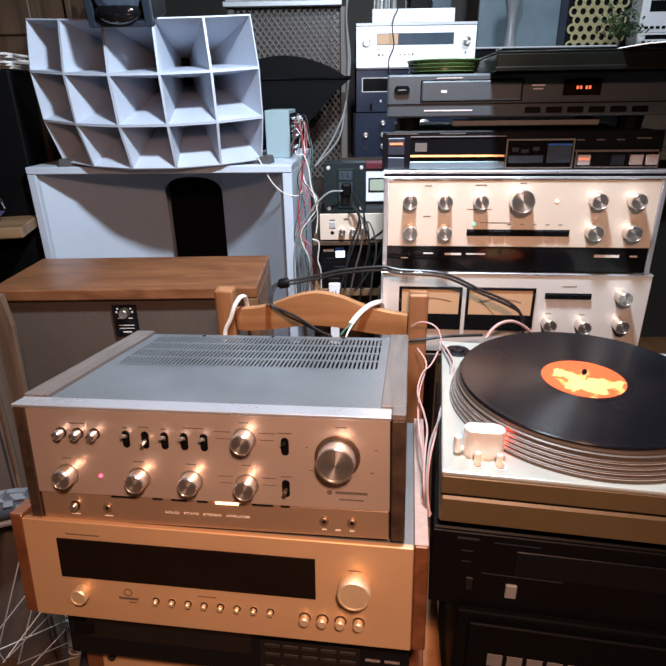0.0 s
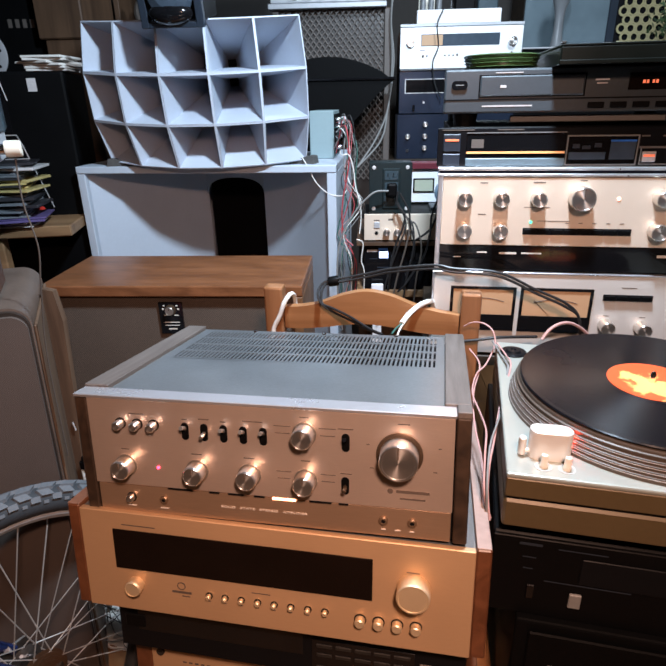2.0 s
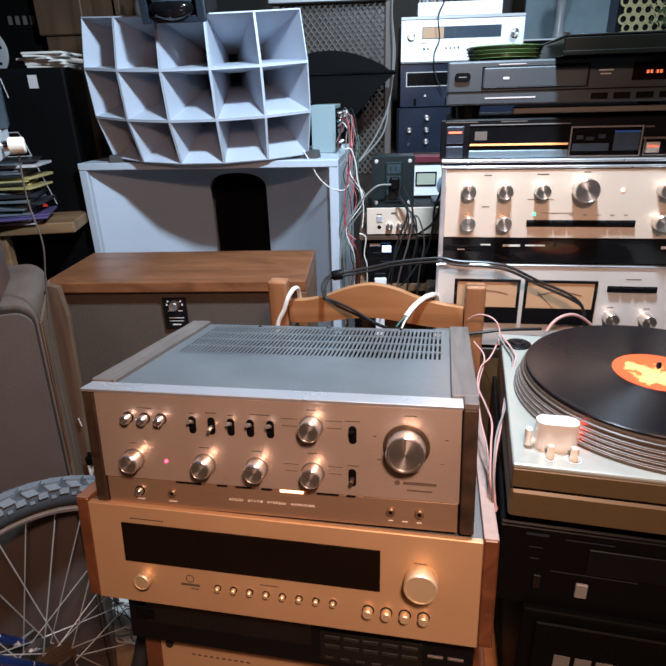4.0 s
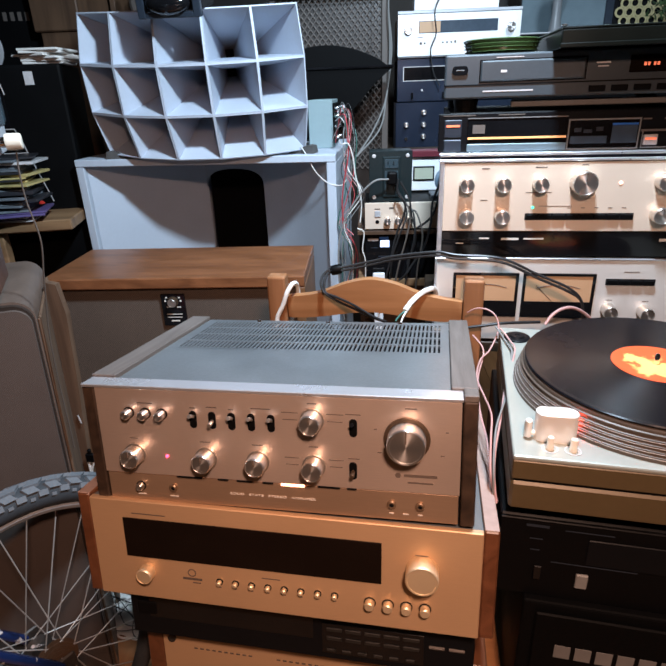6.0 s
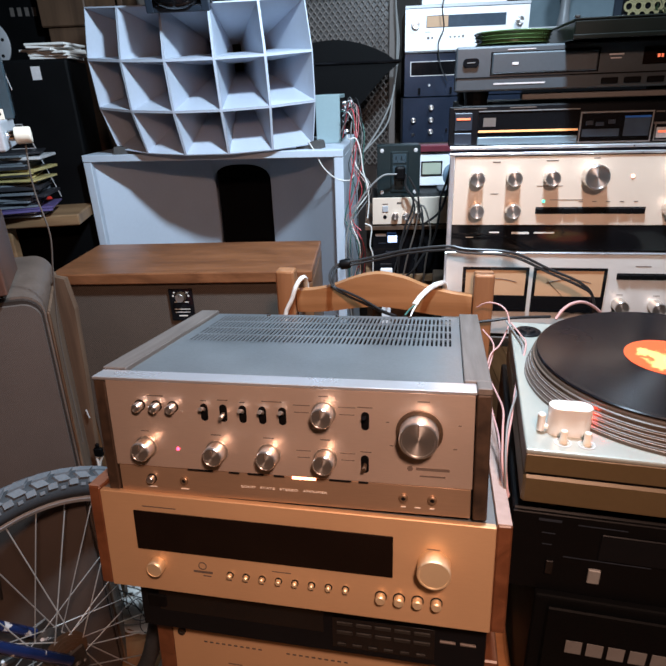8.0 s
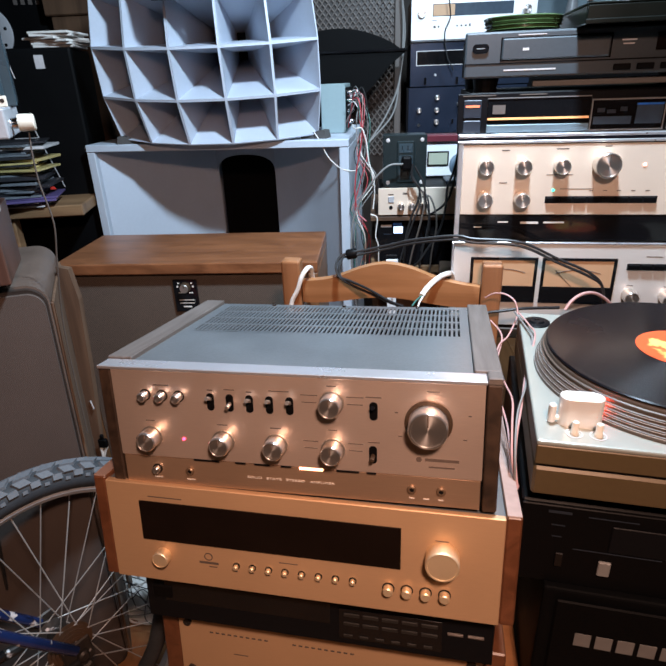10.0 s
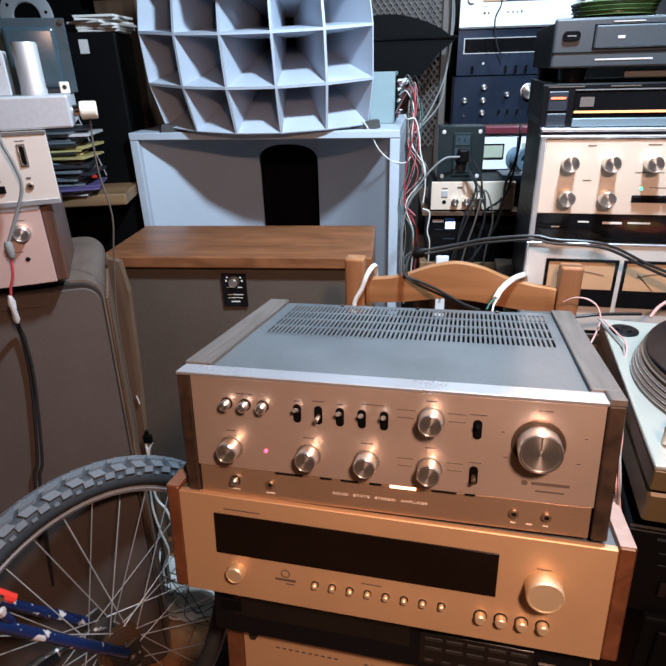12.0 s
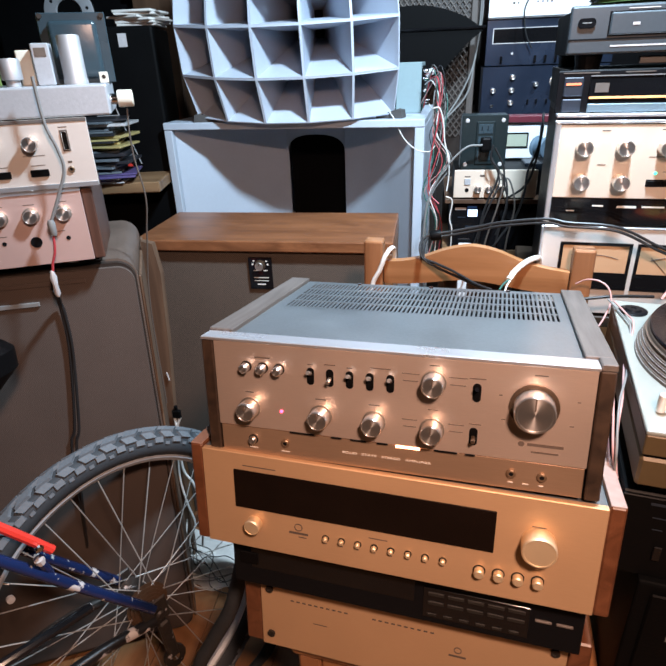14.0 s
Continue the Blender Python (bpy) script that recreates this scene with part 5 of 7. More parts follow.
# ---------------------------------------------------------------- walnut speaker behind the chair
def walnut_speaker():
    s = thing("walnut_speaker", pose(-0.768, 1.168, FLOOR, 0, 0, 0.5), "walnut speaker with brown cloth and black level plate, behind the chair", "speaker")
    w, d, h = 0.604, 0.268, 0.953 - FLOOR
    part("top_panel", box(0, w, 0, d, h - 0.026, h, 0.003, 2), WALNUT, s, "figured walnut top")
    for a, b in ((0, 0.022), (w - 0.022, w)):
        part("side_panel", box(a, b, 0.001, d, 0, h - 0.0262, 0.002), WALNUT_Z, s)
    part("bottom_panel", box(0.0222, w - 0.0222, 0.001, d, 0.0, 0.05, 0.002), WALNUT, s)
    part("back_panel", box(0.0222, w - 0.0222, d - 0.02, d, 0.05, h - 0.0262, 0), DARK_WOOD, s)
    part("grille_cloth", box(0.0224, w - 0.0224, 0.016, 0.03, 0.051, h - 0.029, 0.002), CLOTH_BROWN, s, "brown woven grille cloth")
    p = part("level_plate", box(0.269, 0.324, 0.010, 0.0158, h - 0.119, h - 0.042, 0.0008), BLACK_GLOSS, s, "black level control plate")
    add_knob(p, 0.297, 0.010, h - 0.060, 0.0100, 0.013, 0.0125, face=KNOB_SIDE, side=SEAT_RING, name="level_knob")
    bars([(0.297, h - 0.0905, 0.036, 0.0016), (0.297, h - 0.098, 0.034, 0.0014), (0.297, h - 0.107, 0.020, 0.0030)], 0.0098, INK_LIGHT, p)
    bars([(0.279, h - 0.058, 0.004, 0.004), (0.282, h - 0.050, 0.004, 0.003), (0.312, h - 0.050, 0.004, 0.003), (0.315, h - 0.058, 0.004, 0.004), (0.285, h - 0.073, 0.01, 0.002), (0.309, h - 0.073, 0.01, 0.002)], 0.0098, INK_LIGHT, p)


walnut_speaker()


# ---------------------------------------------------------------- brown speaker, and what stands on it
G = pose(-0.602, 0.868, 0.998, 0, 1.5, 26)


def brown_speaker():
    s = thing("brown_speaker", G, "brown vinyl covered speaker with taupe cloth, beside the bicycle", "speaker")
    z0 = FLOOR - 0.998
    W, D = 0.62, 0.30
    ol = box(-W, 0.0, 0.012, D, z0, 0.012, 0.0)
    bmesh.ops.bevel(ol, geom=[e for e in ol.edges if abs(e.verts[0].co.x - e.verts[1].co.x) < 1e-5 and abs(e.verts[0].co.z - e.verts[1].co.z) < 1e-5], offset=0.035, segments=8, affect="EDGES", profile=0.5)
    part("cabinet", ol, VINYL_BROWN, s, "brown vinyl covered cabinet", True)
    rim = box(-W + 0.002, -0.002, 0.0, 0.012, z0 + 0.004, 0.008, 0.0)
    bmesh.ops.bevel(rim, geom=[e for e in rim.edges if abs(e.verts[0].co.x - e.verts[1].co.x) < 1e-5 and abs(e.verts[0].co.z - e.verts[1].co.z) < 1e-5], offset=0.033, segments=8, affect="EDGES", profile=0.5)
    part("front_edge", rim, RIM_BROWN, s, "dark brown edge piping")
    gr = box(-W + 0.006, -0.005, -0.008, 0.0, z0 + 0.02, 0.0015, 0.0)
    bmesh.ops.bevel(gr, geom=[e for e in gr.edges if abs(e.verts[0].co.x - e.verts[1].co.x) < 1e-5 and abs(e.verts[0].co.z - e.verts[1].co.z) < 1e-5], offset=0.028, segments=8, affect="EDGES", profile=0.5)
    part("grille_cloth", gr, CLOTH_TAUPE, s, "taupe woven grille cloth", True)
    part("nameplate", box(-0.27, -0.165, -0.0125, -0.008, -0.054, -0.046, 0.001), CABLE_GREY, s, "pale dusty name strip")
    part("cloth_ridge", box(-W + 0.04, -0.085, -0.0105, -0.0075, -0.020, -0.012, 0.0012, 2), CLOTH_TAUPE, s)
    part("side_board", box(0.0003, 0.006, 0.020, D - 0.004, z0 + 0.003, -0.026, 0.002), SIDE_BOARD, s, "rough tan side board")
    for x in (-0.13, -0.34):
        part("edge_screw", lathe([(0.005, 0), (0.004, 0.002), (0, 0.0025)], 14, facing(x, 0.0, -0.001)), CHROME, s, "", True)


brown_speaker()

bt = thing("wooden_batten", pose(-0.666, 1.036, FLOOR), "rough tan wooden batten leaning between two speakers", "batten")
part("plank", prism([(-0.062, 0.0), (-0.026, 0.0), (-0.016, 0.28), (-0.008, 0.50), (0.010, 0.70), (0.020, 0.86), (0.012, 0.925), (-0.012, 0.93), (-0.016, 0.75), (-0.030, 0.48), (-0.046, 0.25)], 0.0, 0.016), SIDE_BOARD, bt, "", False)
part("nail", tube([(-0.006, -0.0035, 0.62), (-0.002, -0.004, 0.60)], 0.0016, 6, 0), CHIP_WHITE, bt)

L = pose(-0.619, 0.813, 1.148, 0, 0, 26)


def left_amps():
    lo = thing("rose_amplifier", L, "rose panelled amplifier with dark wood sides, on the brown speaker", "amplifier")
    part("front_panel", box(-0.42, -0.019, 0.0, 0.005, -0.118, -0.006, 0.0006), PINK_ALU, lo, "rose tinted brushed panel")
    part("side_panel", box(-0.0187, -0.002, 0.002, 0.165, -0.118, -0.004, 0.002), CASE_RED, lo, "dark wood case side")
    part("top_edge", box(-0.42, -0.019, -0.002, 0.02, -0.0058, 0.0, 0.0008), TRIM_ALU, lo)
    part("case", box(-0.42, -0.019, 0.0053, 0.165, -0.118, -0.006, 0.0), BLACK_PL, lo)
    # black block set back between the feet, painting the shadow gap underneath
    part("base", box(-0.40, -0.02, 0.06, 0.16, -0.137, -0.1183, 0.0), BLACK_PL, lo)
    for x in (-0.06, -0.36):
        part("foot", lathe([(0.010, -0.132), (0.012, -0.1183), (0, -0.1183)], 16, pose(x, 0.050, 0)), CHIP_WHITE, lo)
    for x in (-0.050, -0.097, -0.142, -0.19, -0.24):
        add_knob(lo, x, 0, -0.038, 0.0105, 0.014, 0.0125, mark=False)
    for x in (-0.145, -0.051):
        part("jack", lathe([(0.0035, 0.0008), (0, 0.0008)], 14, facing(x, 0, -0.078)), BLACK_IN, lo)
    part("jack", lathe([(0.0085, 0.0), (0.0085, 0.002), (0.007, 0.002), (0.007, 0.0008), (0, 0.0008)], 20, facing(-0.099, 0, -0.080)), BLACK_IN, lo)
    bars([(-0.097, -0.021, 0.016, 0.001), (-0.05, -0.020, 0.016, 0.001), (-0.142, -0.021, 0.016, 0.001), (-0.06, -0.066, 0.012, 0.001), (-0.145, -0.067, 0.012, 0.001)], -0.0001, INK, lo)
    up = thing("cream_amplifier", L @ pose(0, 0, 0.0008), "cream panelled amplifier with rocker switch, on the rose amplifier", "amplifier")
    part("front_panel", box(-0.42, 0.012, -0.002, 0.004, 0.0, 0.1005, 0.0008), CREAM_ALU, up, "cream tinted panel")
    part("case", box(-0.418, -0.012, 0.0043, 0.20, 0.0, 0.098, 0.001), BLACK_PL, up)
    part("bottom_trim", box(-0.42, 0.012, -0.004, -0.0022, 0.0, 0.007, 0.0005), TRIM_ALU, up)
    part("top_trim", box(-0.42, 0.012, -0.0035, -0.0022, 0.0955, 0.1005, 0.0005), LATTICE, up)
    part("rocker_switch", box(-0.0265, -0.0195, -0.0055, -0.0022, 0.056, 0.082, 0.0008), CHROME, up)
    part("rocker_frame", box(-0.0285, -0.0175, -0.0032, -0.0021, 0.0535, 0.0845, 0.0005), INK, up)
    add_jack(up, -0.023, -0.002, 0.027, 0.005)
    for x in (-0.068, -0.121, -0.174):
        part("slide_key", box(x - 0.013, x + 0.013, -0.006, -0.0022, 0.020, 0.030, 0.001), BLACK_PL, up)
    add_knob(up, -0.071, -0.002, 0.068, 0.0105, 0.020)
    add_knob(up, -0.125, -0.002, 0.068, 0.0105, 0.020)
    bars([(-0.068, 0.036, 0.020, 0.0008), (-0.12, 0.036, 0.020, 0.0008), (-0.071, 0.050, 0.03, 0.0008), (-0.023, 0.0885, 0.012, 0.0012), (-0.023, 0.038, 0.006, 0.003)], -0.0022, INK, up)
    ch = thing("tube_amplifier", L @ pose(0, 0.012, 0.1025), "grey hammered tube amplifier with capacitors, on the cream amplifier", "amplifier")
    part("chassis", box(-0.36, 0.050, -0.012, 0.17, 0.0, 0.043, 0.003, 2), HAMMER, ch, "grey hammered metal chassis")
    part("capacitor_can", lathe([(0.0175, 0.043), (0.0175, 0.050), (0.0165, 0.052), (0.0165, 0.107), (0.0150, 0.110), (0, 0.110)], 32, pose(0.006, 0.030, 0)), CAN_ALU, ch, "bright aluminium capacitor can", True)
    t = part("relay_box", box(-0.047, -0.022, 0.022, 0.058, 0.043, 0.100, 0.0015), HAMMER, ch, "silver boxed capacitor")
    part("stamp", box(-0.043, -0.027, 0.0212, 0.022, 0.082, 0.094, 0), VINYL_BROWN, t)
    part("relay_box", box(-0.073, -0.050, 0.045, 0.080, 0.043, 0.092, 0.0015), IVORY, ch)
    part("valve_base", lathe([(0.010, 0.043), (0.010, 0.052), (0.0145, 0.0525), (0.0145, 0.078), (0.013, 0.081), (0, 0.081)], 24, pose(-0.079, 0.018, 0)), CAN_ALU, ch, "", True)
    tr = part("transformer", box(-0.033, 0.056, 0.085, 0.165, 0.043, 0.138, 0.006, 3), TRANS_GREY, ch, "blue-grey enamelled transformer", True)
    part("lamination", box(-0.038, 0.061, 0.0825, 0.0848, 0.043, 0.143, 0.002), TRANS_GREY, tr)
    part("bell_cover", box(-0.024, 0.047, 0.066, 0.0824, 0.052, 0.132, 0.012, 4), TRANS_GREY, tr, "glossy rounded bell cover", True)
    for x in (-0.033, 0.056):
        part("bolt", lathe([(0.004, 0), (0.004, 0.003), (0, 0.003)], 6, facing(x, 0.0825, 0.1385)), DRIVE, tr)
    tg = part("terminal_tag", box(0.040, 0.053, 0.03, 0.032, 0.0435, 0.059, 0.001), IVORY, ch)
    part("hole", lathe([(0.003, 0), (0.003, 0.0006), (0, 0.0006)], 12, facing(0.0465, 0.03, 0.052)), DRIVE, tg)
    part("socket", lathe([(0.008, 0), (0.008, 0.010), (0, 0.010)], 16, pose(0.050, 0.03, 0.020, 0, 90)), CHROME, ch, "", True)
    solo("album_sleeve", box(-0.32, -0.118, 0.130, 0.1335, 0.0, 0.150, 0.0006), ALBUM_GREEN, L @ pose(0, 0.012, 0.1457), "olive green card sleeve standing on the tube amplifier", "sleeve")
    p = solo("plug", lathe([(0.006, 0), (0.012, 0.001), (0.013, 0.004), (0.0125, 0.022), (0.011, 0.024), (0, 0.024)], 20), IVORY, L @ pose(0.0602, 0.042, 0.1225, 0, 90), "ivory mains plug in the tube amplifier socket", "plug", smooth=True)


left_amps()


# ---------------------------------------------------------------- bicycle
def bicycle():
    B = Matrix.Translation((-0.617, 0.671, 0.387)) @ Matrix.Rotation(radians(58.3), 4, "Z") @ Matrix.Rotation(radians(-10.8), 4, "X")
    # local x along the wheel, y away from the viewer, z up in the wheel's plane
    b = thing("bicycle", B, "parked mountain bicycle with knobbly tyre and chipped blue frame", "bicycle")
    w = new("rear_wheel")
    w.parent = b
    up = pose(0, 0, 0, 90)
    sec = [(0.026 * math.cos(a), 0.026 * math.sin(a)) for a in [2 * math.pi * i / 14 for i in range(14)]]
    prof = [(0.304 + c, s) for c, s in sec] + [(0.330, 0.0)]
    part("tyre", lathe(prof, 96, up), TYRE_SIDE, w, "worn knobbly rubber tyre", True)
    # tread: interlocking centre blocks, shoulder paddles and small side lugs, one joined mesh
    kb = []
    for i in range(52):
        for off, ang, lx, ly, lz, skew in ((0.0, 14, 0.0150, 0.0080, 0.0050, 0.9), (0.5, -14, 0.0150, 0.0080, 0.0050, -0.9), (0.25, 46, 0.0125, 0.0072, 0.0052, -0.5), (0.25, -46, 0.0125, 0.0072, 0.0052, 0.5), (0.75, 66, 0.0095, 0.0060, 0.0042, 0.0), (0.75, -66, 0.0095, 0.0060, 0.0042, 0.0), (0.25, 80, 0.0050, 0.0032, 0.0022, 0.0), (0.25, -80, 0.0050, 0.0032, 0.0022, 0.0)):
            a = 2 * math.pi * (i + off) / 52
            k = box(-lx, lx, -ly, ly, -0.003, lz, 0)
            for v in k.verts:
                f = 0.86 if v.co.z > 0 else 1.0
                v.co.x = v.co.x * f + v.co.y * skew
                v.co.y *= f
            k.transform(Matrix.Rotation(-a, 4, "Y") @ Matrix.Translation((0, 0, 0.304)) @ Matrix.Rotation(radians(ang), 4, "X") @ Matrix.Translation((0, 0, 0.0255)))
            kb.append(k)
    tagged(part("tread", merge(*kb), TYRE, w), kind="stuff")
    for y in (0.0155, -0.0155):
        part("bead_line", lathe([(0.2865 + 0.0012 * math.cos(q), y + 0.0012 * math.sin(q)) for q in [2 * math.pi * i / 8 for i in range(9)]], 96, up), TYRE_SIDE, w, "", True)
    part("rim", lathe([(0.285, 0.012), (0.283, 0.0135), (0.277, 0.0130), (0.2700, 0.007), (0.2690, -0.007), (0.277, -0.0130), (0.283, -0.0135), (0.285, -0.012), (0.280, 0.0), (0.285, 0.012)], 96, up), RIM, w, "dull aluminium rim", True)
    hub = part("hub", lathe([(0.006, -0.075), (0.006, -0.045), (0.028, -0.038), (0.028, -0.034), (0.015, -0.028), (0.012, 0.0), (0.015, 0.028), (0.026, 0.032), (0.026, 0.036), (0.008, 0.045), (0.006, 0.075)], 24, up), DRIVE, w, "", True)
    for i in range(32):
        a = 2 * math.pi * i / 32
        side = 0.034 if i % 2 else -0.034
        turn = radians(62) * (1 if (i // 2) % 2 else -1)
        p0 = Vector((0.026 * math.cos(a + turn), side, 0.026 * math.sin(a + turn)))
        p1 = Vector((0.2705 * math.cos(a), 0.0, 0.2705 * math.sin(a)))
        sp = part("spoke", tube([p0, p1], 0.0012, 5, 0), SPOKE, w)
        if i % 6 == 0:
            part("nipple", tube([p1, p1.lerp(p0, 0.05)], 0.0022, 6, 0), CHROME, sp)
    part("reflector", lathe([(0.006, 0), (0.006, 0.008), (0, 0.009)], 12, pose(-0.19, -0.012, 0.165, 90)), CHIP_WHITE, w)
    # sprockets on the viewer's side
    for k, r in enumerate((0.022, 0.027, 0.032, 0.037, 0.042)):
        part("sprocket", lathe([(r, -0.048 + 0.0045 * k), (r, -0.0495 + 0.0045 * k), (0.016, -0.0495 + 0.0045 * k)], 28, pose(0, 0, 0, -90)), RUST, w)
    # frame tubes run forward (local -x); near side and far side
    for s in (-1, 1):
        y = 0.068 * s
        part("dropout", merge(box(-0.03, 0.022, y - 0.003, y + 0.003, -0.022, 0.026, 0.004), lathe([(0.010, 0), (0.010, 0.010), (0.006, 0.014), (0, 0.014)], 12, pose(0, y + 0.002 * s, 0, 90 if s < 0 else -90))), DRIVE, b)
        st = part("seat_stay", tube([(-0.006, y, 0.012), (-0.091, y * 0.98, 0.126), (-0.189, y * 0.9, 0.262), (-0.34, y * 0.7, 0.47)], 0.0095, 12, 6), BIKE_BLUE, b, "chipped blue seat stay", True)
        part("chain_stay", tube([(-0.01, y, -0.012), (-0.147, y * 0.95, 0.010), (-0.42, y * 0.65, 0.0)], 0.0105, 12, 6), STAY_PAINT if s < 0 else DRIVE, b, "chipped black and silver chain stay" if s < 0 else "", True)
    part("seat_tube", tube([(-0.45, 0, -0.06), (-0.37, 0, 0.30), (-0.33, 0, 0.50)], 0.016, 14, 2), BIKE_BLUE, b, "", True)
    ar = part("brake_arm", tube([(-0.235, -0.060, 0.405), (-0.172, -0.072, 0.314), (-0.148, -0.074, 0.278), (-0.122, -0.076, 0.238)], 0.0075, 8, 6), RED_PL, b, "red brake arm", True)
    part("pivot_bolt", lathe([(0.0065, 0), (0.0065, 0.005), (0.004, 0.007), (0, 0.007)], 10, facing(-0.140, -0.083, 0.258)), CHROME, ar)
    part("brake_boss", tube([(-0.135, -0.060, 0.195), (-0.143, -0.072, 0.235)], 0.008, 10, 2), BIKE_BLUE, b, "", True)
    part("rack_strut", tube([(-0.36, -0.06, 0.110), (-0.206, -0.07, 0.107), (-0.10, -0.07, 0.100)], 0.0085, 10, 3), BLACK_GLOSS, b, "glossy black strut", True)
    sad = lathe([(0, -0.055), (0.03, -0.05), (0.05, -0.02), (0.052, 0.01), (0.04, 0.035), (0.02, 0.045), (0, 0.047)], 24, pose(-0.148, 0.0, 0.54) @ Matrix.Diagonal((1.9, 1.2, 1, 1)))
    part("saddle", sad, BLACK_PL, b, "worn black saddle", True)
    part("seat_post", tube([(-0.33, 0, 0.50), (-0.26, 0, 0.56)], 0.013, 12, 2), CHROME, b, "", True)
    part("derailleur", merge(box(-0.012, 0.010, -0.085, -0.070, -0.10, -0.015, 0.004), lathe([(0.022, -0.004), (0.022, 0.004), (0.008, 0.005)], 12, pose(0.0, -0.078, -0.10, 90)), lathe([(0.022, -0.004), (0.022, 0.004), (0.008, 0.005)], 12, pose(-0.035, -0.078, -0.15, 90))), DRIVE, b)


bicycle()

# ---------------------------------------------------------------- shelves at the far left
sh = thing("side_table", pose(-1.25, 1.30, FLOOR, 0, 0, 12), "pale wooden side table stacked with disc cases", "table")
part("table_top", box(0.0, 0.44, 0.10, 0.55, 0.935, 0.965, 0.003), SHELF_WOOD, sh)
for x, y in ((0.20, 0.115), (0.02, 0.5), (0.39, 0.5)):
    part("leg", box(x, x + 0.05, y, y + 0.04, 0.0, 0.9345, 0.003), SHELF_WOOD, sh)
rng = random.Random(4)
z = FLOOR + 0.966
shades = (4, 3, 4, 3, 3, 0, 2, 0, 0, 2, 0, 2, 2, 0, 1, 1, 1, 2, 1, 1, 2, 0, 0, 2, 4, 0, 2)
for i, shade in enumerate(shades):
    h = rng.choice((0.0045, 0.0052, 0.0070, 0.0095))
    solo("disc_case", box(-0.071, 0.071, -0.0625, 0.0625, 0, h, 0.0008), CD_COLS[shade], pose(-1.000 + rng.uniform(-0.028, 0.028), 1.50 + rng.uniform(-0.016, 0.016), z, 0, 0, 12 + rng.uniform(-11, 11)),
         "flat plastic disc case in the stack on the side table", "disc case", "stack of disc cases")
    z += h + 0.0006
spk = thing("black_side_speaker", pose(-1.125, 1.60, FLOOR, 0, 0, 14), "black speaker cabinet standing behind the side table", "speaker")
part("cabinet", box(0.0, 0.262, 0.0, 0.24, 0.0, 1.36, 0.008, 2), DARK_VINYL, spk)
part("label_plate", box(0.02, 0.10, -0.002, 0.0, 1.20, 1.35, 0.0005), BLACK_GLOSS, spk)
bars([(0.032 + 0.013 * i, 1.290 - 0.006 * (i % 3), 0.0045, 0.10 - 0.022 * (i % 3)) for i in range(5)], -0.0022, DULL_MARK, spk)
bars([(0.175, 1.325, 0.024, 0.034)], -0.0004, CHIP_WHITE, spk, "sticker")
# pale colour on these wires paints the thin highlights along the edges
part("edge_highlight_wire", tube([(0.02, -0.004, 1.195), (0.108, -0.004, 1.195), (0.118, -0.004, 1.17), (0.142, -0.004, 1.085), (0.170, -0.004, 0.99)], 0.0016, 6, 0), CHIP_WHITE, spk, "bent edge wire with its highlight put into a pale colour")
part("edge_highlight_wire", tube([(0.065, -0.004, 1.130), (0.128, -0.004, 1.130)], 0.0016, 6, 0), CHIP_WHITE, spk, "bent edge wire with its highlight put into a pale colour")
part("edge_highlight_wire", tube([(0.094, -0.004, 1.335), (0.104, -0.004, 1.285)], 0.0014, 6, 0), CHIP_WHITE, spk, "bent edge wire with its highlight put into a pale colour")
part("knob_lamp", lathe([(0.008, 0), (0.008, 0.004), (0, 0.005)], 12, facing(0.135, 0, 0.985)), RED_PL, spk)

DRX, DRZ = 0.270, 1.435
pa = thing("black_stage_speaker", pose(-1.62, 2.02, FLOOR, 0, 0, 10), "black speaker with a pale driver ring and maker marks", "speaker")
part("cabinet", box(0.0, 0.52, 0.0, 0.30, 0.0, 1.95, 0.01, 2), DARK_VINYL, pa)
part("driver_ring", lathe([(0.086, 0.0), (0.086, 0.005), (0.083, 0.006), (0.046, 0.006), (0.042, 0.0)], 40, facing(DRX, 0.0, DRZ)), HAMMER, pa, "pale driver plate", True)
part("cone", lathe([(0.042, 0.0), (0.02, -0.015), (0, -0.01)], 32, facing(DRX, -0.001, DRZ)), BLACK_PL, pa, "", True)
for i in range(8):
    q = 2 * math.pi * i / 8 + 0.2
    part("plate_hole", lathe([(0.0055, 0.0063), (0, 0.0063)], 12, facing(DRX + 0.066 * math.cos(q), 0.0, DRZ + 0.066 * math.sin(q))), BLACK_IN, pa)
for i in range(5):
    bars([(0.385 + 0.024 * i, 1.530, 0.013, 0.026)], -0.0008, LATTICE, pa, "maker_mark")

bw = thing("brown_wood_crate", pose(-1.11, 2.05, FLOOR), "brown wooden crate cabinet behind the horn", "cabinet")
part("lower_panel", box(0.0, 0.145, 0.0, 0.25, 0.0, 1.475, 0.004), BROWN_BOARD, bw)
part("upper_panel", box(-0.015, 0.145, -0.01, 0.25, 1.4755, 1.90, 0.004), BROWN_BOARD, bw)
ws = thing("wall_shelf", pose(-0.96, 2.30, FLOOR), "dark wooden shelf unit full of shadow behind the horn", "shelf")
part("board", box(0.0, 0.72, 0.0, 0.3, 1.455, 1.48, 0.002), DARK_WOOD, ws)
part("board", box(0.0, 0.72, 0.0, 0.3, 1.80, 1.82, 0.002), DARK_WOOD, ws)
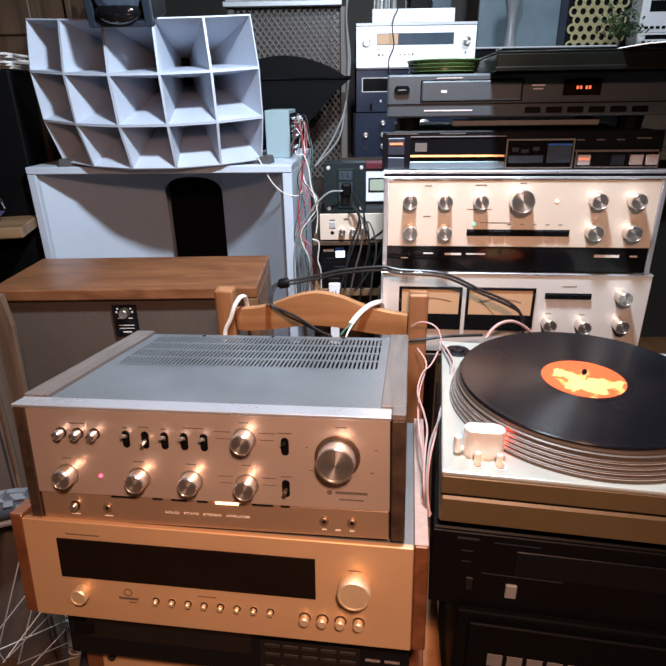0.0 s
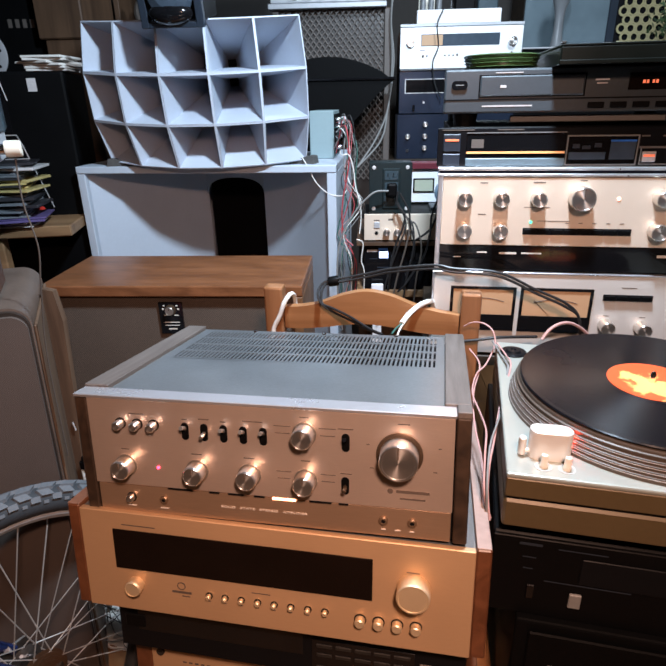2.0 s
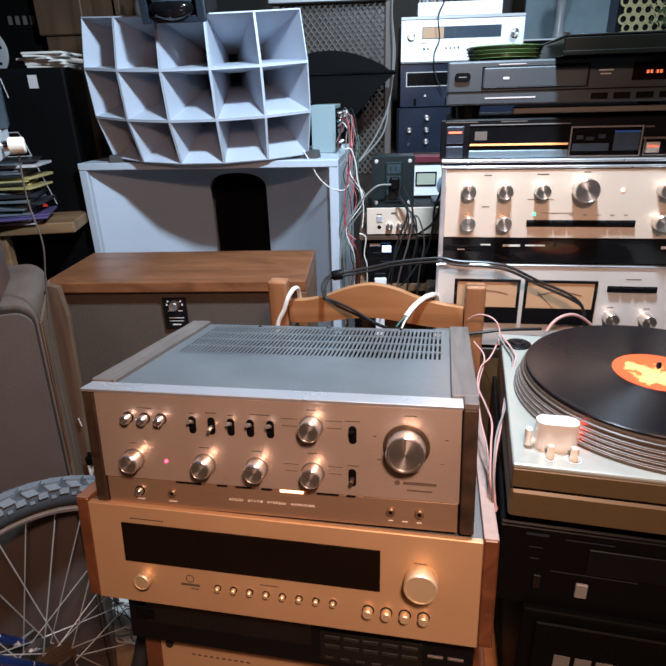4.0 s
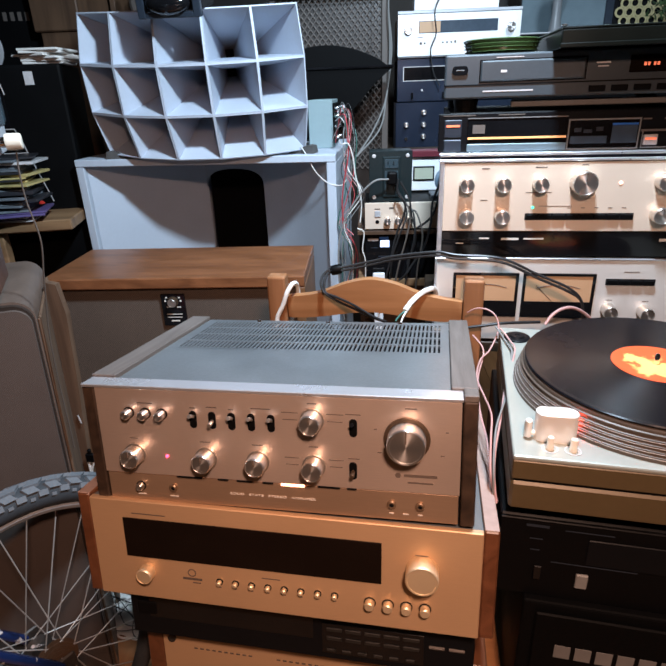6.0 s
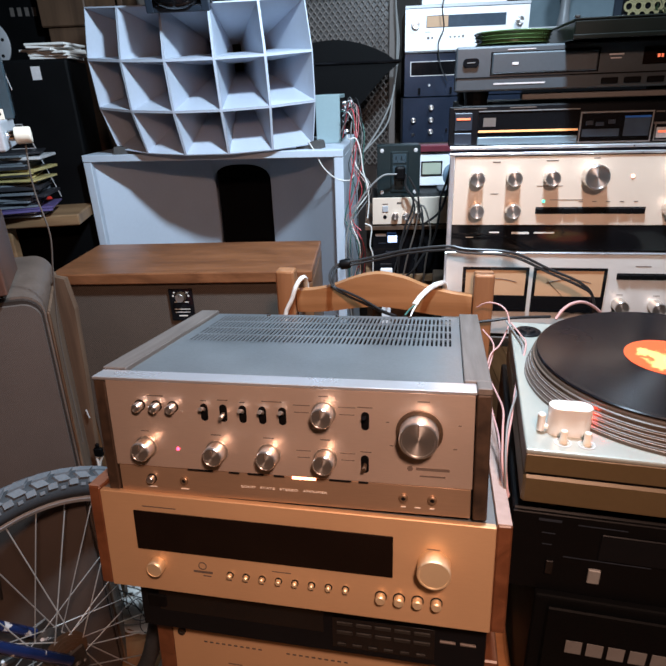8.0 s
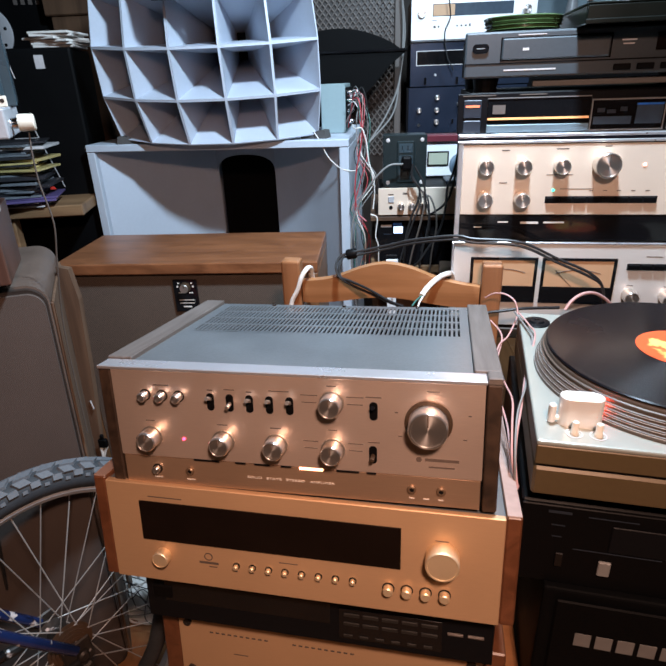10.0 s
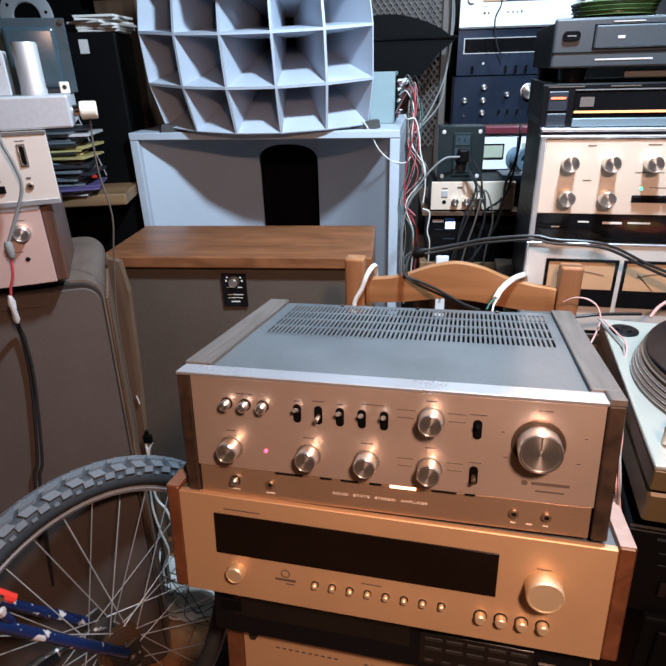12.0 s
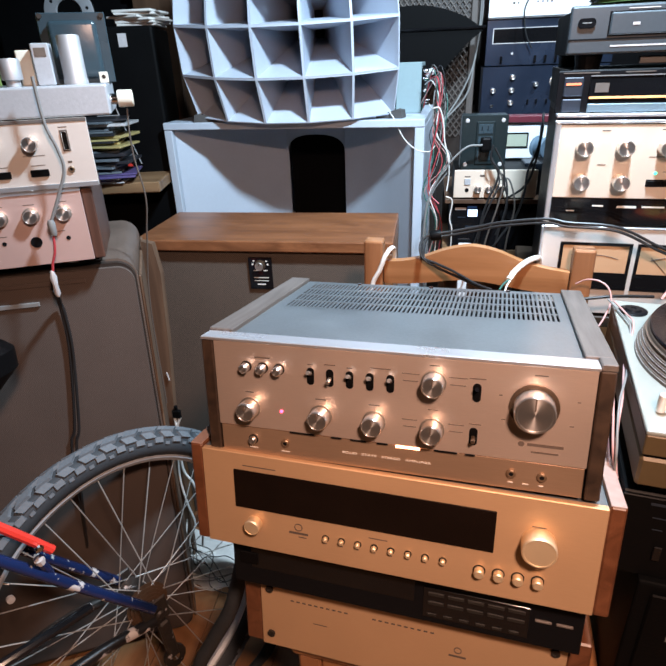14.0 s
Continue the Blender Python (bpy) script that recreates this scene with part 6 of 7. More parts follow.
for x in (0.0, 0.25, 0.70):
    part("upright", box(x, x + 0.02, 0.0, 0.3, 0.0 if x != 0.25 else 1.4805, 1.4545 if x != 0.25 else 1.7995, 0.002), BROWN_BOARD, ws)
    if x != 0.25:
        part("upright", box(x, x + 0.02, 0.0, 0.3, 1.4805, 1.7995, 0.002), BROWN_BOARD, ws)
part("back_board", box(0.02, 0.70, 0.28, 0.299, 0.0, 1.4545, 0), DARK_WOOD, ws)
solo("round_lid", lathe([(0.07, 0.0), (0.07, 0.012), (0.06, 0.02), (0, 0.022)], 32), LATTICE, pose(-0.80, 2.27, FLOOR + 1.575, 80), "round tan lid leaning on the dark shelf", "lid", smooth=True)
for i in range(6):
    solo("paper_sheet", box(-0.055, 0.055, -0.07, 0.07, 0, 0.006, 0.001), PAPER, pose(-0.935 + 0.008 * (i % 3), 1.74 - 0.006 * i, FLOOR + 1.3608 + 0.0064 * i, 0, 0, 12 - 9 * (i % 4)), "loose white paper sheets on the black speaker", "paper", "papers on the black speaker")


# ---------------------------------------------------------------- lattice speaker and black horn at the back
def lattice_speaker():
    s = thing("lattice_speaker", pose(-0.37, 2.27, FLOOR), "old cabinet speaker with diamond lattice front and pale top ledge", "speaker")
    w, h = 0.425, 1.572
    part("cabinet", box(0.0, w, 0.02, 0.40, 0.0, h, 0.003), BROWN_BOARD, s)
    part("stile", box(w - 0.025, w, -0.004, 0.0195, 0.0, h - 0.004, 0.003), LATTICE, s, "pale wooden stile")
    part("stile", box(0.0, 0.025, -0.004, 0.0195, 0.0, h - 0.004, 0.003), LATTICE, s, "pale wooden stile")
    part("ledge", box(-0.01, w - 0.018, -0.03, 0.02, h - 0.003, h + 0.014, 0.002), HAMMER, s, "pale grey top ledge")
    part("backing", box(0.026, w - 0.026, 0.012, 0.0195, 0.1, h - 0.02, 0), RIM_BROWN, s)
    x0, x1, z0, z1 = 0.026, w - 0.026, 0.98, h - 0.012
    g = []
    dx, dz = 0.0215, 0.028
    n = int((x1 - x0) / dx) + 2
    rows = int((z1 - z0) / dz) + 1
    for i in range(-rows, n + 1):
        for sgn in (1, -1):
            pts = []
            for k in range(rows * 6 + 1):
                f = k / 6
                x = x0 + (i + (f if sgn > 0 else rows - f)) * dx * 1.0
                wob = 0.0
                if x0 <= x + wob <= x1:
                    pts.append((x + wob, 0.004 if sgn > 0 else 0.006, z0 + f * dz))
            if len(pts) > 2:
                g.append(tube(pts, 0.0030, 5, 0))
    tagged(part("lattice", merge(*g), LATTICE, s, "moulded tan diamond lattice"), kind="stuff")
    e = thing("mixer_amplifier", pose(-0.37, 2.24, FLOOR + h + 0.0145), "grey mixer amplifier with a row of knobs, on the lattice speaker", "amplifier")
    part("front_panel", box(0.0, 0.405, 0.0, 0.01, 0.0, 0.09, 0.002), HAMMER, e)
    part("case", box(0.0, 0.405, 0.0103, 0.28, 0.0, 0.09, 0.002), BLACK_PL, e)
    for i in range(6):
        add_knob(e, 0.09 + 0.05 * i, 0.0, 0.020, 0.010, 0.015, mark=False)
    k = thing("black_horn", pose(-0.16, 2.05, 1.40), "wide black horn flare in front of the lattice speaker", "horn speaker")
    top = [(-0.20 + 0.40 * i / 16, 0.0 + 0.062 * math.sin(math.pi * i / 16) ** 0.8) for i in range(17)]
    part("upper_lip", prism(top + [(0.20, -0.006), (-0.20, -0.006)], -0.02, 0.14), DARK_VINYL, k)
    part("rim_edge", tube([(-0.205, -0.022, -0.006), (0.225, -0.022, -0.006)], 0.005, 8, 0), BLACK_GLOSS, k)
    part("lower_flare", prism([(-0.20, -0.010), (0.222, -0.010), (0.17, -0.05), (0.10, -0.125), (0.03, -0.19), (-0.20, -0.22)], -0.018, 0.12), DARK_VINYL, k)
    part("stand", box(-0.18, -0.02, -0.01, 0.11, FLOOR - 1.40, -0.2, 0.003), BLACK_PL, k)


lattice_speaker()


# ---------------------------------------------------------------- small gear between the cabinet and the stack
def gap_gear():
    r = thing("gear_shelf", pose(-0.05, 1.45, FLOOR), "dark wooden shelf rack with small audio gear", "shelf")
    part("board", box(0.0, 0.40, 0.0, 0.30, 0.915, 0.926, 0.001), BROWN_BOARD, r)
    part("board", box(0.0, 0.40, 0.01, 0.30, 0.770, 0.790, 0.001), SHELF_WOOD, r)
    for x in (0.0, 0.38):
        part("upright", box(x, x + 0.018, 0.28, 0.30, 0.0, 0.7697, 0.001), DARK_WOOD, r)
        part("upright", box(x, x + 0.018, 0.28, 0.30, 0.7903, 0.9147, 0.001), DARK_WOOD, r)
    part("back_board", box(0.0, 0.40, 0.3003, 0.31, 0.0, 0.926, 0), BROWN_BOARD, r)
    s = thing("small_amplifier", pose(-0.030, 1.450, 0.9863), "small champagne fronted amplifier with two knobs, on the gear shelf", "amplifier")
    part("front_panel", box(0.0, 0.200, 0.0, 0.005, 0.004, 0.072, 0.0008), ALU_R, s, "champagne front panel")
    part("case", box(0.001, 0.199, 0.0053, 0.16, 0.0, 0.071, 0.001), BLACK_PL, s)
    part("power_switch", box(0.025, 0.040, -0.003, 0.0, 0.036, 0.052, 0.001), HAMMER, s)
    part("jack", lathe([(0.005, 0.0008), (0, 0.0008)], 16, facing(0.032, 0, 0.023)), BLACK_IN, s)
    for x in (0.058, 0.085, 0.115):
        add_knob(s, x, 0, 0.027, 0.0085, 0.016, mark=False)
    bars([(0.068, 0.058, 0.012, 0.005), (0.032, 0.056, 0.014, 0.003)], -0.0001, INK, s)
    o = thing("outlet_box", pose(-0.018, 1.462, 1.0585), "dark teal metal power outlet box, on the small amplifier", "outlet box")
    part("box_body", box(0.0, 0.108, 0.003, 0.07, 0.0, 0.125, 0.002), GUN, o)
    part("cover_plate", box(0.0, 0.108, 0.0, 0.0027, 0.0, 0.126, 0.001), GUN, o)
    part("outlet_strip", box(0.034, 0.078, -0.004, 0.0, 0.012, 0.112, 0.002), GUN, o)
    for z0 in (0.022, 0.056, 0.084):
        k = part("outlet", box(0.039, 0.073, -0.0055, -0.004, z0, z0 + 0.022, 0.001), TRANS_GREY, o)
        part("slot", box(0.046, 0.048, -0.0062, -0.0055, z0 + 0.008, z0 + 0.017, 0), BLACK_IN, k)
        part("slot", box(0.060, 0.062, -0.0062, -0.0055, z0 + 0.008, z0 + 0.017, 0), BLACK_IN, k)
    for x in (0.012, 0.096):
        for z0 in (0.012, 0.114):
            part("screw", lathe([(0.005, 0), (0.0045, 0.002), (0, 0.003)], 14, facing(x, 0, z0)), CHIP_WHITE, o, "", True)
    part("black_plug", box(0.045, 0.070, -0.03, -0.0065, 0.046, 0.078, 0.005, 2), BLACK_PL, o)
    p = thing("panel_meter", pose(0.095, 1.60, 1.062), "white panel with grey-green meter and burgundy top, behind the outlet box", "meter")
    part("panel", box(0.0, 0.24, 0.0, 0.03, 0.0, 0.090, 0.002), WHITE_PL, p)
    part("top_case", box(0.0, 0.24, -0.01, 0.04, 0.0905, 0.108, 0.002), BURGUNDY, p)
    mt = part("meter_frame", box(0.008, 0.066, -0.004, 0.0, 0.028, 0.066, 0.001), BLACK_PL, p)
    part("meter_glass", box(0.012, 0.062, -0.0048, -0.004, 0.032, 0.062, 0), LCD, mt)
    part("yellow_label", box(0.110, 0.165, -0.0015, 0.0, 0.030, 0.066, 0), LCD, p, "pale yellow-green label")
    part("stand", box(0.02, 0.22, 0.003, 0.027, -0.0752, -0.0003, 0.001), BLACK_PL, p)
    t = thing("tape_reel", pose(0.185, 1.53, 1.066), "blue-grey rubber reel beside the outlet box", "reel")
    part("ring", lathe([(0.010, -0.018), (0.025, -0.018), (0.027, -0.014), (0.022, -0.010), (0.022, 0.010), (0.027, 0.014), (0.025, 0.018), (0.010, 0.018), (0.010, -0.018)], 28, pose(0, 0, 0.034, 90, 0, 40)), TAPE_ROLL, t, "", True)
    part("bracket", merge(box(-0.010, 0.060, -0.012, -0.006, 0.0, 0.012, 0.001), box(0.030, 0.040, -0.012, -0.006, 0.012, 0.040, 0.001)), CHIP_WHITE, t, "bare metal bracket")
    part("stand", box(-0.04, 0.075, -0.03, 0.045, -0.079, 0.0, 0.002), DECK_GREY, t)
    solo("blue_bottle", lathe([(0, 0), (0.013, 0), (0.014, 0.003), (0.014, 0.045), (0.008, 0.052), (0.008, 0.062), (0, 0.062)], 20), BLUE_TAPE, pose(0.2325, 1.556, 1.0663), "small bright blue plastic bottle beside the reel", "bottle", smooth=True)
    b = thing("black_receiver", pose(-0.030, 1.465, FLOOR + 0.7905), "black receiver with a lit display, under the small amplifier", "receiver")
    part("case", box(0.0, 0.36, 0.006, 0.26, 0.0, 0.122, 0.002), BLACK_PL, b)
    part("front_panel", box(0.0, 0.36, 0.0, 0.0057, 0.0, 0.122, 0.001), BLACK_GLOSS, b)
    part("display", box(0.040, 0.064, -0.001, 0.0, 0.088, 0.106, 0), CYAN_DISP, b, "lit pale blue display")
    bars([(0.021, 0.108, 0.028, 0.006)], -0.0004, CHIP_WHITE, b, "maker_mark")
    bars([(0.05, 0.112, 0.024, 0.006)], -0.0004, BLUE_TAPE, b, "blue_badge")
    bars([(0.025, 0.086, 0.02, 0.002), (0.05, 0.062, 0.03, 0.003)], -0.0004, DECK_GREY, b)
    w = thing("white_switch_box", pose(-0.010, 1.44, 0.805), "small white switch box on the floor stand", "switch box")
    part("case", box(0.0, 0.032, 0.0, 0.009, 0.0, 0.068, 0.002), WHITE_PL, w)
    part("mark", tube([(0.011, -0.0006, 0.046), (0.011, -0.0006, 0.038), (0.015, -0.0006, 0.035), (0.019, -0.0006, 0.038), (0.019, -0.0006, 0.046)], 0.0012, 5, 3), INK, w)
    part("post", box(0.004, 0.028, 0.001, 0.009, FLOOR - 0.805, 0.0, 0.001), WHITE_PL, w)


gap_gear()


# ---------------------------------------------------------------- stack at the back and far right
def back_stack():
    m = pose(0.085, 2.28, 1.115, 0, 0, 0)
    a = thing("blue_black_amplifier", m, "blue-black amplifier with small chrome knobs, in the back stack", "amplifier")
    part("front_panel", box(0.0, 0.43, 0.0, 0.006, 0.0, 0.160, 0.001), BLUE_BLACK, a, "blue-black brushed panel")
    part("case", box(0.002, 0.428, 0.0063, 0.30, 0.0, 0.158, 0.001), BLACK_PL, a)
    part("edge", box(-0.008, -0.0003, -0.001, 0.02, 0.0, 0.162, 0.001), BLACK_MET, a)
    for x, z0, r in ((0.105, 0.125, 0.009), (0.040, 0.082, 0.009), (0.105, 0.082, 0.009), (0.105, 0.040, 0.009), (0.187, 0.100, 0.008)):
        add_knob(a, x, 0, z0, r, 0.018, mark=False)
    add_knob(a, 0.262, 0, 0.108, 0.024, 0.026, 0.027, name="volume_knob")
    for x in (0.165, 0.195, 0.23, 0.27, 0.30):
        part("lever", box(x - 0.003, x + 0.003, -0.012, 0.0, 0.036, 0.050, 0.001), BLACK_GLOSS, a)
    part("jack", lathe([(0.006, 0), (0.006, 0.003), (0, 0.003)], 14, facing(0.04, 0, 0.03)), CHROME, a)
    d = thing("cassette_deck", m @ pose(0.004, 0, 0.1635), "blue-black cassette deck with an outlined window, in the back stack", "cassette deck")
    part("front_panel", box(0.0, 0.43, 0.0, 0.006, 0.0, 0.146, 0.001), BLUE_BLACK, d)
    part("case", box(0.002, 0.428, 0.0063, 0.30, 0.0, 0.144, 0.001), BLACK_PL, d)
    part("window", box(0.024, 0.35, -0.001, 0.0, 0.072, 0.116, 0), BLACK_GLOSS, d)
    part("window_frame", merge(box(0.021, 0.353, -0.002, 0.0, 0.1162, 0.1185, 0), box(0.021, 0.353, -0.002, 0.0, 0.0695, 0.0718, 0), box(0.021, 0.0238, -0.002, 0.0, 0.0718, 0.1162, 0), box(0.3502, 0.353, -0.002, 0.0, 0.0718, 0.1162, 0)), CHIP_WHITE, d)
    for x in (0.055, 0.17, 0.205, 0.24):
        part("key", box(x - 0.004, x + 0.004, -0.012, 0.0, 0.008, 0.030, 0.001), BLACK_GLOSS, d)
    part("lamp_mark", lathe([(0.004, 0), (0.004, 0.002), (0, 0.002)], 12, facing(0.092, 0, 0.038)), CHIP_WHITE, d)
    w = thing("white_tuner", m @ pose(0.003, -0.02, 0.3105), "bright silver tuner with a pale dial window, on the cassette deck", "tuner")
    part("front_panel", box(0.0, 0.43, 0.0, 0.006, 0.004, 0.138, 0.001), SILVER_FACE, w, "bright silver face")
    part("case", box(0.002, 0.428, 0.0063, 0.30, 0.0, 0.136, 0.001), HAMMER, w)
    part("top_lip", box(-0.001, 0.431, -0.003, 0.02, 0.1385, 0.148, 0.001), HAMMER, w)
    dw = part("dial_window", box(0.074, 0.35, -0.001, 0.0, 0.077, 0.115, 0), BLUE_LCD, w, "pale reflecting dial window")
    part("amber_scale", box(0.076, 0.150, -0.0014, -0.001, 0.079, 0.113, 0), METER_FACE, dw)
    for x in (0.036, 0.395):
        add_knob(w, x, 0, 0.088, 0.014, 0.016, mark=False)
    bars([(0.082, 0.045, 0.008, 0.008), (0.096, 0.045, 0.006, 0.006), (0.16, 0.046, 0.006, 0.005), (0.175, 0.046, 0.006, 0.005), (0.19, 0.046, 0.006, 0.005), (0.204, 0.047, 0.006, 0.008), (0.08, 0.064, 0.02, 0.002), (0.395, 0.05, 0.006, 0.008)], -0.0004, INK, w)
    t = thing("valve_preamplifier", m @ pose(0.06, -0.01, 0.459), "white chassis valve amplifier with tubes, on the bright tuner", "amplifier")
    part("chassis", box(0.0, 0.293, 0.0, 0.16, 0.0, 0.044, 0.002), WHITE_PL, t)
    for x, hh in ((0.022, 0.05), (0.050, 0.045), (0.078, 0.05)):
        part("valve", lathe([(0.010, 0.044), (0.010, 0.044 + hh * 0.8), (0.006, 0.044 + hh), (0, 0.044 + hh)], 16, pose(x, 0.03, 0)), VASE, t, "", True)
    part("valve_shield", box(0.008, 0.066, 0.05, 0.054, 0.0445, 0.10, 0.001), IVORY, t)
    part("transformer", box(0.135, 0.205, 0.03, 0.10, 0.0445, 0.13, 0.004), BLACK_PL, t)
    part("transformer", box(0.215, 0.285, 0.03, 0.10, 0.0445, 0.13, 0.004), TRANS_GREY, t)
    part("post", lathe([(0.006, 0.044), (0.006, 0.13), (0, 0.13)], 12, pose(0.125, 0.03, 0)), CHROME, t)
    r = thing("back_table", pose(0.02, 2.26, FLOOR), "dark wooden table under the back stack", "table")
    part("table_top", box(0.0, 1.55, 0.0, 0.55, 1.030, 1.0545, 0.002), DARK_WOOD, r)
    for x in (0.0, 1.50):
        for y in (0.0, 0.50):
            part("leg", box(x, x + 0.05, y, y + 0.05, 0, 1.0297, 0.002), DARK_WOOD, r)
    g = thing("glass_door_cabinet", pose(0.60, 2.62, FLOOR + 1.055), "blue-grey glass door cabinet against the wall", "cabinet")
    part("glass_door", box(0.0, 0.33, 0.0, 0.02, 0.0, 0.95, 0.002), GLASS_BLUE, g, "reflecting blue-grey glass door")
    part("side_frame", box(0.3305, 0.40, -0.005, 0.06, 0.0, 0.95, 0.003), DECK_GREY, g)
    part("body", box(0.0, 0.33, 0.0203, 0.25, 0.0, 0.95, 0), DARK_WOOD, g)
    # solid vase shape modelled in place of a faint reflection in the glass
    v = lathe([(0, 0), (0.022, 0), (0.024, 0.01), (0.017, 0.05), (0.016, 0.10), (0.020, 0.13), (0.030, 0.16), (0.033, 0.19), (0.026, 0.215), (0.012, 0.225), (0, 0.226)], 28)
    solo("vase_reflection", v, VASE, pose(0.690, 2.45, 1.497), "grey vase shape standing in for a reflection in the glass door", "lamp chimney", smooth=True)
    q = thing("rear_case", pose(0.52, 2.33, FLOOR + 1.055), "dull dark case with a pale lid behind the decks", "case")
    part("body", box(0.0, 0.62, 0.02, 0.25, 0.0, 0.375, 0.002), BLACK_PL, q)
    part("lid", box(-0.01, 0.54, 0.01, 0.26, 0.3753, 0.3815, 0.002), HAMMER, q)
    # straw lattice panel
    x0, x1, z0, z1 = 0.98, 1.20, 1.45, 2.1
    lt = []
    for i in range(6):
        for k in range(21):
            cx, cz = x0 + 0.036 * i + (0.018 if k % 2 else 0), z0 + 0.031 * k
            lt.append(lathe([(0.0200, -0.002), (0.0200, 0.002), (0.0122, 0.002), (0.0122, -0.002), (0.0200, -0.002)], 12, pose(cx, 2.60, cz, 90)))
    lp = thing("straw_lattice_panel", pose(0, 0, 0), "straw coloured pierced lattice panel at the back", "panel")
    tagged(part("lattice", merge(*lt), LATTICE_Y, lp), kind="stuff")
    part("panel_back", box(x0 - 0.02, x1 + 0.03, 2.61, 2.63, FLOOR + 1.055, 2.1, 0.002), BLACK_IN, lp)
    for i, zz in enumerate((1.30, 1.4955, 1.548)):
        u = thing("silver_component", pose(1.205, 2.50, zz, 0, 0, -4), "silver hifi component stacked at the back", "component", "silver components at the back")
        hgt = (0.195, 0.052, 0.13)[i]
        part("front_panel", box(0.0, 0.42, 0.0, 0.005, 0.0, hgt - 0.001, 0.001), SILVER_FACE if i else BLACK_PL, u)
        part("case", box(0.001, 0.419, 0.0053, 0.25, 0.0, hgt - 0.001, 0.001), HAMMER, u)
        if i:
            part("window", box(0.03, 0.30, -0.001, 0.0, hgt * 0.55, hgt * 0.85, 0), BLACK_GLOSS, u)
            for k in range(5):
                part("key", box(0.02 + 0.022 * k, 0.034 + 0.022 * k, -0.003, 0.0, 0.012, 0.022, 0.001), BLACK_PL, u)
    so = thing("silver_stand", pose(1.205, 2.50, FLOOR + 1.055), "plain dark riser under the silver components", "stand")
    part("riser", box(0.0, 0.42, 0.0, 0.25, 0.0, 1.2995 - FLOOR - 1.055, 0.002), DARK_WOOD, so)


back_stack()

# leafy sprigs beside the straw lattice
rng = random.Random(7)
lv = bmesh.new()
for i in range(240):
    c = Vector((1.11 + rng.gauss(0, 0.035), 2.44 + rng.gauss(0, 0.03), 1.53 + abs(rng.gauss(0, 0.055))))
    d1 = Vector((rng.uniform(-1, 1), rng.uniform(-1, 1), rng.uniform(-1, 1))).normalized() * 0.014
    d2 = Vector((rng.uniform(-1, 1), rng.uniform(-1, 1), rng.uniform(-1, 1))).normalized() * 0.006
    lv.faces.new([lv.verts.new(p) for p in (c - d1, c + d2, c + d1, c - d2)])
LEAF = mat("dark_leaf", (0.03, 0.06, 0.02), 0.5, 0.0, 0.3, 60, (1, 1, 1), 0.0, 0.2)
pl = thing("potted_plant", pose(0, 0, 0), "small dark leafy plant beside the lattice panel", "plant")
tagged(part("leaves", lv, LEAF, pl), kind="stuff")
part("stem", tube([(1.11, 2.45, 1.44), (1.112, 2.445, 1.50), (1.115, 2.44, 1.58)], 0.004, 6, 4), DRIVE, pl)
part("pot", lathe([(0, 1.437 - 1.49), (0.02, 1.437 - 1.49), (0.026, 0), (0.022, 0), (0, -0.01)], 20, pose(1.11, 2.45, 1.49)), BLACK_PL, pl)

# ---------------------------------------------------------------- cables
cable("white_cable", [(-0.186, 0.900, 0.940), (-0.182, 0.902, 0.964), (-0.171, 0.902, 0.986), (-0.162, 0.904, 1.010), (-0.152, 0.915, 1.022), (-0.149, 0.945, 1.004), (-0.150, 0.955, 0.95)], 0.0040, CABLE_WHITE, "white cable looped over the chair rail")
cable("white_cable", [(0.038, 0.860, 0.990), (0.050, 0.882, 0.997), (0.065, 0.895, 1.006), (0.080, 0.902, 1.012), (0.095, 0.930, 1.000), (0.100, 0.945, 0.95)], 0.0046, CABLE_WHITE, "white cable with a stripped end over the chair rail")
cable("green_wire", [(0.040, 0.861, 0.991), (0.029, 0.850, 0.986), (0.021, 0.830, 0.984)], 0.0014, CABLE_GREEN, "bare green wire end behind the amplifier")
cable("clear_wire", [(0.040, 0.859, 0.989), (0.034, 0.848, 0.983), (0.030, 0.832, 0.980)], 0.0014, CABLE_WHITE, "bare pale wire end behind the amplifier")
for k in range(2):
    d = 0.0058 * k
    cable("black_cable", [(0.006, 0.800, 0.995), (-0.015, 0.830, 0.991 + d * 0.3), (-0.048, 0.868, 0.993 + d), (-0.077, 0.893, 0.998 + d), (-0.098 + d * 0.4, 0.905, 1.008), (-0.104 + d, 0.915, 1.023), (-0.099 + d, 0.930, 1.034), (-0.085, 0.935, 1.041 - d), (-0.055, 0.935, 1.046 - d), (-0.013, 0.930, 1.056 - d), (0.026, 0.920, 1.067 - d), (0.091, 0.900, 1.078 - d), (0.122, 0.890, 1.075 - d), (0.192, 0.880, 1.071 - d), (0.253, 0.875, 1.044 - d), (0.301, 0.870, 1.023 - d), (0.325, 0.870, 0.998), (0.335, 0.875, 0.95)],
          0.0023, CABLE_BLK, "twin black cable running over the chair back", "cable", "twin black cables")
solo("cable_tie", lathe([(0.008, -0.009), (0.009, -0.006), (0.009, 0.006), (0.008, 0.009)], 14), BLACK_PL, pose(-0.078, 0.935, 1.0395, 0, 80, 0), "black tie round the twin cable", "cable tie", smooth=True)
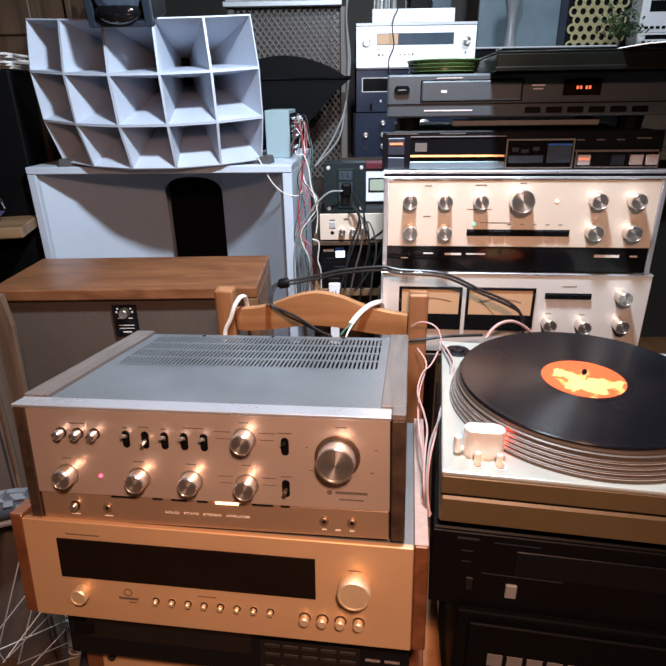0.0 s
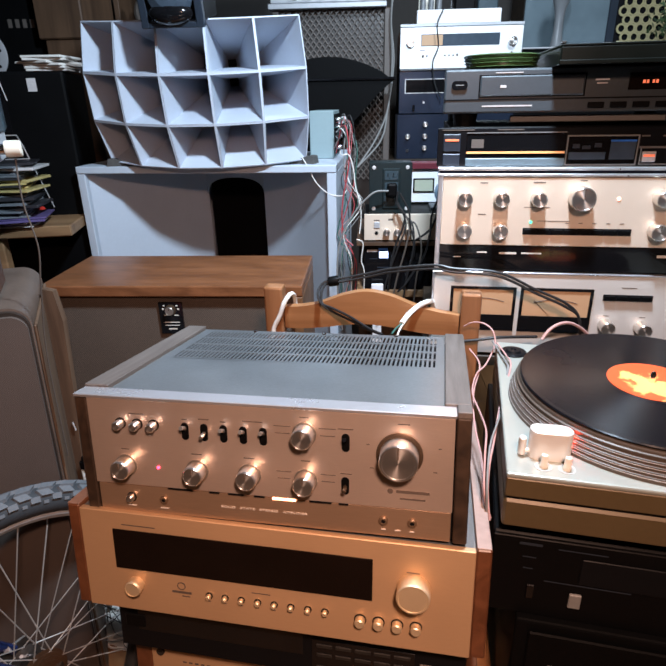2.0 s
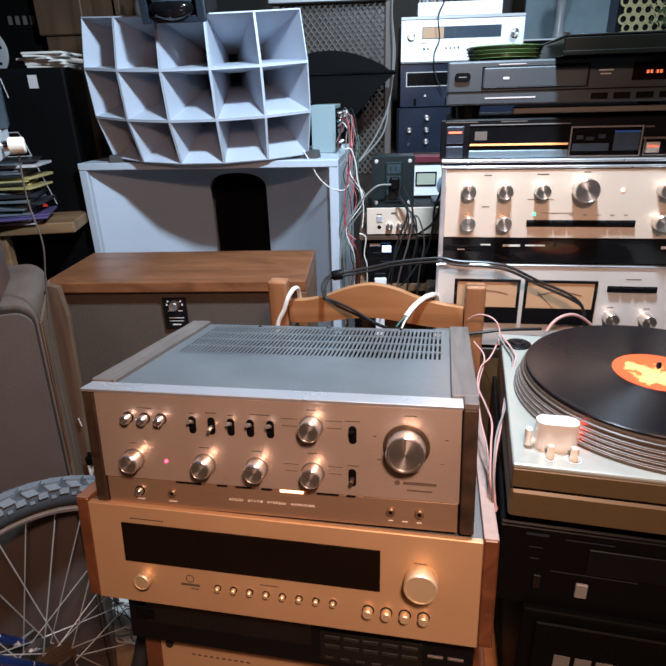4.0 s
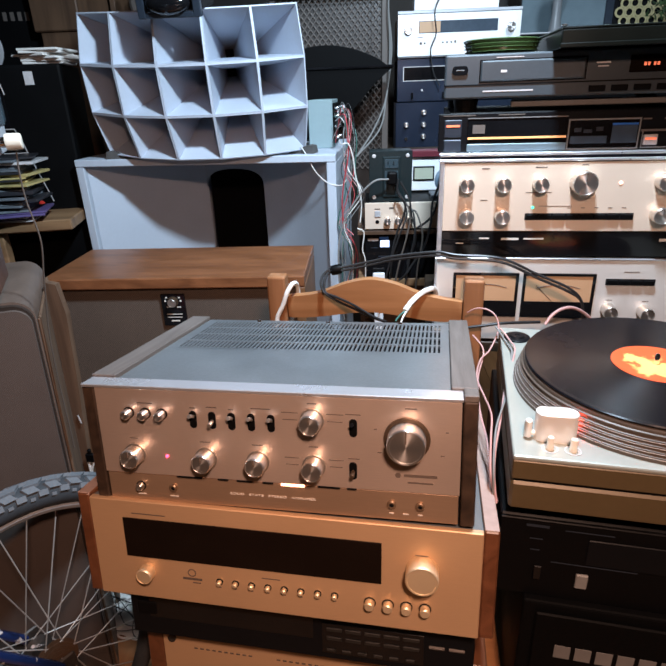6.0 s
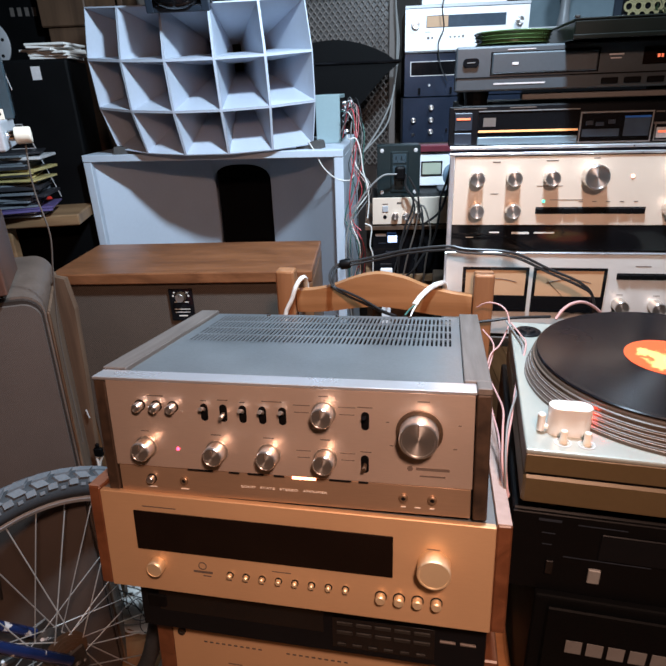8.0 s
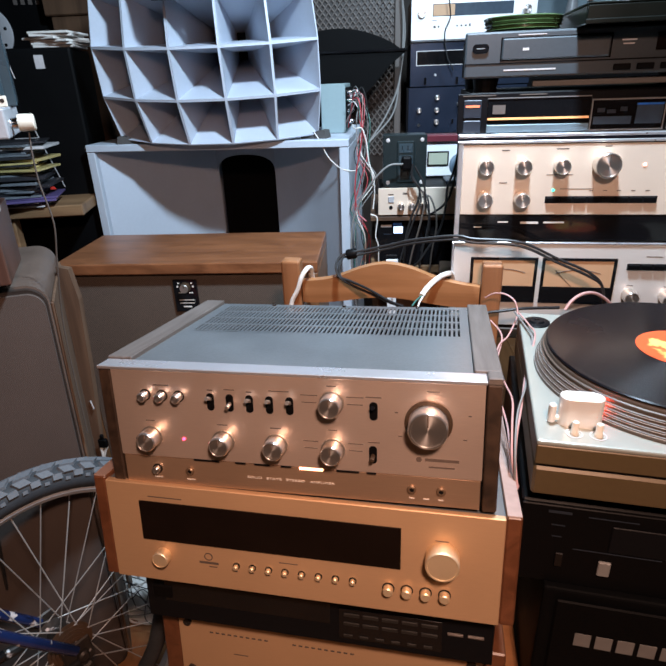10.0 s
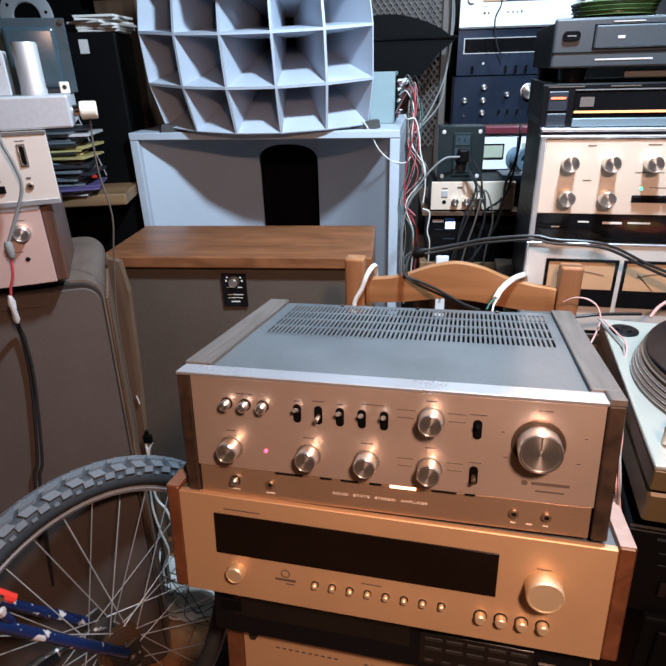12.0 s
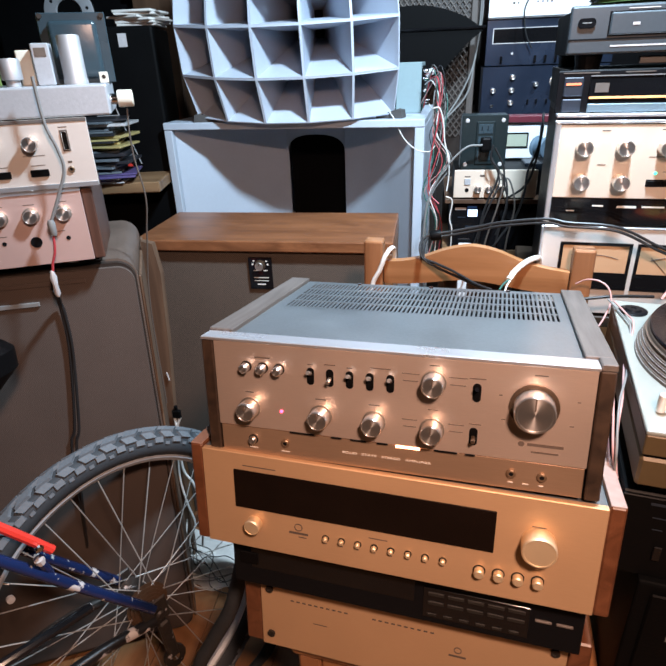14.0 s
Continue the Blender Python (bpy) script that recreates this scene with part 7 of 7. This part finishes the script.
wires = (
    [(0.140, 0.860, 0.986), (0.152, 0.850, 0.997), (0.167, 0.840, 0.999), (0.179, 0.830, 0.992), (0.183, 0.820, 0.977), (0.178, 0.810, 0.964), (0.164, 0.790, 0.949), (0.148, 0.770, 0.944), (0.134, 0.720, 0.940), (0.134, 0.660, 0.942), (0.130, 0.600, 0.952), (0.122, 0.560, 0.945), (0.117, 0.530, 0.925), (0.119, 0.522, 0.905), (0.126, 0.520, 0.885)],
    [(0.177, 0.815, 0.980), (0.180, 0.760, 0.980), (0.180, 0.720, 0.981), (0.168, 0.680, 0.965), (0.150, 0.620, 0.962), (0.130, 0.570, 0.955), (0.122, 0.540, 0.940), (0.119, 0.520, 0.920), (0.120, 0.515, 0.890)],
    [(0.182, 0.805, 0.981), (0.186, 0.760, 0.981), (0.184, 0.720, 0.982), (0.160, 0.660, 0.960), (0.136, 0.580, 0.952), (0.126, 0.550, 0.938), (0.122, 0.530, 0.915), (0.124, 0.516, 0.885)],
    [(0.150, 0.85, 0.95), (0.158, 0.80, 0.945), (0.140, 0.74, 0.930), (0.128, 0.66, 0.925), (0.124, 0.58, 0.92), (0.118, 0.53, 0.895), (0.122, 0.515, 0.875)],
)
for k, w in enumerate(wires):
    cable("speaker_wire", w, 0.0013, CABLE_PINK if k != 1 else CABLE_GREY, "pink and clear speaker wire hanging beside the turntable", "cable", "speaker wires")
cable("speaker_wire", [(0.261, 0.840, 0.972), (0.271, 0.845, 0.985), (0.286, 0.850, 0.994), (0.307, 0.860, 0.993), (0.329, 0.870, 0.981), (0.353, 0.880, 0.960)], 0.0026, CABLE_PINK, "pink speaker wire behind the turntable")
cable("black_lead", [(0.135, 0.868, 0.955), (0.170, 0.862, 0.962), (0.202, 0.862, 0.966), (0.265, 0.880, 0.960)], 0.0025, CABLE_BLK, "thin black lead behind the turntable")
solo("spare_tyre", tube([(-0.366, 0.62, 0.60), (-0.377, 0.60, 0.545), (-0.400, 0.60, 0.474), (-0.442, 0.60, 0.389), (-0.477, 0.60, 0.314), (-0.50, 0.63, 0.20), (-0.47, 0.72, 0.075), (-0.42, 0.82, 0.075), (-0.385, 0.86, 0.25), (-0.372, 0.80, 0.45), (-0.366, 0.70, 0.58), (-0.366, 0.62, 0.60)], 0.013, 12), TYRE_SIDE, Matrix.Identity(4), "worn black spare tyre leaning beside the chair", "tyre", smooth=True)
rng = random.Random(11)
cols = [CABLE_RED, CABLE_GREEN, CABLE_WHITE, CABLE_GREY, CABLE_BLK, CABLE_GREY, CABLE_PINK]
for k in range(9):
    j = lambda s: rng.uniform(-s, s)
    cable("hookup_wire", [(-0.115 + j(0.01), 1.74 + j(0.03), 1.27 - 0.012 * k), (-0.085 + j(0.015), 1.66 + j(0.03), 1.275 + j(0.02)), (-0.072 + j(0.02), 1.62, 1.21), (-0.075 + j(0.02), 1.60, 1.13), (-0.060 + j(0.03), 1.58, 1.06), (-0.09 + j(0.02), 1.57, 0.98), (-0.075 + j(0.03), 1.56, 0.90), (-0.07 + j(0.03), 1.56, 0.78)],
          0.0010 + 0.0003 * (k % 3), cols[k % 7], "thin hookup wire hanging from the crossover box", "cable", "hookup wires")
cable("white_lead", [(-0.205, 1.615, 1.185), (-0.19, 1.60, 1.165), (-0.165, 1.59, 1.12), (-0.13, 1.585, 1.09), (-0.095, 1.58, 1.085), (-0.08, 1.58, 1.10)], 0.0015, CABLE_WHITE, "white lead hanging from the horn")
for k in range(4):
    cable("grey_lead", [(0.05 + 0.01 * k, 1.425, 1.10 - 0.02 * k), (0.075 + 0.008 * k, 1.41, 1.04), (0.055 + 0.02 * k, 1.40, 0.98), (0.03 + 0.025 * k, 1.40, 0.90), (0.01 + 0.03 * k, 1.41, 0.80)], 0.0022, CABLE_BROWN if k % 2 else CABLE_BLK, "mains lead hanging from the outlet box", "cable", "mains leads")
cable("grey_lead", [(0.03, 1.43, 1.12), (-0.01, 1.42, 1.115), (-0.06, 1.42, 1.06), (-0.095, 1.42, 0.98), (-0.10, 1.42, 0.86), (-0.09, 1.44, 0.74)], 0.0023, CABLE_GREY, "grey lead looping from the outlet box")
cable("black_lead", [(0.053, 1.41, 1.122), (0.051, 1.41, 1.091), (0.07, 1.41, 1.065), (0.068, 1.41, 1.033), (0.053, 1.41, 0.995), (0.041, 1.41, 0.946), (0.037, 1.41, 0.9), (0.035, 1.43, 0.86)], 0.0026, CABLE_BLK, "black mains lead hanging from the outlet box", "cable", "black leads")
cable("black_lead", [(0.058, 1.405, 1.117), (0.08, 1.405, 1.076), (0.087, 1.405, 1.033), (0.096, 1.405, 1.001), (0.098, 1.42, 0.96), (0.080, 1.43, 0.90)], 0.0024, CABLE_BLK, "black mains lead hanging from the outlet box", "cable", "black leads")
cable("black_lead", [(0.160, 1.42, 1.19), (0.158, 1.4, 1.15), (0.15, 1.4, 1.105), (0.137, 1.4, 1.065), (0.134, 1.4, 1.012), (0.121, 1.4, 0.958), (0.091, 1.4, 0.908), (0.073, 1.4, 0.879), (0.06, 1.42, 0.86)], 0.0028, CABLE_BLK, "black mains lead hanging from the outlet box", "cable", "black leads")
cable("red_lead", [(-0.100, 1.63, 1.262), (-0.081, 1.57, 1.265), (-0.073, 1.57, 1.207), (-0.076, 1.57, 1.153), (-0.089, 1.57, 1.086), (-0.094, 1.57, 1.028), (-0.087, 1.57, 0.974), (-0.063, 1.56, 0.949)], 0.0019, CABLE_RED, "red lead looping down from the crossover box")
cable("white_loop", [(-0.100, 1.63, 1.20), (-0.092, 1.56, 1.195), (-0.073, 1.56, 1.195), (-0.061, 1.56, 1.159), (-0.056, 1.56, 1.115), (-0.044, 1.56, 1.069), (-0.04, 1.56, 1.028), (-0.045, 1.55, 0.98)], 0.0017, CABLE_WHITE, "white lead looping down from the crossover box")
cable("white_loop", [(-0.05, 1.43, 0.998), (-0.033, 1.43, 0.987), (-0.037, 1.43, 0.942), (-0.03, 1.43, 0.913), (-0.03, 1.44, 0.86)], 0.0016, CABLE_WHITE, "short white lead beside the black receiver")
cable("thin_lead", [(0.10, 1.44, 0.99), (0.14, 1.42, 1.03), (0.16, 1.43, 1.10), (0.165, 1.45, 1.16)], 0.003, CABLE_BLK, "black lead behind the meter")
for k in range(2):
    cable("bare_lead", [(0.065 + 0.01 * k, 2.20, 1.75), (0.052, 2.20, 1.60), (0.058 + 0.006 * k, 2.20, 1.45), (0.045, 2.16, 1.30), (0.0 + 0.02 * k, 2.05, 1.20), (-0.06, 1.95, 1.12)], 0.003, CABLE_GREY, "grey flex hanging at the back", "cable", "flexes at the back")
cable("black_flex", [(0.235, 2.245, 1.62), (0.215, 2.245, 1.57), (0.222, 2.245, 1.50), (0.205, 2.245, 1.45), (0.215, 2.24, 1.38), (0.24, 2.24, 1.33)], 0.0022, CABLE_BLK, "thin black flex over the bright tuner")
cable("lamp_flex", [(-0.576, 0.890, 1.262), (-0.577, 0.885, 1.222), (-0.577, 0.885, 1.178), (-0.569, 0.885, 1.113), (-0.580, 0.885, 1.044), (-0.598, 0.885, 0.913), (-0.600, 0.880, 0.70)], 0.0014, CABLE_BROWN, "thin brown lamp flex hanging from the plug")
cable("grey_flex", [(-0.644, 0.767, 1.307), (-0.643, 0.768, 1.246), (-0.635, 0.772, 1.21), (-0.633, 0.773, 1.179), (-0.65, 0.765, 1.137), (-0.664, 0.758, 1.106)], 0.0024, CABLE_GREY, "grey flex hanging in front of the cream amplifier")
solo("flex_connector", lathe([(0.004, 0), (0.0055, 0.003), (0.006, 0.019), (0.004, 0.024), (0, 0.024)], 16), CABLE_GREY, pose(-0.665, 0.757, 1.083), "grey flex connector in front of the rose amplifier", "connector", smooth=True)
cable("red_wire", [(-0.666, 0.757, 1.085), (-0.669, 0.755, 1.059), (-0.676, 0.752, 1.039), (-0.679, 0.751, 1.026)], 0.0020, CABLE_RED, "short red wire below the connector")
solo("taped_joint", lathe([(0.0025, 0), (0.005, 0.006), (0.004, 0.02), (0.0056, 0.034), (0.0025, 0.044), (0, 0.045)], 10), CHIP_WHITE, pose(-0.680, 0.750, 0.983), "silver taped wire joint", "wire joint", smooth=True)
for k in range(2):
    cable("black_flex", [(-0.690 + 0.004 * k, 0.758, 0.990), (-0.713 + 0.003 * k, 0.790, 0.955), (-0.716 + 0.005 * k, 0.795, 0.929), (-0.720 + 0.006 * k, 0.793, 0.854), (-0.743 + 0.009 * k, 0.782, 0.702), (-0.758 + 0.010 * k, 0.775, 0.646), (-0.78, 0.765, 0.40)], 0.0028, CABLE_BLK, "black flex hanging down the brown speaker", "cable", "flexes on the brown speaker")
solo("wire_connector", merge(box(-0.010, 0.010, -0.005, 0.005, 0.0, 0.022, 0.002), box(-0.004, 0.004, -0.004, 0.004, 0.022, 0.034, 0.002)), BLACK_PL, pose(-0.660, 1.022, 0.563), "black wire connector on the hanging white leads", "connector")
cable("floor_lead", [(-0.667, 1.022, 0.566), (-0.666, 1.02, 0.53), (-0.669, 1.02, 0.413), (-0.649, 1.02, 0.369), (-0.641, 1.02, 0.316), (-0.643, 1.02, 0.232), (-0.665, 1.04, 0.13)], 0.0032, CABLE_WHITE, "white lead hanging to the floor beside the chair", "cable", "leads on the floor")
cable("floor_lead", [(-0.653, 1.022, 0.564), (-0.664, 1.02, 0.535), (-0.673, 1.02, 0.47), (-0.682, 1.02, 0.38), (-0.675, 1.02, 0.30), (-0.664, 1.02, 0.23), (-0.688, 1.02, 0.17), (-0.689, 1.02, 0.12)], 0.0028, CABLE_WHITE, "white lead hanging to the floor beside the chair", "cable", "leads on the floor")
cable("floor_lead", [(-0.69, 1.03, 0.23), (-0.694, 1.00, 0.16), (-0.687, 0.98, 0.10), (-0.66, 0.96, FLOOR + 0.005), (-0.60, 0.97, FLOOR + 0.004)], 0.0026, CABLE_WHITE, "white lead hanging to the floor beside the chair", "cable", "leads on the floor")
for k in range(7):
    j = lambda s: rng.uniform(-s, s)
    cable("thin_floor_lead", [(-0.70 + j(0.03), 1.00 + j(0.05), 0.16 + j(0.05)), (-0.65 + j(0.03), 0.97 + j(0.05), 0.135 + j(0.03)), (-0.60 + j(0.03), 0.97 + j(0.05), 0.14 + j(0.03)), (-0.55 + j(0.03), 0.95 + j(0.06), 0.10), (-0.52 + j(0.03), 0.95 + j(0.06), FLOOR + 0.004)], 0.0013, CABLE_BLK if k % 3 else CABLE_BROWN, "thin dark tangled lead beside the chair", "cable", "thin leads on the floor")


def crumpled_bag():
    """A limp white bag: a low mound with folds."""
    bm = bmesh.new()
    n = 28
    g = [[None] * (n + 1) for _ in range(n + 1)]
    for i in range(n + 1):
        for k in range(n + 1):
            u, v = 2 * i / n - 1, 2 * k / n - 1
            e = max(0.0, 1 - max(abs(u), abs(v)) ** 3)
            fold = 0.5 + 0.5 * math.sin(7 * u + 4 * math.sin(3 * v)) * math.cos(6 * v + 2 * u)
            g[i][k] = bm.verts.new((0.125 * u * (1 + 0.08 * math.sin(9 * v)), 0.095 * v * (1 + 0.10 * math.sin(8 * u + 1)), e * (0.032 + 0.024 * fold)))
    for i in range(n):
        for k in range(n):
            bm.faces.new((g[i][k], g[i + 1][k], g[i + 1][k + 1], g[i][k + 1]))
    return bm


solo("plastic_bag", crumpled_bag(), PAPER, pose(-0.635, 1.060, FLOOR, 0, 0, 4), "crumpled white plastic bag on the floor", "bag", smooth=True)

# ---------------------------------------------------------------- floor boards
plank_mesh = {}
for i in range(47):
    x0 = -2.2 + 0.0945 * i
    wide = 0.093 if i < 46 else 0.050
    y0, first = -1.8, 1.1 - 0.35 * (i % 3)
    while y0 < 2.89:
        ln = round(min(first, 2.9 - y0), 3)
        if (wide, ln) not in plank_mesh:
            o = part("plank", box(0, wide, 0, ln, -0.012, 0.0, 0.0012), FLOOR_M, floor)
            plank_mesh[(wide, ln)] = o.data
        else:
            o = new("plank", plank_mesh[(wide, ln)])
            o.parent = floor
        o.location = (x0, y0, FLOOR)
        y0 += ln + 0.002
        first = 1.1
